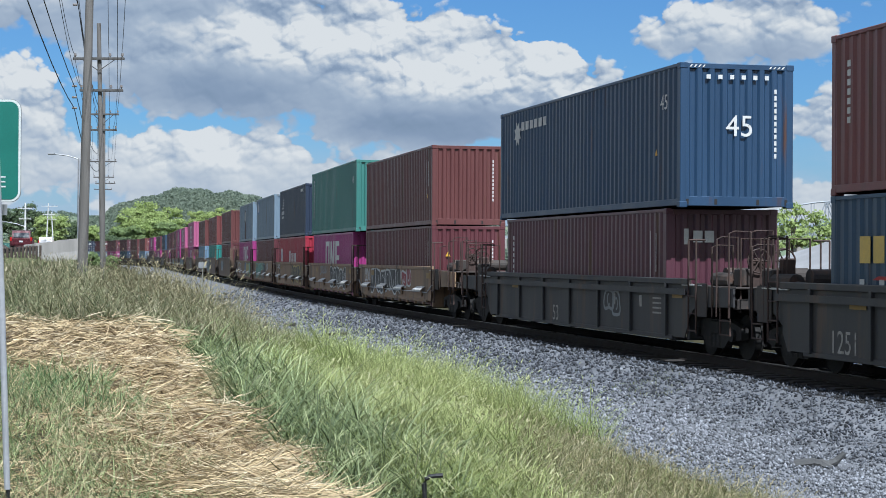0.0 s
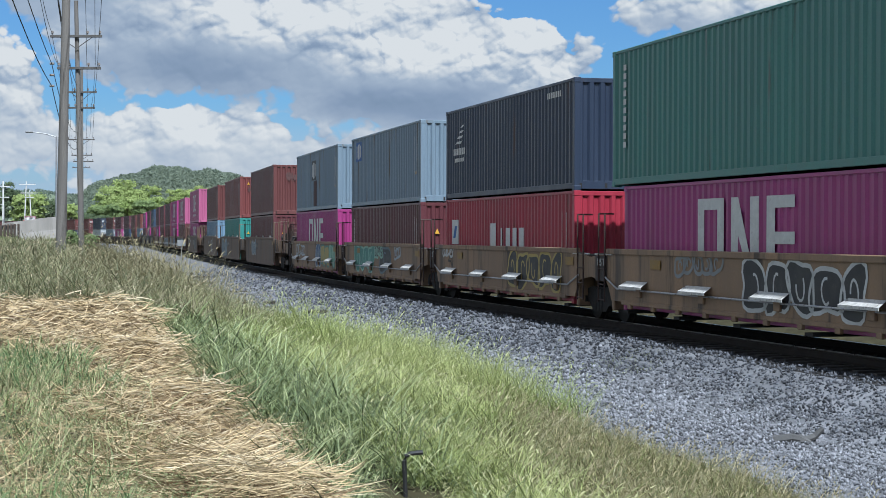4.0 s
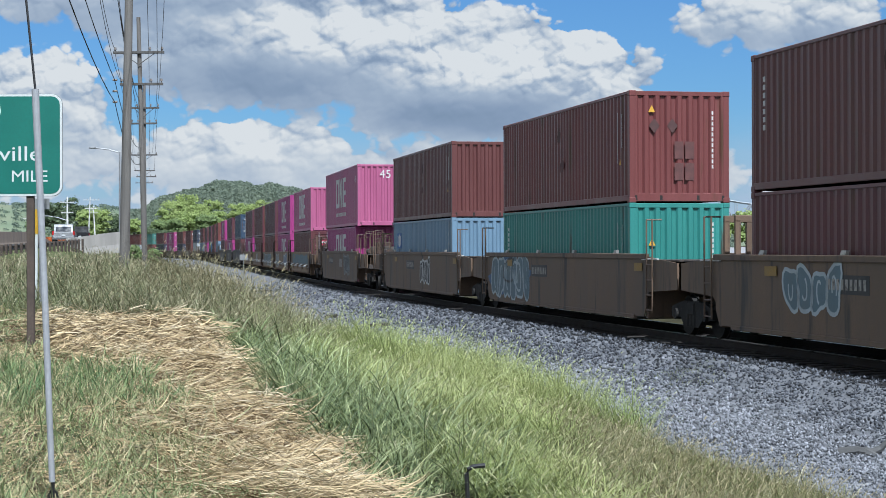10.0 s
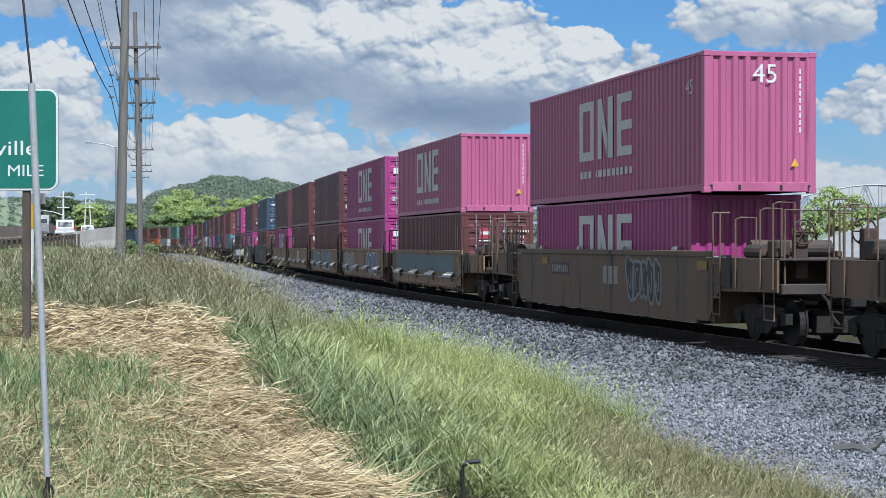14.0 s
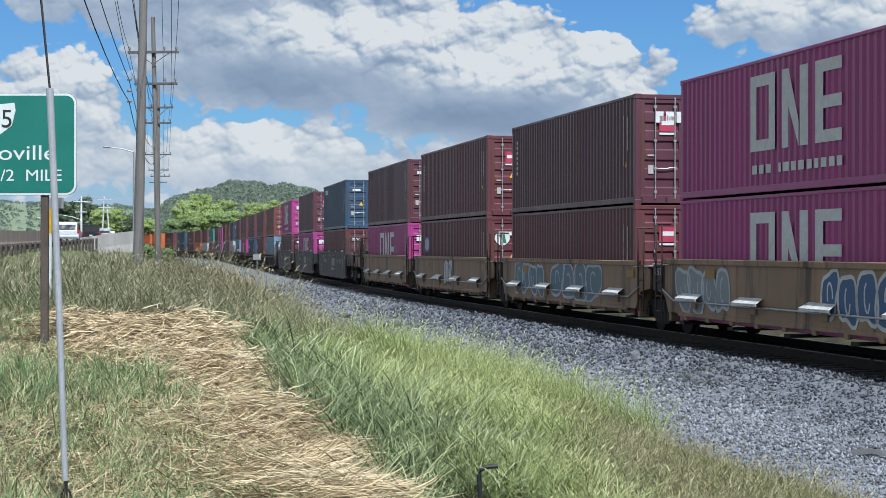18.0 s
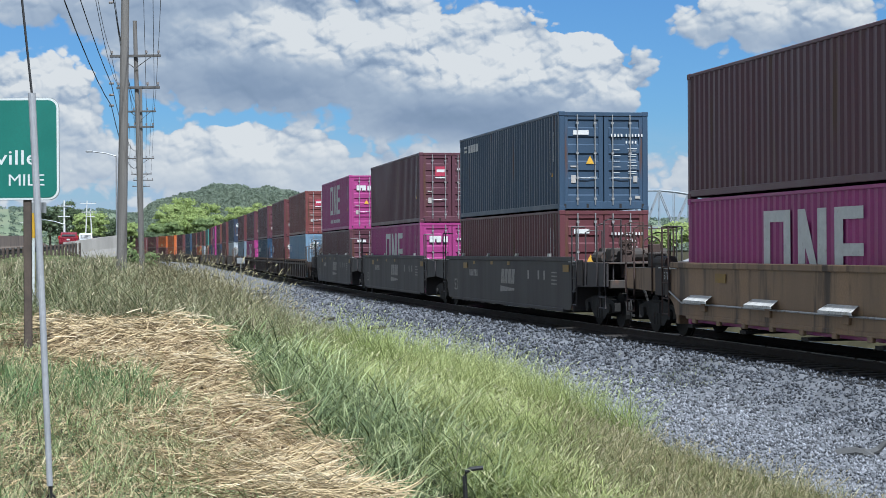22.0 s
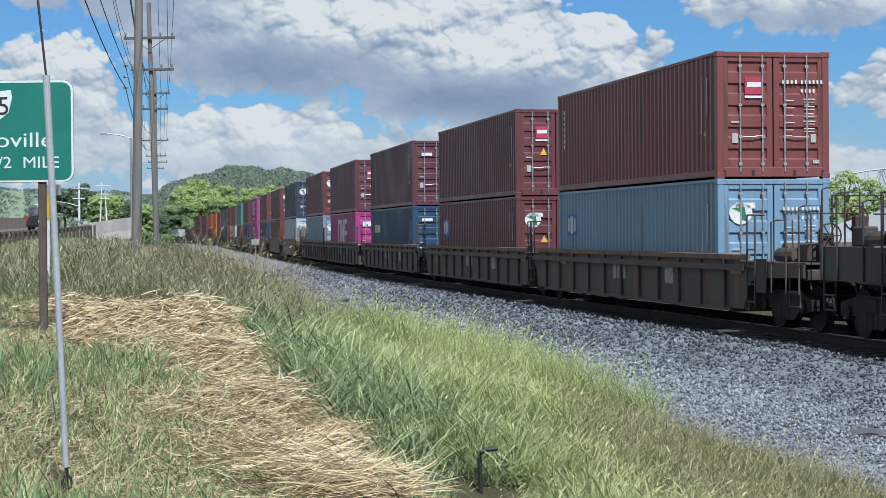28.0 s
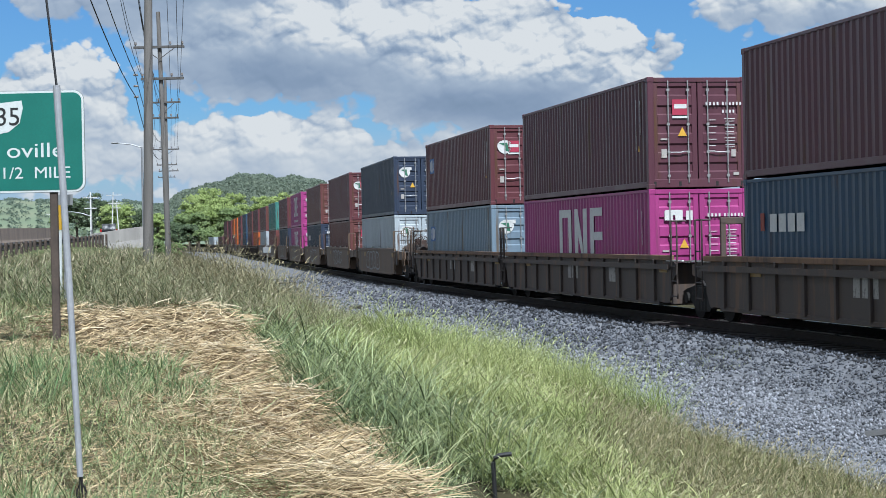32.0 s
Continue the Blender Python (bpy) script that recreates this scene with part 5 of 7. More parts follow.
def tree(label, x, y, h, r, mat, leaves=1400, size=0.45, z=None, group="trees beyond the railway"):
    t = thing("tree", label, "tree", group, "", pose(x, y, (ground_z(np.array([x]), np.array([y]))[0] if z is None else z) - 0.1))
    p, d, c = crown_points(leaves, h, r, 34)
    v, f = leaf_cards(p, d + np.array([0.1, -0.25, 0.3]), np.full(leaves, size), 0.5)
    me = bpy.data.meshes.new("crown")
    me.from_pydata(v.tolist(), [], f.tolist())
    me.materials.append(mat)
    s = Shape().tube([(0, 0, 0), (0.1, 0.05, h * 0.3), (0, 0.1, h * 0.62)], h * 0.028, 8, h * 0.01)
    for k in range(7):
        s.tube([(0.05, 0.05, h * (0.25 + 0.05 * k)), tuple(c[k] * np.array([0.6, 0.6, 0.9])), tuple(c[k])], h * 0.011, 5, h * 0.003)
    part("trunk", s, bark, t)
    part("crown", me, None, t)
    return t


# sun and shade on the grove put into its bright and dark leaf colours
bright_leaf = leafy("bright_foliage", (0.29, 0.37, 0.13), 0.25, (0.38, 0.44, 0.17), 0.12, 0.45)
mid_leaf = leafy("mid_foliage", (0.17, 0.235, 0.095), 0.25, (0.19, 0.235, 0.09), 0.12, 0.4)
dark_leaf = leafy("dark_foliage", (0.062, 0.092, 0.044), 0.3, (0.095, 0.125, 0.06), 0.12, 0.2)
# distance haze put into the hill woods' colours, greyer and bluer than nearer leaves
hazed_wood_leaf = leafy("hazed_hill_wood", (0.19, 0.235, 0.18), 0.15, (0.22, 0.26, 0.19), 0.015, 0.55)
hazed_far_leaf = leafy("hazed_far_wood", (0.14, 0.185, 0.145), 0.12, (0.18, 0.225, 0.175), 0.008, 0.5)


field_m = leafy("valley_fields", (0.135, 0.175, 0.11), 0.3, (0.21, 0.225, 0.145), 0.012, 0.1)


def at(deg, dist):
    return math.sin(radians(deg)) * dist, math.cos(radians(deg)) * dist


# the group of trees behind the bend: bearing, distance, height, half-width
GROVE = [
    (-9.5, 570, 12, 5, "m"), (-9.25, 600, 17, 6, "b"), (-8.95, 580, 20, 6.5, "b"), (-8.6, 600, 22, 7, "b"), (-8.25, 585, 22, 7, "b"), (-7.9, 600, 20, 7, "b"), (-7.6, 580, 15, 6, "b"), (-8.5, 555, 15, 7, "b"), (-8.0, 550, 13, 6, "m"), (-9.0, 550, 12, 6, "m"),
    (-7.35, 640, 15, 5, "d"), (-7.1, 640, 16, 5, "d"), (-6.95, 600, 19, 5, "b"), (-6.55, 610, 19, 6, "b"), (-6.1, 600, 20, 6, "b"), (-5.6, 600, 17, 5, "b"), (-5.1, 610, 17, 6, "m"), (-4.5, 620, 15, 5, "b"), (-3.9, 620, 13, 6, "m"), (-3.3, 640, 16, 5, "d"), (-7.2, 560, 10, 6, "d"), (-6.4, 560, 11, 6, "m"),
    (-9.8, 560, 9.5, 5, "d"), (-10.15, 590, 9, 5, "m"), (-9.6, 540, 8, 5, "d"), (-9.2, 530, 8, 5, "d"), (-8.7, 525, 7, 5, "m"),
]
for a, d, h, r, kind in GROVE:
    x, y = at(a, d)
    tree({"b": "yellow-green broadleaf tree coloured as sunlit", "m": "green broadleaf tree in full leaf", "d": "dark green tree coloured as shaded"}[kind], x, y, h, r, {"b": bright_leaf, "m": mid_leaf, "d": dark_leaf}[kind], 5200, 0.36)

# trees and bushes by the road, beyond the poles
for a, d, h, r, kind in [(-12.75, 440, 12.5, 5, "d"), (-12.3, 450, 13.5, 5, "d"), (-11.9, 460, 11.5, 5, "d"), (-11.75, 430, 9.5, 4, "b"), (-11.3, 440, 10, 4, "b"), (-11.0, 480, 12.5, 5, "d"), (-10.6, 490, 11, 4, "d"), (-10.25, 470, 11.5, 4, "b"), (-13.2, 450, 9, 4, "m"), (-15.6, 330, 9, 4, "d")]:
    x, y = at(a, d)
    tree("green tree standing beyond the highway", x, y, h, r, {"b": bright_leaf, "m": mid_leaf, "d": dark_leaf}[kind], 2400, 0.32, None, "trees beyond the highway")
# bushes at the foot of the second pole
for a, d, h, r in [(-9.75, 96, 1.3, 0.8), (-10.3, 100, 1.2, 0.8)]:
    x, y = at(a, d)
    tree("low leafy bush on the bank", x, y, h, r, mid_leaf, 900, 0.08, None, "bushes on the bank")

# trees behind the gravel heaps
for k in range(26):
    a = 3.5 + k * 0.72 + rng.uniform(-0.2, 0.2)
    d = rng.uniform(235, 300)
    x, y = at(a, d)
    kind = rng.choice(["b", "b", "m"])
    tree("bright green tree behind gravel heaps", x, y, rng.uniform(4.5, 7.5) * (1.35 if a > 11.5 else 1.0), rng.uniform(2.8, 4.4), {"b": bright_leaf, "m": mid_leaf}[kind], 900, 0.3, 0.2, "trees behind the gravel heaps")


def wooded_hill(name, label, bearings, dist, lowest, depth, mat, trees, size, base=0.0, sheet=None, per=12):
    """A hill covered with trees: a sheet that rises from base to a crest (bearing: height), and crowns all over it."""
    bs = np.radians(np.linspace(bearings[0][0], bearings[-1][0], 90))
    hs = np.interp(np.degrees(bs), [b for b, _ in bearings], [h for _, h in bearings])
    hs = hs * (0.95 + 0.035 * np.sin(bs * 190 + 1) + 0.025 * np.sin(bs * 410))
    vs = np.linspace(0, 1, 16)
    B, V = np.meshgrid(bs, vs, indexing="ij")
    R = dist + V * depth
    Z = base + hs[:, None] * np.sin(np.minimum(V * 1.5, 1.5) * np.pi / 2 * 0.98) ** 1.2 - 1
    P = np.stack([np.sin(B) * R, np.cos(B) * R, Z], -1)
    nv = len(vs)
    ii, jj = np.meshgrid(np.arange(len(bs) - 1), np.arange(nv - 1), indexing="ij")
    f = np.stack([ii * nv + jj, (ii + 1) * nv + jj, (ii + 1) * nv + jj + 1, ii * nv + jj + 1], -1).reshape(-1, 4)
    hill = stuff_mesh(name, P.reshape(-1, 3), f, sheet or mat, label, "hill", True, "structure")
    u, vv = rng.uniform(0, len(bs) - 1.01, trees), np.where(rng.uniform(0, 1, trees) < 0.12, rng.uniform(0.02, 0.8, trees), rng.uniform(lowest, 0.8, trees)) * (nv - 1.01)
    iu, iv = u.astype(int), vv.astype(int)
    c = P[iu, iv] * (1 - (u - iu))[:, None] + P[iu + 1, iv] * (u - iu)[:, None]
    c = c * (1 - (vv - iv))[:, None] + (P[iu, np.minimum(iv + 1, nv - 1)]) * (vv - iv)[:, None]
    cr = rng.uniform(0.6, 1.3, trees) * size
    d = rng.normal(0, 1, (trees, per, 3))
    d /= np.linalg.norm(d, axis=2)[..., None]
    d[..., 2] = np.abs(d[..., 2])
    pts = c[:, None] + d * cr[:, None, None] * np.array([1, 1, 0.75]) + np.array([0, 0, size * 0.1])
    v, f = leaf_cards(pts.reshape(-1, 3), d.reshape(-1, 3), np.full(trees * per, size * 0.38), 0.5)
    return hill, stuff_mesh(name + "_trees", v, f, mat, label, "woods")


wooded_hill("hill", "rounded hill covered with green woods", [(-12.5, 8), (-11.0, 21), (-10.4, 27), (-9.8, 34), (-9.0, 43), (-8.2, 50), (-7.5, 52), (-6.6, 53), (-6.0, 51), (-5.2, 47), (-4.4, 43), (-3.2, 40), (-1.5, 34), (1, 26), (4, 16), (9, 8)], 1150, 0.02, 350, hazed_wood_leaf, 13000, 2.7, 2.0)
wooded_hill("far_hill", "distant wooded ridge along the valley", [(-40, 55), (-28, 70), (-19, 66), (-15.5, 73), (-13.8, 76), (-12.0, 70), (-10.5, 66), (-9, 58), (-6, 60), (0, 60), (6, 52), (14, 58), (24, 66), (40, 60)], 2500, 0.10, 600, hazed_far_leaf, 15000, 4.6, 2.0, field_m, 8)
wooded_hill("valley_woods", "strip of trees and hedges in the valley", [(-24, 6), (-18, 7), (-15, 6), (-13, 7), (-11, 6), (-9, 7), (-7, 6)], 900, 0.02, 300, field_m, 160, 4.0, 2.0)

# ---- poles and wires ----
pole_wood = surface("weathered_pole_wood", (0.185, 0.172, 0.158), 0.9, 0, 0.25, 3.0, 30.0, 0.5, (0.10, 0.085, 0.07), 0.3, streak=True)
arm_wood = surface("crossarm_wood", (0.11, 0.105, 0.10), 0.9, 0, 0.25, 3.0, 30.0, 0.4)
POLE_MATS = (pole_wood, arm_wood)
wire_m = surface("black_cable", (0.02, 0.02, 0.022), 0.6, 0, 0.2, 3.0, 30.0, 0.0)
porcelain = surface("porcelain", (0.25, 0.22, 0.2), 0.3, 0, 0.2, 5.0, 30.0, 0.0)
galv = surface("galvanised_steel", (0.42, 0.43, 0.44), 0.5, 0.7, 0.15, 4.0, 40.0, 0.05)


pale_pole = surface("pale_pole_paint", (0.8, 0.8, 0.78), 0.7, 0, 0.1, 3.0, 30.0, 0.0)


def utility_pole(label, x, y, z0, z1, lean, r, arms, facing=-10.0, gear=()):
    """A wooden pole with crossarms. arms: height, length, offset to the right, braced; lean: sideways shift at the top."""
    p = thing("utility_pole", label, "utility pole", "utility poles beside the highway", "", pose(x, y, z0))
    h = z1 - z0
    pole_wood, arm_wood = (pale_pole, pale_pole) if label.startswith("pale") else POLE_MATS
    part("shaft", Shape().tube([(lean * k / 6, 0, -0.6 + (h + 0.6) * k / 6) for k in range(7)], r, 14, r * 0.66), pole_wood, p)
    turn = pose(0, 0, 0, 0, 0, facing)
    for z, ln, off, braced in arms:
        k = (z - z0) / h
        a = part("crossarm", Shape().box(-ln / 2, ln / 2, -0.055, 0.055, -0.065, 0.065, 0.01), arm_wood, p, "", pose(lean * k + off, -r - 0.03, z - z0, 0, 0, facing * 0.3))
        for e in (-0.46, -0.22, 0.22, 0.46):
            part("insulator", shared(("insulator",), lambda: Shape().tube([(0, 0, 0.06), (0, 0, 0.16)], 0.03, 8).tube([(0, 0, 0.15), (0, 0, 0.27)], 0.075, 10, 0.05), porcelain), porcelain, a, "", pose(e * ln, 0, 0))
        if braced:
            for e in (-1, 1):
                part("brace", Shape().tube([(e * ln * 0.32, -0.02, -0.04), (-off, -0.02, -0.62)], 0.022, 5), arm_wood, a)
    for (gx, gz) in gear:
        part("spool_insulator", shared(("spool",), lambda: Shape().tube([(-0.07, 0, 0), (-0.03, 0, 0), (0.03, 0, 0), (0.07, 0, 0)], 0.035, 8), porcelain), porcelain, p, "", pose(gx, -0.1, gz - z0))
    return p


utility_pole("tall weathered wooden utility pole standing in weeds", -10.25, 55.0, 1.1, 12.6, 0.24, 0.165, [(11.8, 2.6, 0.0, True), (10.2, 2.2, 0.0, False)], -10, [(-0.24, 9.6), (-0.24, 7.1), (-0.24, 6.75), (-0.24, 6.42)])
utility_pole("wooden utility pole with braced crossarms", -15.7, 90.0, 1.3, 13.6, -0.3, 0.15, [(11.8, 2.6, 0.0, True), (10.2, 2.2, 0.1, False)], -10)
utility_pole("wooden utility pole farther along the highway", -22.0, 126.0, 1.5, 13.6, 0.0, 0.15, [(11.85, 2.2, 0.0, True), (10.75, 1.9, 0.0, False)], -10)
utility_pole("wooden utility pole farther along the highway", -33.2, 190.0, 2.0, 13.6, 0.0, 0.15, [(11.9, 2.9, 0.0, True)], -10)
utility_pole("wooden utility pole farther along the highway", -40.1, 230.0, 2.2, 13.6, 0.0, 0.15, [(12.0, 2.7, 0.0, True), (11.2, 2.6, 0.2, False)], -10)
utility_pole("distant wooden utility pole with crossarm", -52.4, 300.0, 2.4, 14.2, 0.0, 0.15, [(13.0, 3.0, 0.0, False)], -10)
utility_pole("pale distant utility pole with two crossarms", -69.8, 320.0, 3.0, 11.3, 0.0, 0.2, [(10.3, 2.5, 0.0, False), (8.4, 2.2, 0.0, False)], 0)
utility_pole("pale distant twin utility pole", -82.6, 400.0, 3.0, 13.6, 0.5, 0.16, [(12.9, 3.6, 0.3, False), (11.0, 2.8, 0.3, False)], 0)
utility_pole("pale distant twin utility pole", -80.9, 400.0, 3.0, 11.6, -0.5, 0.16, [(10.0, 2.0, 0.0, False)], 0)
utility_pole("pale distant utility pole", -98.0, 420.0, 3.0, 9.5, 0.0, 0.2, [(9.0, 2.0, 0.0, False)], 0)
utility_pole("pale distant utility pole", -103.5, 430.0, 3.0, 9.8, 0.0, 0.2, [(9.3, 2.0, 0.0, False)], 0)


def wire(points, r, sag):
    """A cable that hangs from point to point."""
    pts = []
    for a, b in zip(points, points[1:]):
        for k in range(10):
            t = k / 10
            p = Vector(a).lerp(Vector(b), t)
            p.z -= sag * 4 * t * (1 - t)
            pts.append(p)
    pts.append(Vector(points[-1]))
    return tagged(new("overhead_wire", Shape().tube(pts, r, 5).mesh("overhead_wire", wire_m)), "dark overhead cable strung between utility poles", "cable", "overhead wires")


for dx in (-1.2, -0.55, 0.55, 1.2):
    wire([(-4.6 + dx, 9.0, 12.0), (-10.05 + dx, 54.8, 12.05), (-16.0 + dx, 89.8, 12.05), (-22.0 + dx * 0.8, 125.8, 12.1), (-33.2 + dx, 189.8, 12.15), (-40.1 + dx, 229.8, 12.25)], 0.012, 0.55)
for dx in (-1.0, -0.4, 0.9):
    wire([(-4.6 + dx, 9.0, 10.4), (-10.08 + dx, 54.8, 10.45), (-15.9 + dx, 89.8, 10.45), (-22.0 + dx * 0.8, 125.8, 11.0), (-33.2 + dx, 189.8, 12.15)], 0.011, 0.5)
wire([(-3.9, 11.0, 8.3), (-10.5, 54.9, 6.42), (-15.9, 89.8, 6.2), (-22.1, 125.9, 6.3), (-33.3, 189.9, 6.5)], 0.013, 0.7)
wire([(-3.9, 11.0, 9.4), (-10.5, 54.9, 7.1), (-15.9, 89.8, 7.0), (-22.1, 125.9, 7.0)], 0.012, 0.6)
wire([(-3.6, 11.0, 10.0), (-10.4, 54.9, 9.6), (-15.9, 89.8, 9.3)], 0.013, 0.5)

# guy wire with its plastic guard near the camera
guy = thing("guy_wire", "grey steel guy wire with a plastic guard, anchored in the verge", "guy wire", "", "", pose(-2.27, 10.0, 0.42))
part("cable", Shape().tube([(0, 0, 0.06), (-0.004, 0, 0.16), (-0.09, 0, 2.36), (-0.7, 0, 8.5)], 0.007, 6), wire_m, guy)
part("guard", Shape().tube([(-0.002, 0, 0.15), (-0.04, 0, 1.2), (-0.09, 0, 2.36)], 0.0175, 12, 0.021), surface("grey_plastic", (0.40, 0.41, 0.43), 0.45, 0, 0.1, 3, 40, 0.05, (0.3, 0.29, 0.27), 0.2), guy, "pale grey plastic tube")
part("anchor_rod", Shape().tube([(0, 0, -0.1), (0.003, 0, 0.17)], 0.011, 8).tube([(0.003 + 0.026 * math.cos(a), 0, 0.06 + 0.045 * math.sin(a)) for a in [k * 0.7 for k in range(10)]], 0.007, 5), iron, guy, "dark iron anchor eye")

# bent rod sticking out of the grass
tagged(new("bent_rod", Shape().tube([(0.085, 11.5, 0.0), (0.07, 11.5, 0.42), (0.08, 11.5, 0.45), (0.11, 11.5, 0.467), (0.15, 11.5, 0.472), (0.19, 11.5, 0.475)], 0.015, 8).mesh("bent_rod", wire_m)), "black bent steel rod standing in grass", "rod")

# ---- green guide sign ----
sign_green = surface("sign_green", (0.002, 0.165, 0.125), 0.6, 0, 0.08, 2.0, 60.0, 0.0, (0.005, 0.13, 0.1), 0.1)
sign_white = surface("sign_white", (0.72, 0.76, 0.74), 0.45, 0, 0.06, 2.0, 60.0, 0.0)
sign_back = surface("sign_aluminium", (0.4, 0.41, 0.41), 0.5, 0.6, 0.1, 3.0, 40.0, 0.0)
post_brown = surface("rusted_sign_post", (0.10, 0.075, 0.06), 0.8, 0.2, 0.3, 4.0, 40.0, 0.2)
black_ink = surface("black_lettering", (0.015, 0.015, 0.016), 0.6, 0, 0.1, 5, 40, 0.0)
road_sign = thing("road_sign", "green highway guide sign with white lettering on steel posts", "road sign", "", "", pose(-4.655, 21.0, 2.51, 0, 0, 0))


def rounded(x0, x1, z0, z1, r, n=6):
    pts = []
    for cx, cz, a0 in ((x1 - r, z1 - r, 0), (x0 + r, z1 - r, 90), (x0 + r, z0 + r, 180), (x1 - r, z0 + r, 270)):
        pts += [(cx + r * math.cos(radians(a0 + 90 * k / n)), cz + r * math.sin(radians(a0 + 90 * k / n))) for k in range(n + 1)]
    return pts


part("panel", Shape().poly_y(rounded(-2.45, 0.02, -0.005, 1.205, 0.12), 0, 0.012), sign_back, road_sign)
part("border", Shape().poly_y(rounded(-2.445, 0.015, 0.0, 1.2, 0.12), -0.004, 0.0), sign_white, road_sign)
part("face", Shape().poly_y(rounded(-2.42, -0.01, 0.025, 1.175, 0.10), -0.008, -0.004), sign_green, road_sign)
for px in (-0.37, -2.0):
    part("post", Shape().box(px - 0.045, px + 0.045, 0.014, 0.075, -1.9, 1.15, 0.008), post_brown, road_sign, "rusty brown steel post")
part("route_shield", Shape().poly_y([(-1.35, 0.72), (-1.33, 1.08), (-1.1, 1.05), (-0.72, 1.09), (-0.705, 1.0), (-0.75, 0.82), (-0.88, 0.72), (-0.98, 0.70), (-1.1, 0.67), (-1.2, 0.70)], -0.011, -0.008), sign_white, road_sign, "pale route shield")
part("lettering", lettering("35", 0.21), black_ink, road_sign, "black route number", pose(-0.885, -0.0125, 0.89)).data.materials.append(black_ink)
part("lettering", lettering("oville", 0.20, "RIGHT"), sign_white, road_sign, "white place name", pose(-0.22, -0.0095, 0.49) @ Matrix.Diagonal((1.13, 1, 0.86, 1))).data.materials.append(sign_white)
part("lettering", lettering("1/2  MILE", 0.14, "RIGHT"), sign_white, road_sign, "white distance", pose(-0.15, -0.0095, 0.225) @ Matrix.Diagonal((1.08, 1, 0.95, 1))).data.materials.append(sign_white)
tagged(new("small_sign", Shape().box(-0.17, 0.17, 0, 0.01, 0, 0.2, 0.003).box(-0.03, 0.03, 0.012, 0.05, -2.2, 0.2, 0.005).mesh("small_sign", sign_back)), "small grey metal sign seen from behind", "sign").matrix_basis = pose(-7.7, 33.0, 2.62)

# yellow-topped marker post in the verge
yellow_paint = surface("marker_yellow", (0.65, 0.38, 0.02), 0.6, 0, 0.15, 4, 40, 0.05, (0.4, 0.3, 0.1), 0.2)
for mx, my, z0, z1, white in ((-8.27, 35.0, 0.9, 2.68, True),):
    mk = thing("marker_post", "slim white marker post with a yellow top" if white else "slim yellow marker post in the verge", "marker post", "", "", pose(mx, my, z0))
    part("stem", Shape().tube([(0, 0, 0), (0.02, 0, (z1 - z0) * 0.72)], 0.042, 10, 0.04), sign_white if white else yellow_paint, mk)
    part("cap", Shape().tube([(0.02, 0, (z1 - z0) * 0.72), (0.03, 0, z1 - z0)], 0.05, 10, 0.042), yellow_paint, mk)

# ---- the highway ----
ROAD_D = [-900, 0, 60, 95, 115, 130, 150, 172, 200, 225, 260, 400, 1000]
ROAD_X = [-48, -17.0, -22.0, -25.9, -28.6, -30.8, -33.9, -37.4, -42.2, -46.5, -52.8, -79, -195]
ROAD_Z = [1.2, 1.2, 1.45, 1.8, 2.02, 2.18, 2.38, 2.48, 2.58, 2.66, 2.78, 2.8, 2.4]
asphalt = surface("asphalt", (0.055, 0.055, 0.057), 0.9, 0, 0.25, 1.0, 30.0, 0.3, (0.09, 0.088, 0.085), 0.2)
concrete = surface("barrier_concrete", (0.40, 0.38, 0.35), 0.9, 0, 0.2, 0.8, 25.0, 0.25, (0.24, 0.22, 0.2), 0.35, streak=True)
tan_concrete = surface("tan_concrete", (0.36, 0.28, 0.22), 0.9, 0, 0.2, 0.8, 25.0, 0.25, (0.2, 0.16, 0.13), 0.3, streak=True)
dd = np.concatenate([np.linspace(-60, 300, 60), np.linspace(320, 900, 16)])
rx_, rz_ = np.interp(dd, ROAD_D, ROAD_X), np.interp(dd, ROAD_D, ROAD_Z)
sh = Shape()
for o0, o1, h0, h1 in ((-5.5, 2.4, 0.0, 0.0), (-5.6, -5.5, -1.6, 0.0)):
    sh.quad_strip([(a + o0, d, z + h0) for a, d, z in zip(rx_, dd, rz_)], [(a + o1, d, z + h1) for a, d, z in zip(rx_, dd, rz_)])
tagged(new("road", sh.mesh("road", asphalt)), "grey asphalt highway on a low embankment", "road", "", "structure")

sh = Shape()
for (o0, h0), (o1, h1) in zip([(2.4, 0.02), (3.2, -0.2), (5.0, -1.2)], [(3.2, -0.2), (5.0, -1.2), (6.5, -2.2)]):
    sh.quad_strip([(a + o0, d, z + h0) for a, d, z in zip(rx_, dd, rz_)], [(a + o1, d, z + h1) for a, d, z in zip(rx_, dd, rz_)])
tagged(new("embankment", sh.mesh("embankment", surface("grassy_slope", (0.12, 0.14, 0.06), 0.95, 0, 0.4, 0.6, 6.0, 0.5, (0.2, 0.17, 0.09), 0.3, spec=0.1))), "grassy slope below the highway", "embankment", "", "structure")
rail_back = surface("weathered_guardrail", (0.09, 0.085, 0.08), 0.7, 0.3, 0.25, 3.0, 40.0, 0.1, (0.10, 0.07, 0.05), 0.4)
guard = thing("guardrail", "weathered steel guardrail on dark wooden posts beside the highway", "guardrail", "", "")
gd = np.arange(52.0, 127.0, 2.1)
gx_, gz_ = np.interp(gd, [52, 75, 90, 125], [-16.8, -20.25, -22.5, -26.3]), np.interp(gd, [52, 75, 90, 127], [1.75, 1.95, 2.1, 2.55])
beam = Shape()
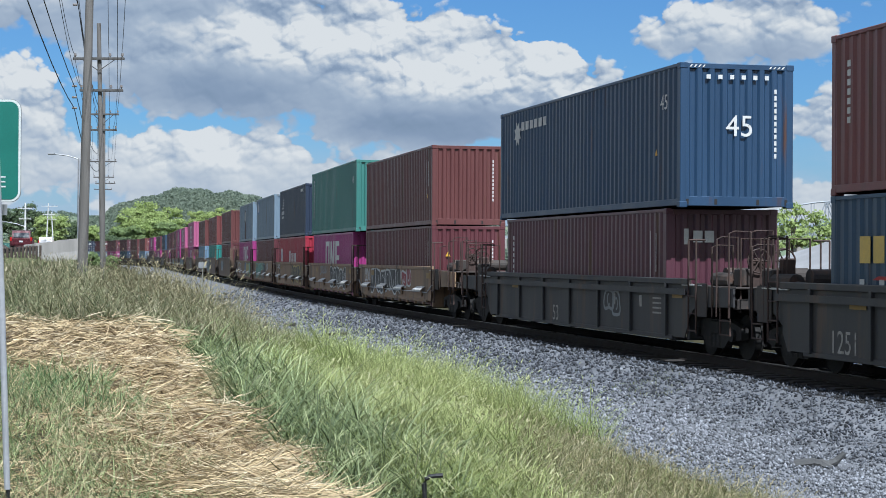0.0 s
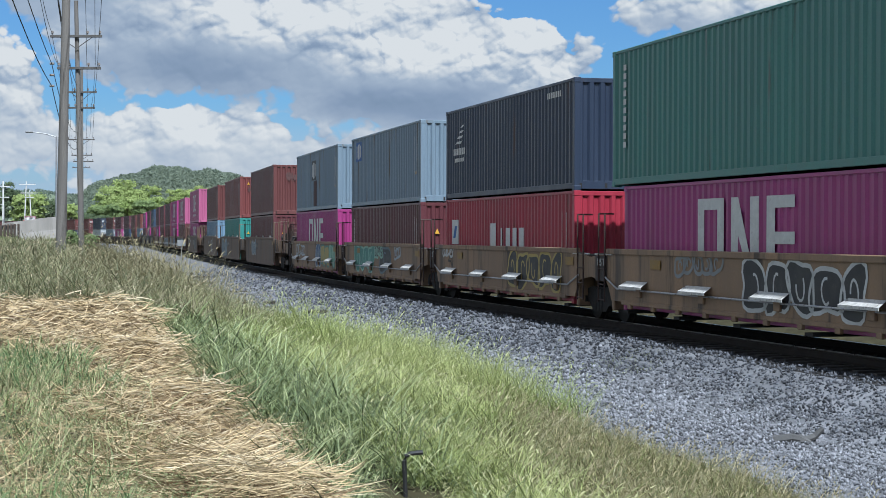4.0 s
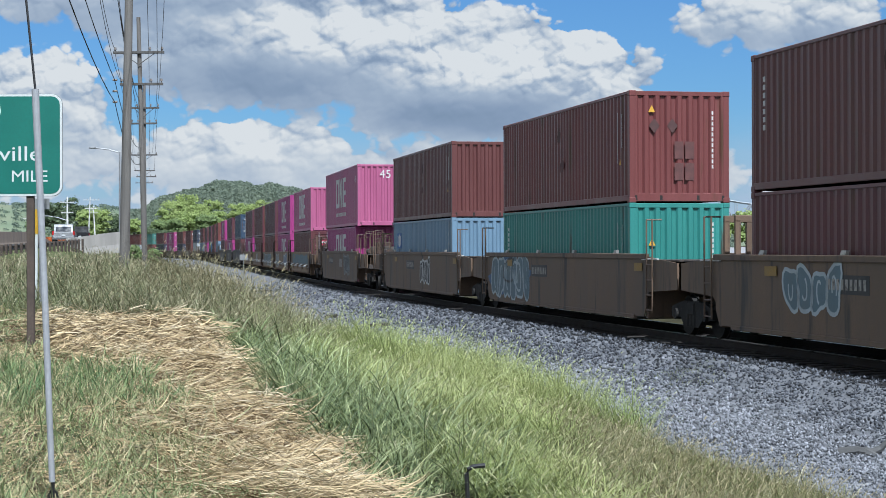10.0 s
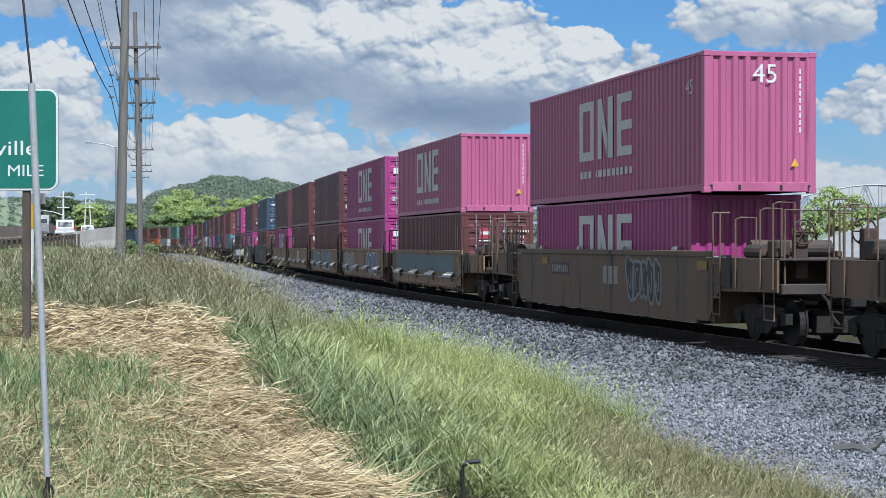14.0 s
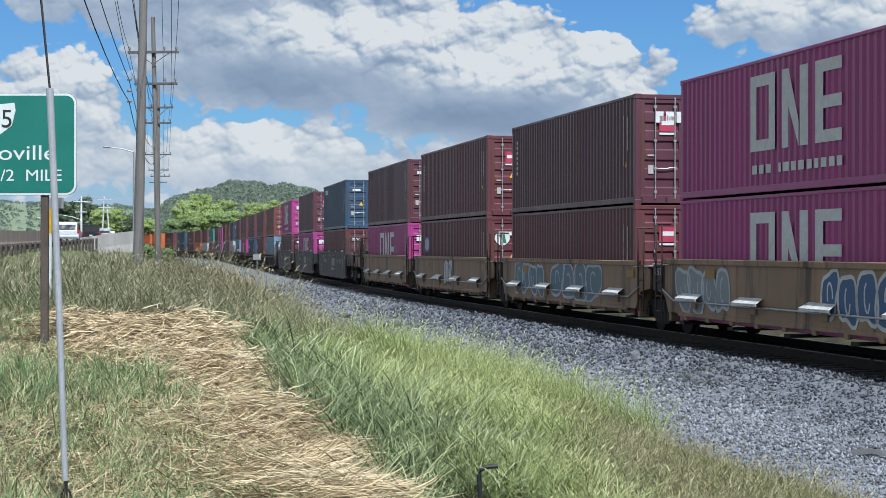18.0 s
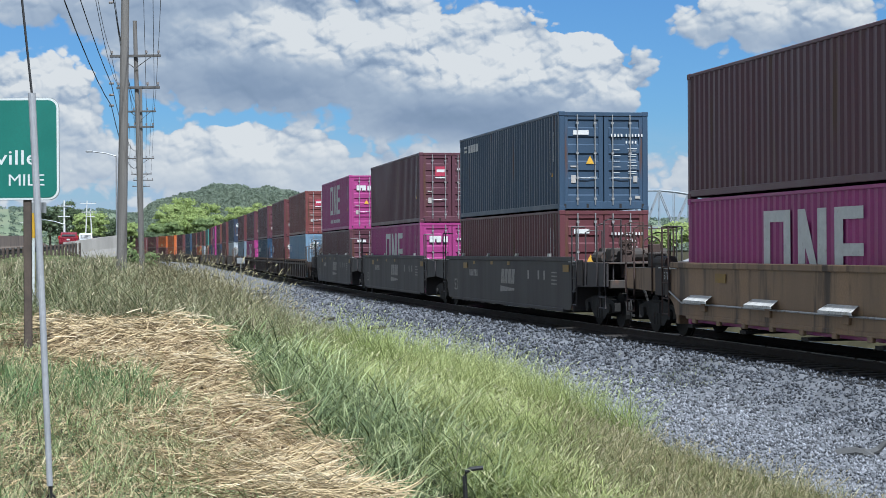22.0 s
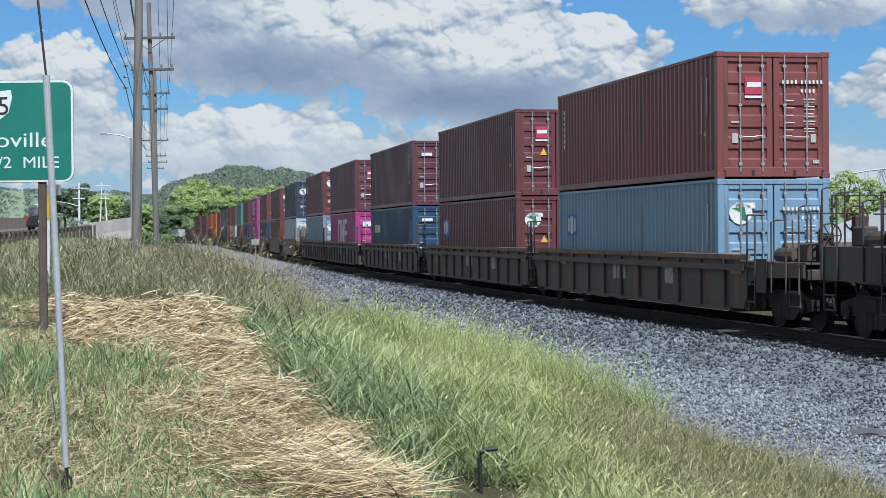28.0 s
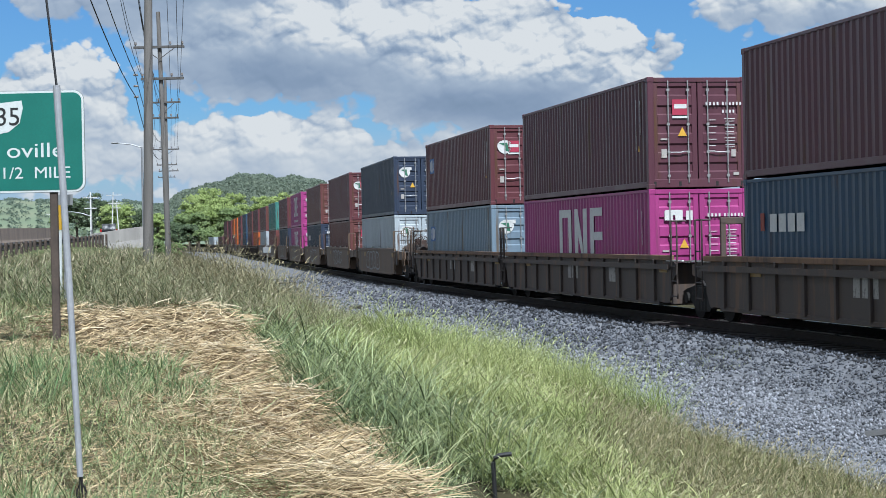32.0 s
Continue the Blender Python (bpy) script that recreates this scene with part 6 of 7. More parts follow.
for (o0, z0), (o1, z1) in zip([(0, -0.31), (0.06, -0.25), (0, -0.17), (0, -0.14), (0.06, -0.06)], [(0.06, -0.25), (0, -0.17), (0, -0.14), (0.06, -0.06), (0, 0)]):
    beam.quad_strip([(a - 0.2 + o0, d, z + z0) for a, d, z in zip(gx_, gd, gz_)], [(a - 0.2 + o1, d, z + z1) for a, d, z in zip(gx_, gd, gz_)])
part("beam", beam, rail_back, guard)
post_mesh = Shape().box(-0.065, 0.065, -0.09, 0.09, -1.4, 0.05, 0.012).mesh("post", post_brown)
for a, d, z in zip(gx_, gd, gz_):
    part("post", post_mesh, None, guard, "", pose(a, d, z))


def barrier(name, label, pts, mat, h, thick=0.3):
    """A sloped-face concrete wall through points whose z is its top."""
    s = Shape()
    a = [Vector(p) for p in pts]
    fine = []
    for p, q in zip(a, a[1:]):
        fine += [p.lerp(q, k / 6) for k in range(6)]
    fine.append(a[-1])
    prof = [(-thick, -h), (-thick * 0.45, -h * 0.6), (-thick * 0.3, 0), (thick * 0.3, 0), (thick * 0.45, -h * 0.6), (thick, -h)]
    rows = []
    for o, dz in prof:
        row = []
        for k, p in enumerate(fine):
            d = (fine[min(k + 1, len(fine) - 1)] - fine[max(k - 1, 0)])
            nrm = Vector((-d.y, d.x, 0)).normalized()
            row.append(tuple(p + nrm * o + Vector((0, 0, dz))))
        rows.append(row)
    for r0, r1 in zip(rows, rows[1:]):
        s.quad_strip(r0, r1)
    i = len(s.v)
    for k in (0, -1):
        s.v += [r[k] for r in rows]
    s.f += [tuple(range(i, i + 6)), tuple(range(i + 6, i + 12))]
    return tagged(new(name, s.mesh(name, mat)), label, "barrier")


barrier("concrete_barrier", "grey concrete barrier wall beside the highway", [(-27.6, 126.5, 2.62), (-27.2, 128, 2.72), (-25.6, 129.5, 3.0), (-24.4, 131, 3.17)], concrete, 1.5)
barrier("median_barrier", "tan concrete median wall along the highway", [(-26.5, 70, 2.45), (-31.5, 110, 3.0), (-36.3, 150, 3.35), (-38.8, 168, 2.9), (-39.8, 175, 2.6)], tan_concrete, 1.4)
lamp_post = thing("street_lamp", "slim grey street lamp on a curved arm", "street lamp", "", "", pose(-26.4, 140, 2.2))
part("pole", Shape().tube([(0, 0, -0.4), (0, 0, 7.3)], 0.09, 10, 0.06), galv, lamp_post)
part("arm", Shape().tube([(0, 0, 7.25), (-0.8, 0, 7.5), (-1.9, 0, 7.64)], 0.045, 8), galv, lamp_post)
part("lamp_head", Shape().box(-2.4, -1.85, -0.14, 0.14, 7.58, 7.72, 0.04), galv, lamp_post)
lamp2 = thing("street_lamp", "pale street lamp arm beyond the highway", "street lamp", "", "", pose(-69.2, 318, 2.8))
part("pole", Shape().tube([(0, 0, 0), (0, 0, 4.2)], 0.09, 8, 0.07), galv, lamp2)
part("arm", Shape().tube([(0, 0, 4.1), (-1.8, 0, 4.7), (-3.6, 0, 5.0)], 0.07, 6), galv, lamp2)
part("lamp_head", Shape().box(-4.4, -3.6, -0.16, 0.16, 4.92, 5.12, 0.04), galv, lamp2)

# ---- vehicles on the highway ----
glass_dark = surface("tinted_glass", (0.015, 0.017, 0.02), 0.08, 0, 0.1, 2, 40, 0.0, spec=0.9)
tyre_m = surface("tyre_rubber", (0.02, 0.02, 0.02), 0.9, 0, 0.2, 6, 50, 0.2)
tail_red = surface("tail_lamp", (0.5, 0.015, 0.015), 0.25, 0, 0.1, 5, 40, 0.0)
chrome = surface("bright_trim", (0.6, 0.6, 0.6), 0.25, 0.9, 0.1, 5, 40, 0.0)
plate_m = surface("plate_white", (0.6, 0.62, 0.62), 0.5, 0, 0.1, 5, 40, 0.0)


def vehicle(label, category, body_mat, profile, width, length, cabin, wheel_r=0.36, bed=False):
    """A road vehicle; its origin lies on the road under its middle, +x ahead. profile: lower body (x, z); cabin: glasshouse (x, z)."""
    c = thing(category.replace(" ", "_"), label, category, "vehicles on the highway")
    w = width / 2
    bm = Shape().poly_y(profile, -w, w)
    b = part("body", bm, body_mat, c)
    top = [(x * 0.985, z) for x, z in cabin]
    part("cabin", Shape().poly_y(top, -w * 0.86, w * 0.86), body_mat, c)
    zs = [z for _, z in cabin]
    z0, z1 = min(zs), max(zs)
    back, front = min(x for x, _ in cabin), max(x for x, _ in cabin)
    bt = min(x for x, z in cabin if z > z1 - 0.12)
    # windows stand 4 mm proud of the cabin
    part("rear_window", Shape().poly_y([(back * 0.985 - 0.006, z0 + 0.1), (bt * 0.985 - 0.004, z1 - 0.1), (bt * 0.985 + 0.03, z1 - 0.1), (back * 0.985 + 0.03, z0 + 0.1)], -w * 0.72, w * 0.72), glass_dark, c)
    for sy in (-1, 1):
        part("side_window", Shape().poly_y([(back * 0.8, z0 + 0.06), (bt * 0.8, z1 - 0.12), (front * 0.45, z1 - 0.12), (front * 0.8, z0 + 0.06)], sy * w * 0.86, sy * (w * 0.86 + 0.006)), glass_dark, c)
        part("tail_light", Shape().box(-length / 2 - 0.012, -length / 2 + 0.06, sy * w * 0.96 - 0.09, sy * w * 0.96 + 0.09, 0.72, 1.08, 0.02), tail_red, c)
        for x in (-length * 0.3, length * 0.31):
            wh = part("wheel", Shape().tube([(x, sy * (w - 0.22), wheel_r), (x, sy * (w - 0.02), wheel_r)], wheel_r, 20), tyre_m, c)
            part("rim", Shape().tube([(x, sy * (w - 0.03), wheel_r), (x, sy * (w - 0.005), wheel_r)], wheel_r * 0.6, 14), chrome, wh)
    part("bumper", Shape().box(-length / 2 - 0.05, -length / 2 + 0.1, -w * 0.95, w * 0.95, 0.38, 0.58, 0.03), chrome if bed else body_mat, c)
    part("number_plate", Shape().box(-length / 2 - 0.06, -length / 2 - 0.045, -0.16, 0.16, 0.62, 0.77), plate_m, c)
    return c


def suv_shape(L, h=0.98):
    return [(-L / 2, 0.32), (-L / 2, h - 0.05), (-L / 2 + 0.08, h), (L * 0.2, h + 0.02), (L / 2 - 0.1, h - 0.12), (L / 2, h - 0.3), (L / 2, 0.32)]


def suv_cabin(L, z0=0.96, z1=1.72):
    return [(-L / 2 + 0.05, z0), (-L / 2 + 0.3, z1 - 0.05), (-L / 2 + 0.5, z1), (L * 0.06, z1), (L * 0.13, z1 - 0.05), (L * 0.26, z0)]


maroon_body = surface("maroon_car_paint", (0.10, 0.012, 0.02), 0.25, 0.2, 0.08, 2, 50, 0.0, spec=0.7)
white_body = surface("white_car_paint", (0.65, 0.66, 0.67), 0.25, 0, 0.05, 2, 50, 0.0, spec=0.7)
black_body = surface("black_car_paint_gloss", (0.016, 0.017, 0.02), 0.2, 0.1, 0.08, 2, 50, 0.0, spec=0.7)
red_body = surface("red_car_paint", (0.25, 0.015, 0.03), 0.25, 0.1, 0.08, 2, 50, 0.0, spec=0.7)
silver_body = surface("silver_car_paint", (0.42, 0.43, 0.44), 0.25, 0.4, 0.05, 2, 50, 0.0, spec=0.7)
pick = [(-2.8, 0.42), (-2.8, 1.1), (-0.9, 1.12), (1.5, 1.14), (2.6, 1.05), (2.75, 0.8), (2.75, 0.42)]
pick_cab = [(-0.85, 1.1), (-0.65, 1.85), (0.75, 1.85), (1.45, 1.1)]
sedan = [(-2.35, 0.3), (-2.38, 0.9), (-2.2, 0.98), (1.0, 0.95), (2.2, 0.8), (2.35, 0.6), (2.35, 0.3)]
sedan_cab = [(-1.75, 0.95), (-0.9, 1.42), (0.1, 1.45), (1.05, 0.94)]
# vehicle, seconds and distance at which it passes, speed
TRAFFIC = [
    (vehicle("dark maroon sport utility vehicle driving away", "car", maroon_body, suv_shape(4.7), 1.9, 4.7, suv_cabin(4.7)), 0.0, 166, 24.0),
    (vehicle("white car driving away on the highway", "car", white_body, suv_shape(4.5, 0.92), 1.85, 4.5, suv_cabin(4.5, 0.9, 1.55)), 0.0, 228, 23.0),
    (vehicle("silver sport utility vehicle driving away", "car", silver_body, suv_shape(4.8), 1.95, 4.8, suv_cabin(4.8)), 9.0, 146, 20.0),
    (vehicle("black pickup truck driving away", "pickup truck", black_body, pick, 2.0, 5.5, pick_cab, 0.4, True), 8.0, 160, 21.0),
    (vehicle("silver pickup truck driving away", "pickup truck", silver_body, pick, 2.0, 5.5, pick_cab, 0.4, True), 14.0, 138, 25.0),
    (vehicle("white sport utility vehicle with dark windows driving away", "car", white_body, suv_shape(4.7), 1.9, 4.7, suv_cabin(4.7)), 13.0, 150, 25.0),
    (vehicle("red sedan driving away on the highway", "car", red_body, sedan, 1.85, 4.7, sedan_cab, 0.33), 20.0, 122, 29.0),
    (vehicle("white and black off-road car driving away", "car", black_body, suv_shape(4.6, 1.05), 1.9, 4.6, [(-2.25, 1.02), (-2.2, 1.85), (0.6, 1.85), (0.9, 1.02)], 0.42), 15.0, 113, 27.0),
    (vehicle("white sport utility vehicle with dark windows driving away", "car", white_body, suv_shape(4.7), 1.9, 4.7, suv_cabin(4.7)), 18.0, 152, 20.0),
    (vehicle("glossy black sport utility vehicle driving away", "car", black_body, suv_shape(4.8), 1.95, 4.8, suv_cabin(4.8)), 28.0, 128, 22.5),
]
for ob, t0, d0, v in TRAFFIC:
    rows = []
    for t in WHEN:
        d = d0 + v * (t - t0)
        p = [(np.interp(e, ROAD_D, ROAD_X), e, np.interp(e, ROAD_D, ROAD_Z)) for e in (d - 2, d + 2)]
        rows.append((t, pose((p[0][0] + p[1][0]) / 2, d, (p[0][2] + p[1][2]) / 2, 0, 0, math.degrees(math.atan2(4, p[1][0] - p[0][0])))))
    RIDERS.append((ob, rows))

# ---- beside the track ----
mile = thing("trackside_sign", "white square trackside sign on a thin post", "sign", "", "", pose(-16.65, 140, -0.7))
part("post", Shape().tube([(0, 0, 0), (0, 0, 2.2)], 0.035, 8), galv, mile)
part("board", Shape().box(-0.32, 0.32, -0.06, -0.04, 1.65, 2.1, 0.01), sign_back, mile)
rubber = surface("torn_rubber", (0.10, 0.10, 0.10), 0.8, 0, 0.3, 5, 40, 0.3)
tagged(new("rubber_scrap", Shape().tube([(-0.32, 0.02, 0.05), (-0.1, -0.05, 0.09), (0.05, 0, 0.05), (0.2, 0.05, 0.1), (0.3, 0.04, 0.2)], 0.07, 7, 0.035).tube([(0.0, 0, 0.06), (0.12, -0.1, 0.03)], 0.08, 7, 0.03).mesh("rubber_scrap", rubber)), "torn grey rubber scrap lying on ballast", "debris").matrix_basis = pose(5.05, 22.0, -0.72)
old_wood = surface("old_tie_wood", (0.06, 0.05, 0.045), 0.9, 0, 0.3, 3, 40, 0.4)
for wx, wy, a, ln in ((-7.2, 78, 20, 1.6), (-9.6, 92, 60, 1.3), (-4.6, 66, 80, 1.2), (-11.5, 105, 30, 1.4), (-2.5, 58, 50, 0.9)):
    s_, q_ = track_coords([wx], [wy])
    tagged(new("wood_scrap", Shape().box(-ln / 2, ln / 2, -0.1, 0.1, -0.03, 0.12, 0.015).mesh("wood_scrap", old_wood)), "dark broken tie lying on ballast", "debris", "broken ties").matrix_basis = pose(wx, wy, float(bed_z(q_[0])), 0, 0, a)
x, y, r, s, q = sow(60000, 29, 38, 4, 11)
px_, py_ = 4.34, 33.0
ok = ((x - px_) ** 2 / 0.75 ** 2 + (y - py_) ** 2 / 1.5 ** 2) < 1
x, y = x[ok][:700], y[ok][:700]
m = len(x)
v, f = ribbons(np.stack([x, y, bed_z(track_coords(x, y)[1]) - 0.02], -1), rng.uniform(0.05, 0.14, m), np.full(m, 0.012), rng.uniform(0, 6.28, m), rng.uniform(0.2, 1.2, m), rng.uniform(0.2, 1.2, m))
stuff_mesh("weed_patch", v, f, weed_m, "flat patch of weeds in the gravel", "weeds")

# ---- gravel heaps beyond the track ----
gravel_m = surface("limestone_gravel", (0.36, 0.36, 0.37), 0.95, 0, 0.18, 0.25, 14.0, 0.5, (0.33, 0.33, 0.34), 0.3, spec=0.15)


def heap(cx, cy, rx, ry, h, seed, turn=0.0):
    n, m2 = 72, 26
    a, k = np.meshgrid(np.linspace(0, 2 * np.pi, n, endpoint=False), np.linspace(0, 1, m2))
    X, Y = np.cos(a) * k * rx, np.sin(a) * k * ry
    Z = h * (1 - k ** 1.4) ** 0.85 + waves(X, Y, seed, 7, 0.15, 1.5) * 0.10 * h * (1 - k)
    ct, st = math.cos(turn), math.sin(turn)
    V = np.stack([cx + X * ct - Y * st, cy + X * st + Y * ct, Z - 0.95], -1).reshape(-1, 3)
    ii, jj = np.meshgrid(np.arange(m2 - 1), np.arange(n), indexing="ij")
    f = np.stack([ii * n + jj, ii * n + (jj + 1) % n, (ii + 1) * n + (jj + 1) % n, (ii + 1) * n + jj], -1).reshape(-1, 4)
    return stuff_mesh("stockpile", V, f, gravel_m, "long heap of pale grey crushed limestone", "gravel heap", True, "")


heap(23, 92, 9, 16, 4.0, 31, 0.1)
heap(33, 84, 10, 14, 3.9, 32, -0.2)
heap(44, 82, 10, 14, 4.2, 33, 0.2)
heap(17.2, 110, 6, 14, 3.1, 34, 0.0)
heap(11.5, 118, 6, 14, 2.5, 35, 0.0)

# ---- steel truss bridge far off ----
# haze over the distance put into the steel's pale blue-grey
hazed_bridge_steel = surface("hazed_bridge_steel", (0.36, 0.40, 0.44), 0.6, 0.1, 0.1, 0.05, 1.0, 0.0)
bridge = thing("truss_bridge", "grey steel cantilever truss bridge over the river", "bridge")


def top_z(u):
    return 36 + 5.5 * math.cos(2 * math.pi * (u - 135) / 150) ** 1


for by in (1200, 1209):
    us = [70 + 10 * k for k in range(24)]
    part("deck_girder", Shape().box(us[0] - 40, us[-1] + 60, by - 0.5, by + 0.5, 15.2, 17.0), hazed_bridge_steel, bridge)
    part("top_chord", Shape().tube([(u, by, top_z(u)) for u in us], 0.55, 6), hazed_bridge_steel, bridge)
    for k, u in enumerate(us):
        part("vertical", Shape().tube([(u, by, 16), (u, by, top_z(u))], 0.28, 5), hazed_bridge_steel, bridge)
        if k < len(us) - 1 and k % 2 == 0:
            part("diagonal", Shape().tube([(u, by, 16), (us[k + 1], by, top_z(us[k + 1]))], 0.45, 5), hazed_bridge_steel, bridge)
            if k + 2 < len(us):
                part("diagonal", Shape().tube([(us[k + 1], by, top_z(us[k + 1])), (us[k + 2], by, 16)], 0.45, 5), hazed_bridge_steel, bridge)
for u in (60, 160, 260, 330):
    part("pier", Shape().box(u - 2, u + 2, 1199, 1210, -2, 15.4, 0.4), concrete, bridge)

# ---- markings on the containers ----
sticker = surface("pale_sticker", (0.46, 0.43, 0.40), 0.6, 0, 0.15, 5, 40, 0.0, (0.3, 0.24, 0.2), 0.3)
pink_ink = surface("label_magenta", (0.42, 0.03, 0.075), 0.6, 0, 0.1, 5, 40, 0.0)
blue_ink = surface("label_blue", (0.03, 0.14, 0.42), 0.6, 0, 0.1, 5, 40, 0.0)
dark_ink = surface("label_dark", (0.03, 0.03, 0.035), 0.6, 0, 0.1, 5, 40, 0.0)
leaf_ink = surface("label_green", (0.03, 0.16, 0.09), 0.6, 0, 0.1, 5, 40, 0.0)
stain_ink = surface("stain", (0.125, 0.05, 0.047), 0.8, 0, 0.3, 5, 40, 0.1)
patch_ink = surface("repair_patch", (0.09, 0.042, 0.04), 0.8, 0, 0.3, 5, 40, 0.1)


def bar(w, h):
    return shared(("bar", round(w, 3), round(h, 3)), lambda: Shape().box(-w / 2, w / 2, -0.003, 0.0, -h / 2, h / 2), white_ink)


def slanted(w, h, k):
    return Shape().poly_y([(-w / 2 - k, -h / 2), (w / 2 - k, -h / 2), (w / 2 + k, h / 2), (-w / 2 + k, h / 2)], -0.003, 0.0)


def row_of(n, w, h, gap, upright):
    """A row or column of unreadable characters as plain bars, one part."""
    s = Shape()
    for k in range(n):
        x, z = (0, -k * (h + gap)) if upright else (k * (w + gap), 0)
        s.box(x - w / 2, x + w / 2, -0.003, 0, z - h / 2, z + h / 2)
    return s


def near_bars(c, mat, x, z, n, w, h, gap, upright=False):
    return near_mark(c, shared(("row", n, w, h, gap, upright), lambda: row_of(n, w, h, gap, upright), white_ink), mat, x, z)


def end_bars(c, mat, y, z, n, w, h, gap, upright=False, out=0.0):
    return end_mark(c, shared(("row", n, w, h, gap, upright), lambda: row_of(n, w, h, gap, upright), white_ink), mat, y, z, out)


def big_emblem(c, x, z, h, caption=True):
    """The carrier's three-letter name in large white shapes on a magenta side: a hollow block, a wedge with an upright,
    and a comb.
    """
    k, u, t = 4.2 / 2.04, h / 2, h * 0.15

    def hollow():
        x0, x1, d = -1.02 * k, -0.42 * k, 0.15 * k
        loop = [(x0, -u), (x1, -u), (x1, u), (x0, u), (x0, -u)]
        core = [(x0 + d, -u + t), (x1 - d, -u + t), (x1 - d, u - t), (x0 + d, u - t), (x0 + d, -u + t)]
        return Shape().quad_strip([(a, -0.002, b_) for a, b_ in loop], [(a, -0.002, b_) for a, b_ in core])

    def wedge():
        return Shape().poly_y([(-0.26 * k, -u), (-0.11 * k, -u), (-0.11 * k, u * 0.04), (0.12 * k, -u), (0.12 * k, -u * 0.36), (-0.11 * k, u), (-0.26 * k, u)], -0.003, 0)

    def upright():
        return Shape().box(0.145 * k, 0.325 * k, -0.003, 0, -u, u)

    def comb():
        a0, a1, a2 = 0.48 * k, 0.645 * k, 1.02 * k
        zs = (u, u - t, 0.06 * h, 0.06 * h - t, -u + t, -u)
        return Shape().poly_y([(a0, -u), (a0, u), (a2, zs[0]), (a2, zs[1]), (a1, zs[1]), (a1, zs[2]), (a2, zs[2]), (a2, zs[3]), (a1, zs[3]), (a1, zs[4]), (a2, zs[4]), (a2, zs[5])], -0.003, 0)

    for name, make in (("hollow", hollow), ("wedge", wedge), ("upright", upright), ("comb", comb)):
        near_mark(c, shared(("emblem_" + name, h), make, white_ink), white_ink, x, z, "emblem_block", "white letter-shaped block of the carrier's name")
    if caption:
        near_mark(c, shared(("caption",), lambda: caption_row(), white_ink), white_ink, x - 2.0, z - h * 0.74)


def caption_row():
    """Three words too small to read, as plain bars."""
    s = Shape()
    for x0, x1 in ((0, 0.17), (0.24, 0.4), (0.48, 0.66), (0.92, 1.0), (1.06, 1.28), (1.34, 1.5), (1.57, 1.75), (1.84, 2.0), (2.08, 2.2), (2.28, 2.44), (2.52, 2.68), (2.75, 2.9)):
        s.box(x0 * 1.42, x1 * 1.42, -0.003, 0, -0.085, 0.085)
    return s


def side_plates(c, rear_serial=True):
    """Upright serial marks near both ends of the side and a small yellow label."""
    hx = c["half"]
    if rear_serial:
        near_bars(c, white_ink, -hx + 0.62, c["tall"] - 0.5, 7, 0.11, 0.10, 0.05, True)
    near_mark(c, bar(0.022, 1.2), white_ink, hx - 0.95, c["tall"] - 1.05)
    near_mark(c, bar(0.022, 0.8), white_ink, hx - 0.62, c["tall"] - 0.9)
    near_mark(c, triangle(0.14), yellow_ink, hx - 0.75, 0.9)


def door_papers(c, square=True, warn=True):
    """Marks on a door end: two rows of serial, small print, stickers, a square label."""
    h = c["tall"]
    end_bars(c, white_ink, 0.22, h - 0.62, 4, 0.045, 0.075, 0.045)
    end_bars(c, white_ink, 0.62, h - 0.62, 6, 0.04, 0.075, 0.045)
    end_bars(c, white_ink, 0.62, h - 0.80, 4, 0.04, 0.07, 0.045)
    end_mark(c, shared(("small_print", h), lambda: small_print(), white_ink), white_ink, 0.0, h - 1.0, 0.0, "small_print")
    end_mark(c, bar(0.13, 0.2), sticker, -0.83, 0.82)
    end_mark(c, bar(0.11, 0.17), sticker, 0.86, 0.82)
    end_mark(c, bar(0.16, 0.04), sticker, -0.83, 1.15)
    end_mark(c, bar(0.14, 0.07), sticker, 0.92, 0.34)
    if square:
        end_mark(c, Shape().box(-0.2, 0.2, -0.003, 0, -0.18, 0.18), pink_ink, -0.42, h - 0.7, 0.0, "label_plate", "magenta square label")
        end_mark(c, bar(0.30, 0.10), white_ink, -0.42, h - 0.68, 0.004)
        end_mark(c, bar(0.40, 0.05), white_ink, -0.42, h - 0.93, 0.004)
    else:
        end_mark(c, bar(0.42, 0.12), white_ink, -0.62, h - 0.55)
    if warn:
        end_mark(c, triangle(0.22), yellow_ink, -0.38, 1.22, 0.0, "warning_label")


def small_print():
    s = Shape()
    for k in range(5):
        for y, w_, dz, t in ((0.35, 0.17 + 0.04 * (k % 2), 0, 0.014), (0.78, 0.26 - 0.03 * (k % 3), 0.03, 0.018), (0.78, 0.22, -0.03, 0.012)):
            s.box(y - w_ / 2, y + w_ / 2, -0.003, 0, dz - 0.15 * k - t / 2, dz - 0.15 * k + t / 2)
    return s


def blotch(w, h, seed):
    """A scraped or stained patch with a ragged outline."""
    rr = random.Random(seed)
    return Shape().poly_y([(w / 2 * rr.uniform(0.55, 1.1) * math.cos(a), h / 2 * rr.uniform(0.55, 1.1) * math.sin(a)) for a in [2 * math.pi * k / 18 for k in range(18)]], -0.002, 0)


def plain_end_marks(c, warn=True, hi=True):
    h = c["tall"]
    end_bars(c, white_ink, 0.80, h - 0.5, 11, 0.04, 0.085, 0.04, True)
    if warn:
        end_mark(c, triangle(0.17), yellow_ink, -0.68, h - 0.5 if hi else 1.6, 0.0, "warning_label")


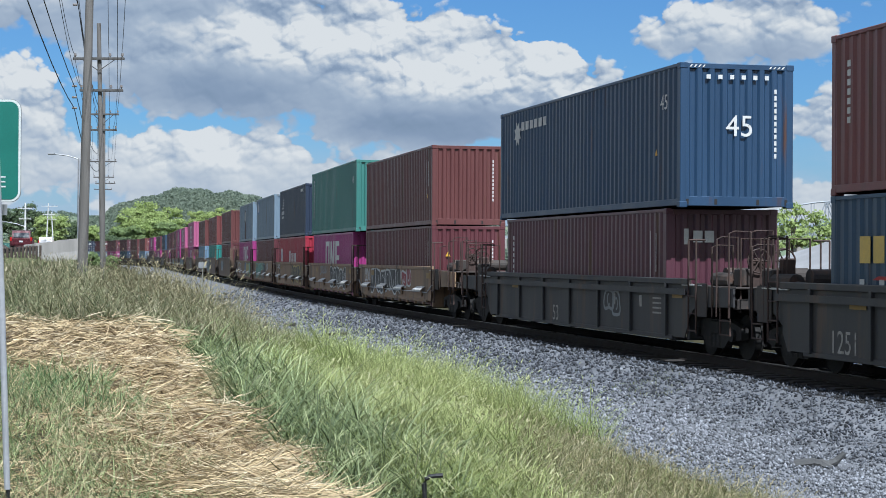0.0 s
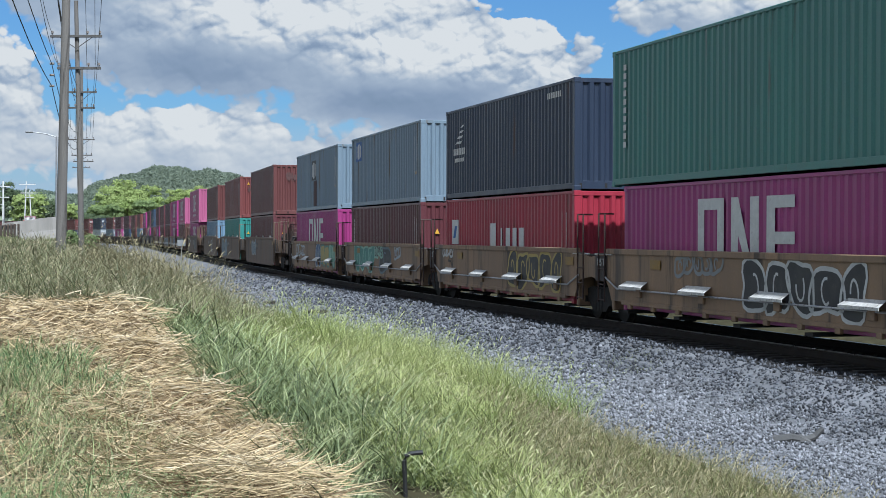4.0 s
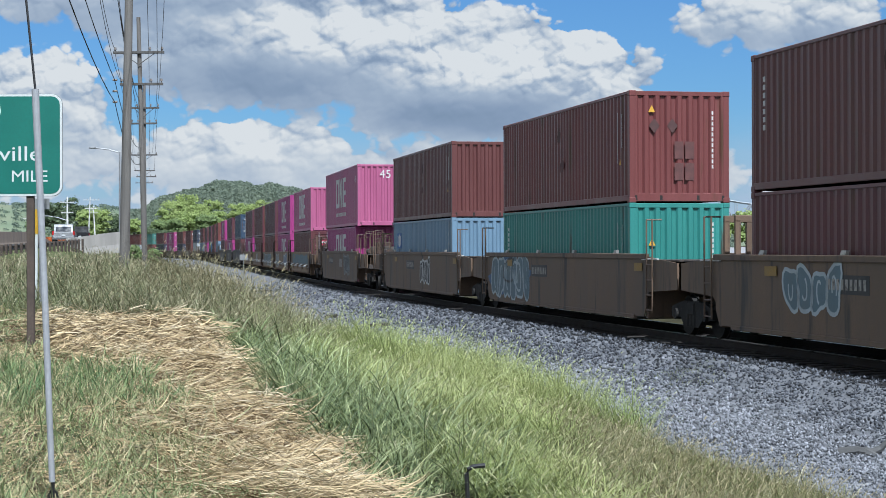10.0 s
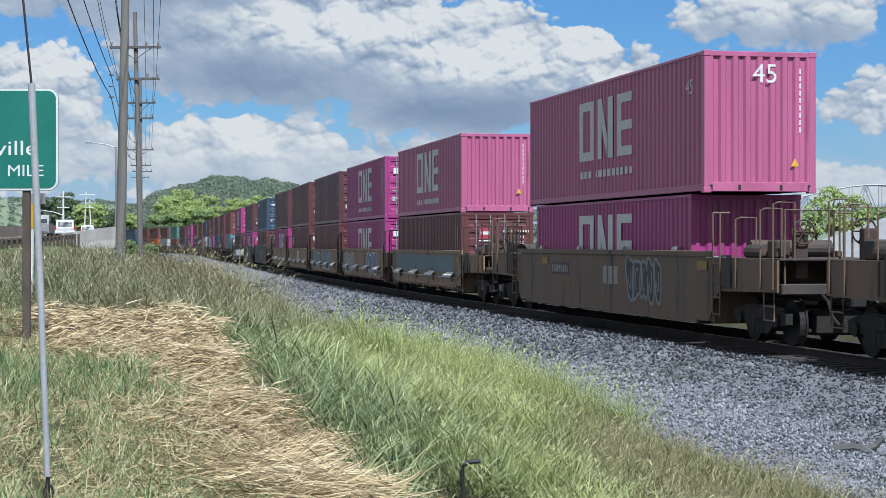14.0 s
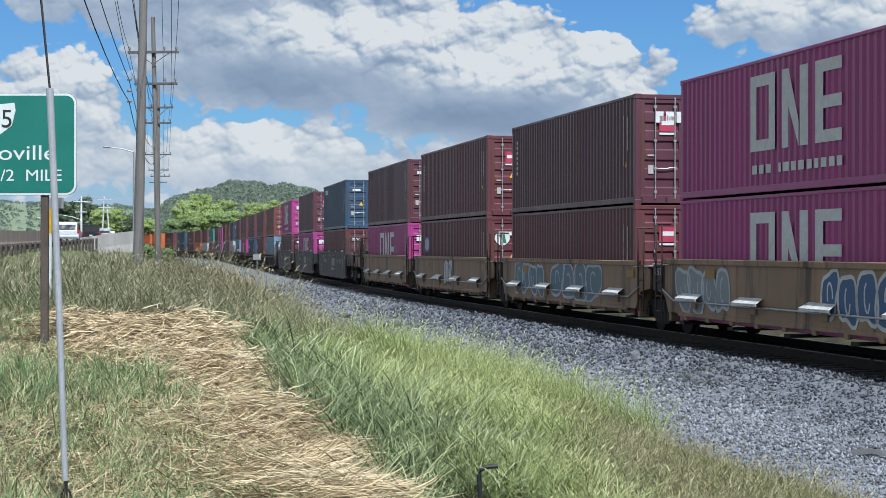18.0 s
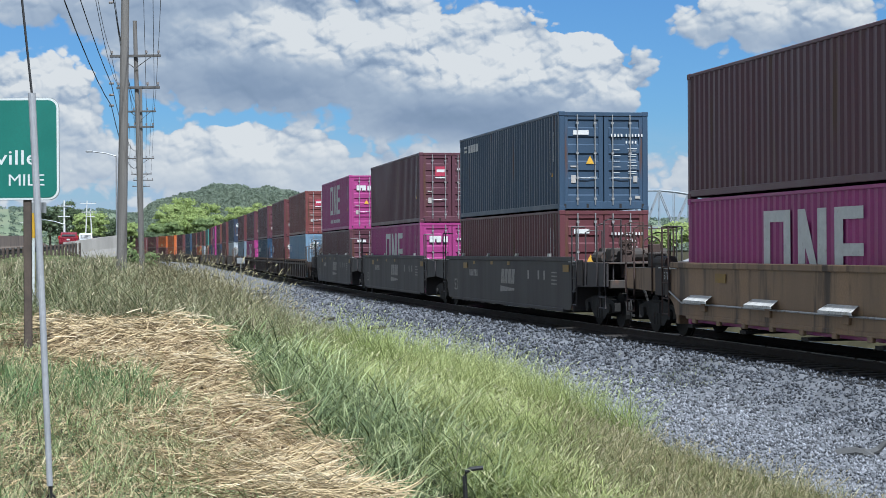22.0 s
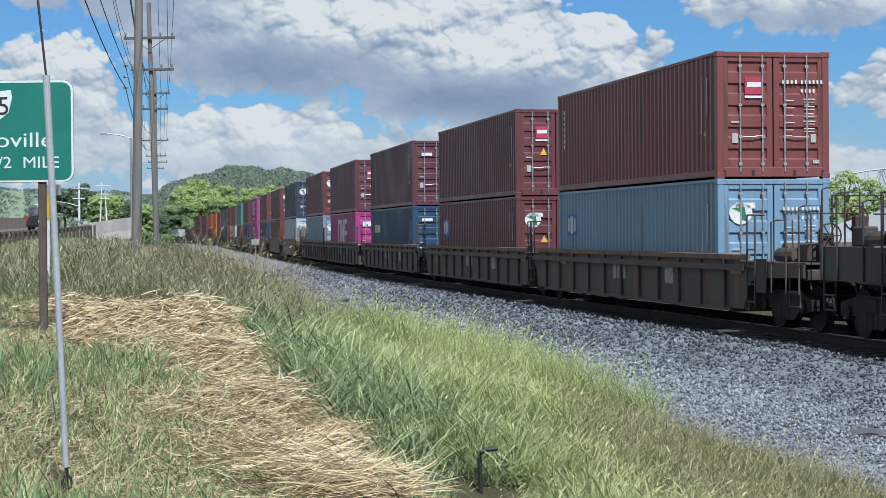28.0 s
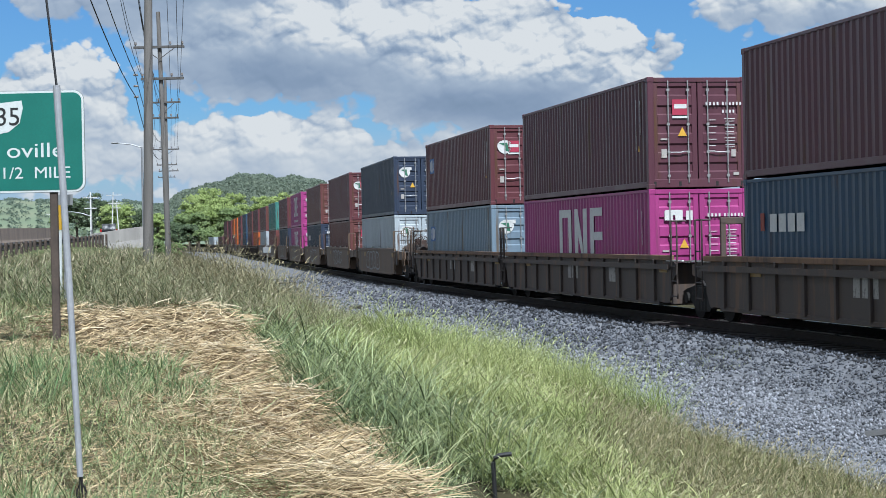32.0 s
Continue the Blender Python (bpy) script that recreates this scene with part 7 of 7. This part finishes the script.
def leaf_badge(c):
    end_mark(c, Shape().poly_y([(0.25 * math.cos(a) * (1.0 + 0.15 * math.sin(a)), 0.22 * math.sin(a)) for a in [k * 0.45 for k in range(14)]], -0.003, 0), white_ink, -0.72, c["tall"] - 0.72, 0.0, "badge", "white rounded badge")
    end_mark(c, Shape().poly_y([(-0.2, 0.12), (0.08, 0.14), (0.14, -0.16), (0.02, -0.12), (0.02, 0.02)], -0.006, -0.003), leaf_ink, -0.72, c["tall"] - 0.72, 0.0, "badge")


def square_badge(c, x, z, back, size=0.62):
    near_mark(c, Shape().box(-size * 0.8, size * 0.8, -0.003, 0, -size / 2, size / 2), back, x, z, "badge")
    near_mark(c, bar(size * 0.42, size * 0.8), white_ink, x, z, "badge").location.y -= 0.004
    near_mark(c, bar(size * 0.22, size * 0.62), white_ink, x - size * 0.5, z, "badge").location.y -= 0.004
    near_mark(c, bar(size * 0.22, size * 0.62), white_ink, x + size * 0.5, z, "badge").location.y -= 0.004


# names of carriers become plain blocks, letter-shaped on magenta sides; sizes painted as numbers stay
b = UPPER[1]
part("lettering", lettering("45", 0.42), None, b, "white number", pose(b["half"] + 0.002, 0.05, 1.62, 0, 0, 90)).data.materials.append(white_ink)
part("lettering", lettering("45", 0.30), None, b, "white number", pose(b["half"] - 0.95, -CW / 2 + 0.0125, 2.15)).data.materials.append(white_ink)
end_bars(b, white_ink, -0.62, 2.62, 6, 0.09, 0.085, 0.16, False, 0.012)
end_bars(b, white_ink, 0.82, 2.35, 11, 0.05, 0.09, 0.04, True, 0.006)
for y0 in (-0.85, 0.85):
    for k in range(4):
        end_mark(b, slanted(0.035, 0.05, 0.02), white_ink, y0 + (k - 1.5) * 0.09, 2.83, 0.004)
near_mark(b, Shape().poly_y([((0.34 if k % 2 else 0.2) * math.cos(k * math.pi / 8), (0.34 if k % 2 else 0.2) * math.sin(k * math.pi / 8)) for k in range(16)], -0.003, 0), white_ink, -b["half"] + 1.7, 2.25, "badge", "white burst emblem")
near_bars(b, white_ink, -b["half"] + 2.2, 2.42, 6, 0.28, 0.22, 0.12)
near_mark(b, triangle(0.14), yellow_ink, b["half"] - 1.4, 1.1)
b = LOWER[1]
for k, (w_, h_) in enumerate(((0.10, 0.32), (0.2, 0.24), (0.2, 0.24))):
    end_mark(b, bar(w_, h_), white_ink, -0.78 + k * 0.25, 2.02, 0.006)
side_plates(b)
b = LOWER[0]
near_bars(b, gold_ink, -b["half"] + 1.2, 1.72, 5, 0.36, 0.42, 0.1)
near_bars(b, white_ink, -b["half"] + 1.1, 1.2, 2, 0.16, 0.12, 0.5)
near_mark(b, slanted(0.5, 0.06, 0.1), surface("label_red", (0.5, 0.02, 0.02), 0.6), -b["half"] + 1.8, 1.28)
plain_end_marks(UPPER[0]); side_plates(UPPER[0])
for k in (2, 5, 6, 7, 8, 9):
    plain_end_marks(UPPER[k], k == 8, True)
    side_plates(UPPER[k], k in (7,))
for k in (2, 4, 5, 7, 8, 9):
    plain_end_marks(LOWER[k], k in (2, 5, 7, 8), False)
    side_plates(LOWER[k], k in (5, 8))
b = UPPER[3]
near_bars(b, white_ink, -b["half"] + 0.75, 2.5, 10, 0.16, 0.12, 0.06, True)
part("lettering", lettering("45", 0.26), None, b, "white number", pose(b["half"] - 0.9, -CW / 2 + 0.0125, 2.1)).data.materials.append(white_ink)
part("lettering", lettering("45", 0.34), None, b, "white number", pose(b["half"] + 0.002, 0.25, 2.3, 0, 0, 90)).data.materials.append(white_ink)
plain_end_marks(b, False)
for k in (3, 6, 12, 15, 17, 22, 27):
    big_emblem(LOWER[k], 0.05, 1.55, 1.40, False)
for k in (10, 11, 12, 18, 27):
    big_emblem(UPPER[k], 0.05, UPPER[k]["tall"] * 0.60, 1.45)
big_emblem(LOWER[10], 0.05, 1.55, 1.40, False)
b = UPPER[4]
for j in range(4):
    near_mark(b, slanted(0.62 - 0.13 * j, 0.07, 0.10), white_ink, -b["half"] + 1.5 + 0.13 * j, 1.62 + 0.15 * j, "badge", "white wing-shaped stripe")
near_bars(b, white_ink, -b["half"] + 0.95, 1.36, 7, 0.13, 0.19, 0.06)
near_bars(b, white_ink, -b["half"] + 1.1, 1.12, 8, 0.08, 0.11, 0.05)
near_bars(b, white_ink, b["half"] - 2.1, 2.3, 8, 0.09, 0.14, 0.05)
b = LOWER[4]
near_mark(b, bar(0.75, 0.7), white_ink, -b["half"] + 1.1, 1.65)
near_mark(b, slanted(0.25, 0.35, 0.1), blue_ink, -b["half"] + 1.1, 1.65).location.y -= 0.004
for k, w_ in enumerate((0.55, 0.14, 0.4, 0.36, 0.4)):
    near_mark(b, bar(w_, 0.75 if k == 0 else 0.5), white_ink, -0.9 + k * 0.62 + (0.2 if k else 0), 1.5)
square_badge(UPPER[5], -UPPER[5]["half"] + 1.45, 2.05, blue_ink, 0.70)
square_badge(UPPER[6], -0.6, 1.75, dark_ink, 0.85)
near_mark(UPPER[6], Shape().box(-0.45, 0.45, -0.003, 0, -0.55, 0.55), patch_ink, -0.2, 0.75, "repair_patch", "dark brown repair patch")
square_badge(LOWER[9], -LOWER[9]["half"] + 1.4, 1.85, blue_ink, 0.6)
for y0, z0, w_, h_ in ((-0.5, 2.0, 0.10, 0.5), (-0.38, 1.98, 0.14, 0.55), (-0.24, 1.96, 0.12, 0.46), (-0.1, 1.95, 0.12, 0.38)):
    end_mark(UPPER[7], blotch(w_ * 1.3, h_, int(w_ * 1000 + h_ * 100)), patch_ink, y0, z0, 0.006, "repair_patch", "dark scraped patch")
for y0 in (-0.62, -0.18):  # diamonds where placards were
    end_mark(UPPER[8], Shape().poly_y([(-0.13, 0), (0, -0.17), (0.13, 0), (0, 0.17)], -0.002, 0), patch_ink, y0, 1.78, 0.006, "placard_mark", "dark diamond left by a placard")
for y0 in (-0.02, 0.24):
    for z0 in (0.72, 1.22):
        end_mark(UPPER[8], bar(0.22, 0.40), stain_ink, y0, z0, 0.006, "placard_mark")
for k in (7, 8, 9):
    near_mark(UPPER[k], blotch(0.3, 0.5, 70 + k), patch_ink, -3.2 + k * 0.4, 1.9, "repair_patch")
    near_mark(UPPER[k], blotch(0.5, 0.34, 80 + k), stain_ink, 0.3, 1.1, "repair_patch")
b = UPPER[10]
part("lettering", lettering("45", 0.38), None, b, "white number", pose(b["half"] + 0.002, 0.1, 2.42, 0, 0, 90)).data.materials.append(white_ink)
part("lettering", lettering("45", 0.30), None, b, "white number", pose(b["half"] - 0.9, -CW / 2 + 0.0125, 2.2)).data.materials.append(white_ink)
end_bars(b, white_ink, 0.86, 2.5, 9, 0.03, 0.11, 0.04, True)
end_mark(b, triangle(0.18), yellow_ink, 0.75, 0.55)
end_mark(UPPER[11], triangle(0.18), yellow_ink, 0.72, 0.62)
end_bars(UPPER[11], white_ink, 0.86, 2.2, 9, 0.03, 0.11, 0.04, True)
for k in range(11, len(WELLS)):
    for dct in (UPPER, LOWER):
        if k in dct and not (k == 11 and dct is UPPER) and k < 31:
            c = dct[k]
            magenta = WELLS[k][1 if dct is UPPER else 4] in ("pink", "rose")
            sq = ((k % 3 != 0) if dct is UPPER else (k % 2 == 1)) and WELLS[k][1 if dct is UPPER else 4] in ("maroon", "oxide", "plum", "brown")
            door_papers(c, sq and not magenta, k % 2 == 0)
            side_plates(c, k in (13, 14, 19) and dct is UPPER)
            if magenta:
                for j, w_ in enumerate((0.2, 0.18, 0.16)):
                    end_mark(c, bar(w_, 0.22), white_ink, -0.75 + j * 0.25, c["tall"] - 0.62, 0.004)
for dct, ks in ((UPPER, (23, 24, 25)), (LOWER, (14, 19, 20, 23, 24))):
    for k in ks:
        leaf_badge(dct[k])
for dct, ks in ((LOWER, (14, 19, 20, 23)), (UPPER, (23,))):
    for k in ks:
        square_badge(dct[k], -dct[k]["half"] + 1.3, dct[k]["tall"] * 0.66, blue_ink, 0.56)
end_bars(UPPER[13], white_ink, -0.62, 2.05, 3, 0.2, 0.26, 0.06)
near_bars(UPPER[16], white_ink, -UPPER[16]["half"] + 0.85, 2.28, 1, 0.45, 0.07, 0.1)
near_bars(UPPER[16], white_ink, -UPPER[16]["half"] + 0.85, 2.15, 1, 0.4, 0.07, 0.1)
near_bars(UPPER[16], white_ink, -UPPER[16]["half"] + 1.4, 2.2, 4, 0.3, 0.24, 0.06)
for k in (21, 26):
    near_bars(LOWER[k], white_ink, -LOWER[k]["half"] + 1.5, 1.72, 4, 0.34, 0.34, 0.1)
    near_mark(LOWER[k], bar(0.2, 0.34), surface("label_brick", (0.3, 0.05, 0.03), 0.6), -LOWER[k]["half"] + 0.95, 1.74)

# ---- lettering and scrawl on the cars ----
dull_ink = surface("faded_stencil", (0.38, 0.36, 0.33), 0.7, 0, 0.2, 5, 40, 0.0, (0.12, 0.1, 0.09), 0.4)
SPRAY = {k: surface("spray_" + k, v, 0.55, 0, 0.15, 2, 40, 0.0, (0.1, 0.09, 0.08), 0.15) for k, v in
         dict(white=(0.62, 0.63, 0.62), teal=(0.06, 0.26, 0.22), mint=(0.30, 0.55, 0.42), blue=(0.03, 0.10, 0.24), ice=(0.45, 0.52, 0.56), black=(0.02, 0.02, 0.024), slate=(0.11, 0.18, 0.22), grey=(0.25, 0.27, 0.28), yellow=(0.5, 0.38, 0.1), red=(0.3, 0.03, 0.04)).items()}


def car_mark(car, shape, mat, x, z, lift=0.0, name="stencil"):
    return part(name, shape, mat, car, "", pose(x, -1.3445 - lift, z))


def stroke(pts, width):
    """A flat painted line through points (x, z)."""
    s = Shape()
    p = [Vector((a, 0, b)) for a, b in pts]
    l, r = [], []
    for k, q in enumerate(p):
        d = (p[min(k + 1, len(p) - 1)] - p[max(k - 1, 0)]).normalized()
        o = Vector((-d.z, 0, d.x)) * width / 2
        l.append(tuple(q + o))
        r.append(tuple(q - o))
    return s.quad_strip(l, r)


def scrawl(car, x0, x1, z0, z1, fill, line, seed, n=5):
    """Sprayed loops and blobs, nothing that can be read."""
    rr = random.Random(seed)
    z0 = max(z0, car["low"] + 0.08)
    w = (x1 - x0) / n
    for k in range(n):
        cx, cz = x0 + (k + 0.5) * w, (z0 + z1) / 2 + rr.uniform(-0.05, 0.05)
        hx_, hz = w * rr.uniform(0.42, 0.6), (z1 - z0) / 2 * rr.uniform(0.82, 1.0)
        ph = rr.uniform(0, 6)
        out = []
        for j in range(22):
            a = 2 * math.pi * j / 22
            e = 1 + 0.16 * math.sin(2 * a + ph) + 0.1 * math.sin(3 * a + ph * 2)
            sq = (abs(math.cos(a)) ** 4 + abs(math.sin(a)) ** 4) ** -0.25
            out.append((cx + hx_ * e * math.cos(a) * sq, min(z1 + 0.05, max(z0 - 0.1, cz + hz * e * math.sin(a) * sq))))
        if fill:
            car_mark(car, Shape().poly_y(out, -0.002, 0), SPRAY[fill], 0, 0, 0.002 + 0.0006 * k, "sprayed_blob")
        inner = [(cx + hx_ * 0.4 * math.cos(ph + j * 0.5) * (1 - j * 0.05), cz + hz * 0.55 * math.sin(ph + j * 0.5)) for j in range(9)]
        lines = stroke(out + [out[0]], 0.075)
        more = stroke(inner, 0.05)
        lines.f += [tuple(i + len(lines.v) for i in f) for f in more.f]
        lines.v += more.v
        car_mark(car, lines, SPRAY[line], 0, 0, 0.007, "sprayed_line")


def stencils(car, top, number="", big=None, blocks=0, mat=None):
    """Small stencilled data and blocks along a car's side."""
    mat = mat or dull_ink
    for x in (4.9, 4.3, 3.2):
        car_mark(car, bar(0.16, 0.24), mat, x, top - 0.5)
    for k in range(4):
        car_mark(car, bar(0.5, 0.035), mat, 5.9, top - 0.42 - 0.1 * k)
    for k in range(blocks):
        car_mark(car, bar(0.2, 0.22), mat, 0.6 + k * 0.27, top - 0.55)
    if number:
        car_mark(car, lettering(number, 0.36), None, big if big is not None else -5.2, top - 0.95, 0.001).data.materials.append(mat)


stencils(CARS[0], 1.50, "1251", -5.3, 0)
stencils(CARS[1], 1.50, "53", -1.2, 0)
scrawl(CARS[0], -3.6, -1.2, 0.75, 1.35, None, "grey", 5, 4)
scrawl(CARS[1], 2.6, 3.6, 0.7, 1.2, None, "grey", 6, 2)
scrawl(CARS[2], -4.3, 1.6, 0.35, 1.55, "black", "white", 7, 6)
scrawl(CARS[2], 1.8, 3.4, 0.9, 1.5, "red", "white", 57, 2)
scrawl(CARS[2], -5.6, -4.6, 1.0, 1.5, None, "white", 58, 3)
scrawl(CARS[3], 0.4, 5.0, 0.40, 1.5, "black", "white", 8, 5)
scrawl(CARS[3], -2.8, -0.6, 1.15, 1.5, None, "grey", 59, 5)
scrawl(CARS[4], 1.0, 5.6, 0.45, 1.5, "black", "yellow", 9, 5)
car_mark(CARS[4], lettering("40", 0.42), None, -5.0, 1.15, 0.001).data.materials.append(black_ink)
scrawl(CARS[4], -5.9, -4.7, 1.25, 1.55, None, "white", 10, 3)
scrawl(CARS[5], -4.7, -1.0, 0.5, 1.55, "teal", "mint", 11, 4)
scrawl(CARS[5], -0.9, 0.6, 1.1, 1.5, "black", "mint", 60, 4)
scrawl(CARS[5], 0.2, 1.8, 0.4, 1.5, "black", "slate", 12, 1)
scrawl(CARS[5], 2.6, 3.6, 1.1, 1.5, None, "ice", 13, 3)
scrawl(CARS[6], 0.9, 2.4, 0.4, 1.5, "blue", "ice", 14, 2)
scrawl(CARS[6], 2.4, 4.6, 0.4, 1.5, "yellow", "teal", 61, 2)
scrawl(CARS[6], 4.6, 6.1, 0.4, 1.5, "mint", "teal", 62, 2)
scrawl(CARS[6], -5.2, -2.4, 0.9, 1.4, None, "ice", 15, 4)
for k in (7, 8, 9, 10):
    car_mark(CARS[k], bar(1.7, 0.32), SPRAY["black"], -1.6 if k != 10 else -3.4, 1.25, 0.0, "number_panel")
    car_mark(CARS[k], shared(("row", 9, 0.1, 0.18, 0.07, False), lambda: row_of(9, 0.1, 0.18, 0.07, False), dull_ink), dull_ink, (-1.6 if k != 10 else -3.4) - 0.68, 1.25, 0.005)
scrawl(CARS[7], -4.2, -1.8, 0.75, 1.55, "slate", "ice", 16, 4)
car_mark(CARS[8], blotch(5.2, 1.35, 63), SPRAY["blue"], -4.8, 1.02, 0.0, "sprayed_blob")
scrawl(CARS[8], -7.0, -2.6, 0.42, 1.62, "slate", "ice", 17, 6)
scrawl(CARS[8], -5.6, -4.4, 0.9, 1.55, "yellow", "black", 64, 1)
scrawl(CARS[8], -4.4, -3.6, 0.7, 1.5, "red", "ice", 65, 1)
scrawl(CARS[9], 0.6, 2.5, 0.6, 1.5, "black", "white", 18, 4)
for j in range(3):
    car_mark(CARS[10], bar(0.3, 0.42), dull_ink, 0.5 + j * 0.42, 1.15, 0.001)
scrawl(CARS[10], 2.2, 4.6, 0.6, 1.6, "black", "grey", 19, 5)
scrawl(CARS[11], -5.6, 5.4, 0.95, 1.5, "slate", "slate", 20, 8)
scrawl(CARS[12], -5.9, -2.8, 0.45, 1.5, "grey", "ice", 21, 4)
scrawl(CARS[12], 1.6, 4.6, 0.35, 1.5, "blue", "white", 22, 4)
scrawl(CARS[13], -5.1, -1.8, 0.4, 1.5, "slate", "ice", 23, 4)
scrawl(CARS[13], -1.0, 3.6, 0.4, 1.5, "slate", "ice", 24, 4)
scrawl(CARS[14], -0.6, 0.8, 0.45, 1.55, "white", "black", 25, 2)
for k in (16, 17, 18):
    for j in range(4):
        car_mark(CARS[k], slanted(0.34, 0.42, 0.05), dull_ink, 0.2 + j * 0.42, 1.12, 0.001)
    car_mark(CARS[k], Shape().poly_y([(-0.9, -0.09), (-0.9, 0.09), (0.8, 0.03), (0.8, -0.03)], -0.003, 0), dull_ink, 0.8, 0.75, 0.001, "stencil")
    stencils(CARS[k], 1.7, "53", -6.3, 0)
    car_mark(CARS[k], shared(("row", 6, 0.14, 0.2, 0.06, False), lambda: row_of(6, 0.14, 0.2, 0.06, False), dull_ink), dull_ink, -4.2, 1.18)
    for x in (-3.6, -1.2, 0.9):
        car_mark(CARS[k], bar(0.3, 0.1), amber, x, 1.5)
for k in (19, 20, 21, 22, 23):
    car_mark(CARS[k], Shape().poly_y([(0.28 * a, 0.2 * b_) for a, b_ in ((-1, -1), (1, -1), (1, 1), (-1, 1))], -0.003, 0), dull_ink, 3.4, 0.92, 0.001)
    for j in range(3):
        car_mark(CARS[k], bar(0.26, 0.36), dull_ink, -0.6 + j * 0.36, 0.92, 0.001)
for k in range(24, 31):
    scrawl(CARS[k], -3.5 + (k % 3), 1.5 + (k % 3), 0.5, 1.25, None, "grey", 40 + k, 4)


def motions():
    for ob, rows in RIDERS:
        walk(ob, rows)


motions()
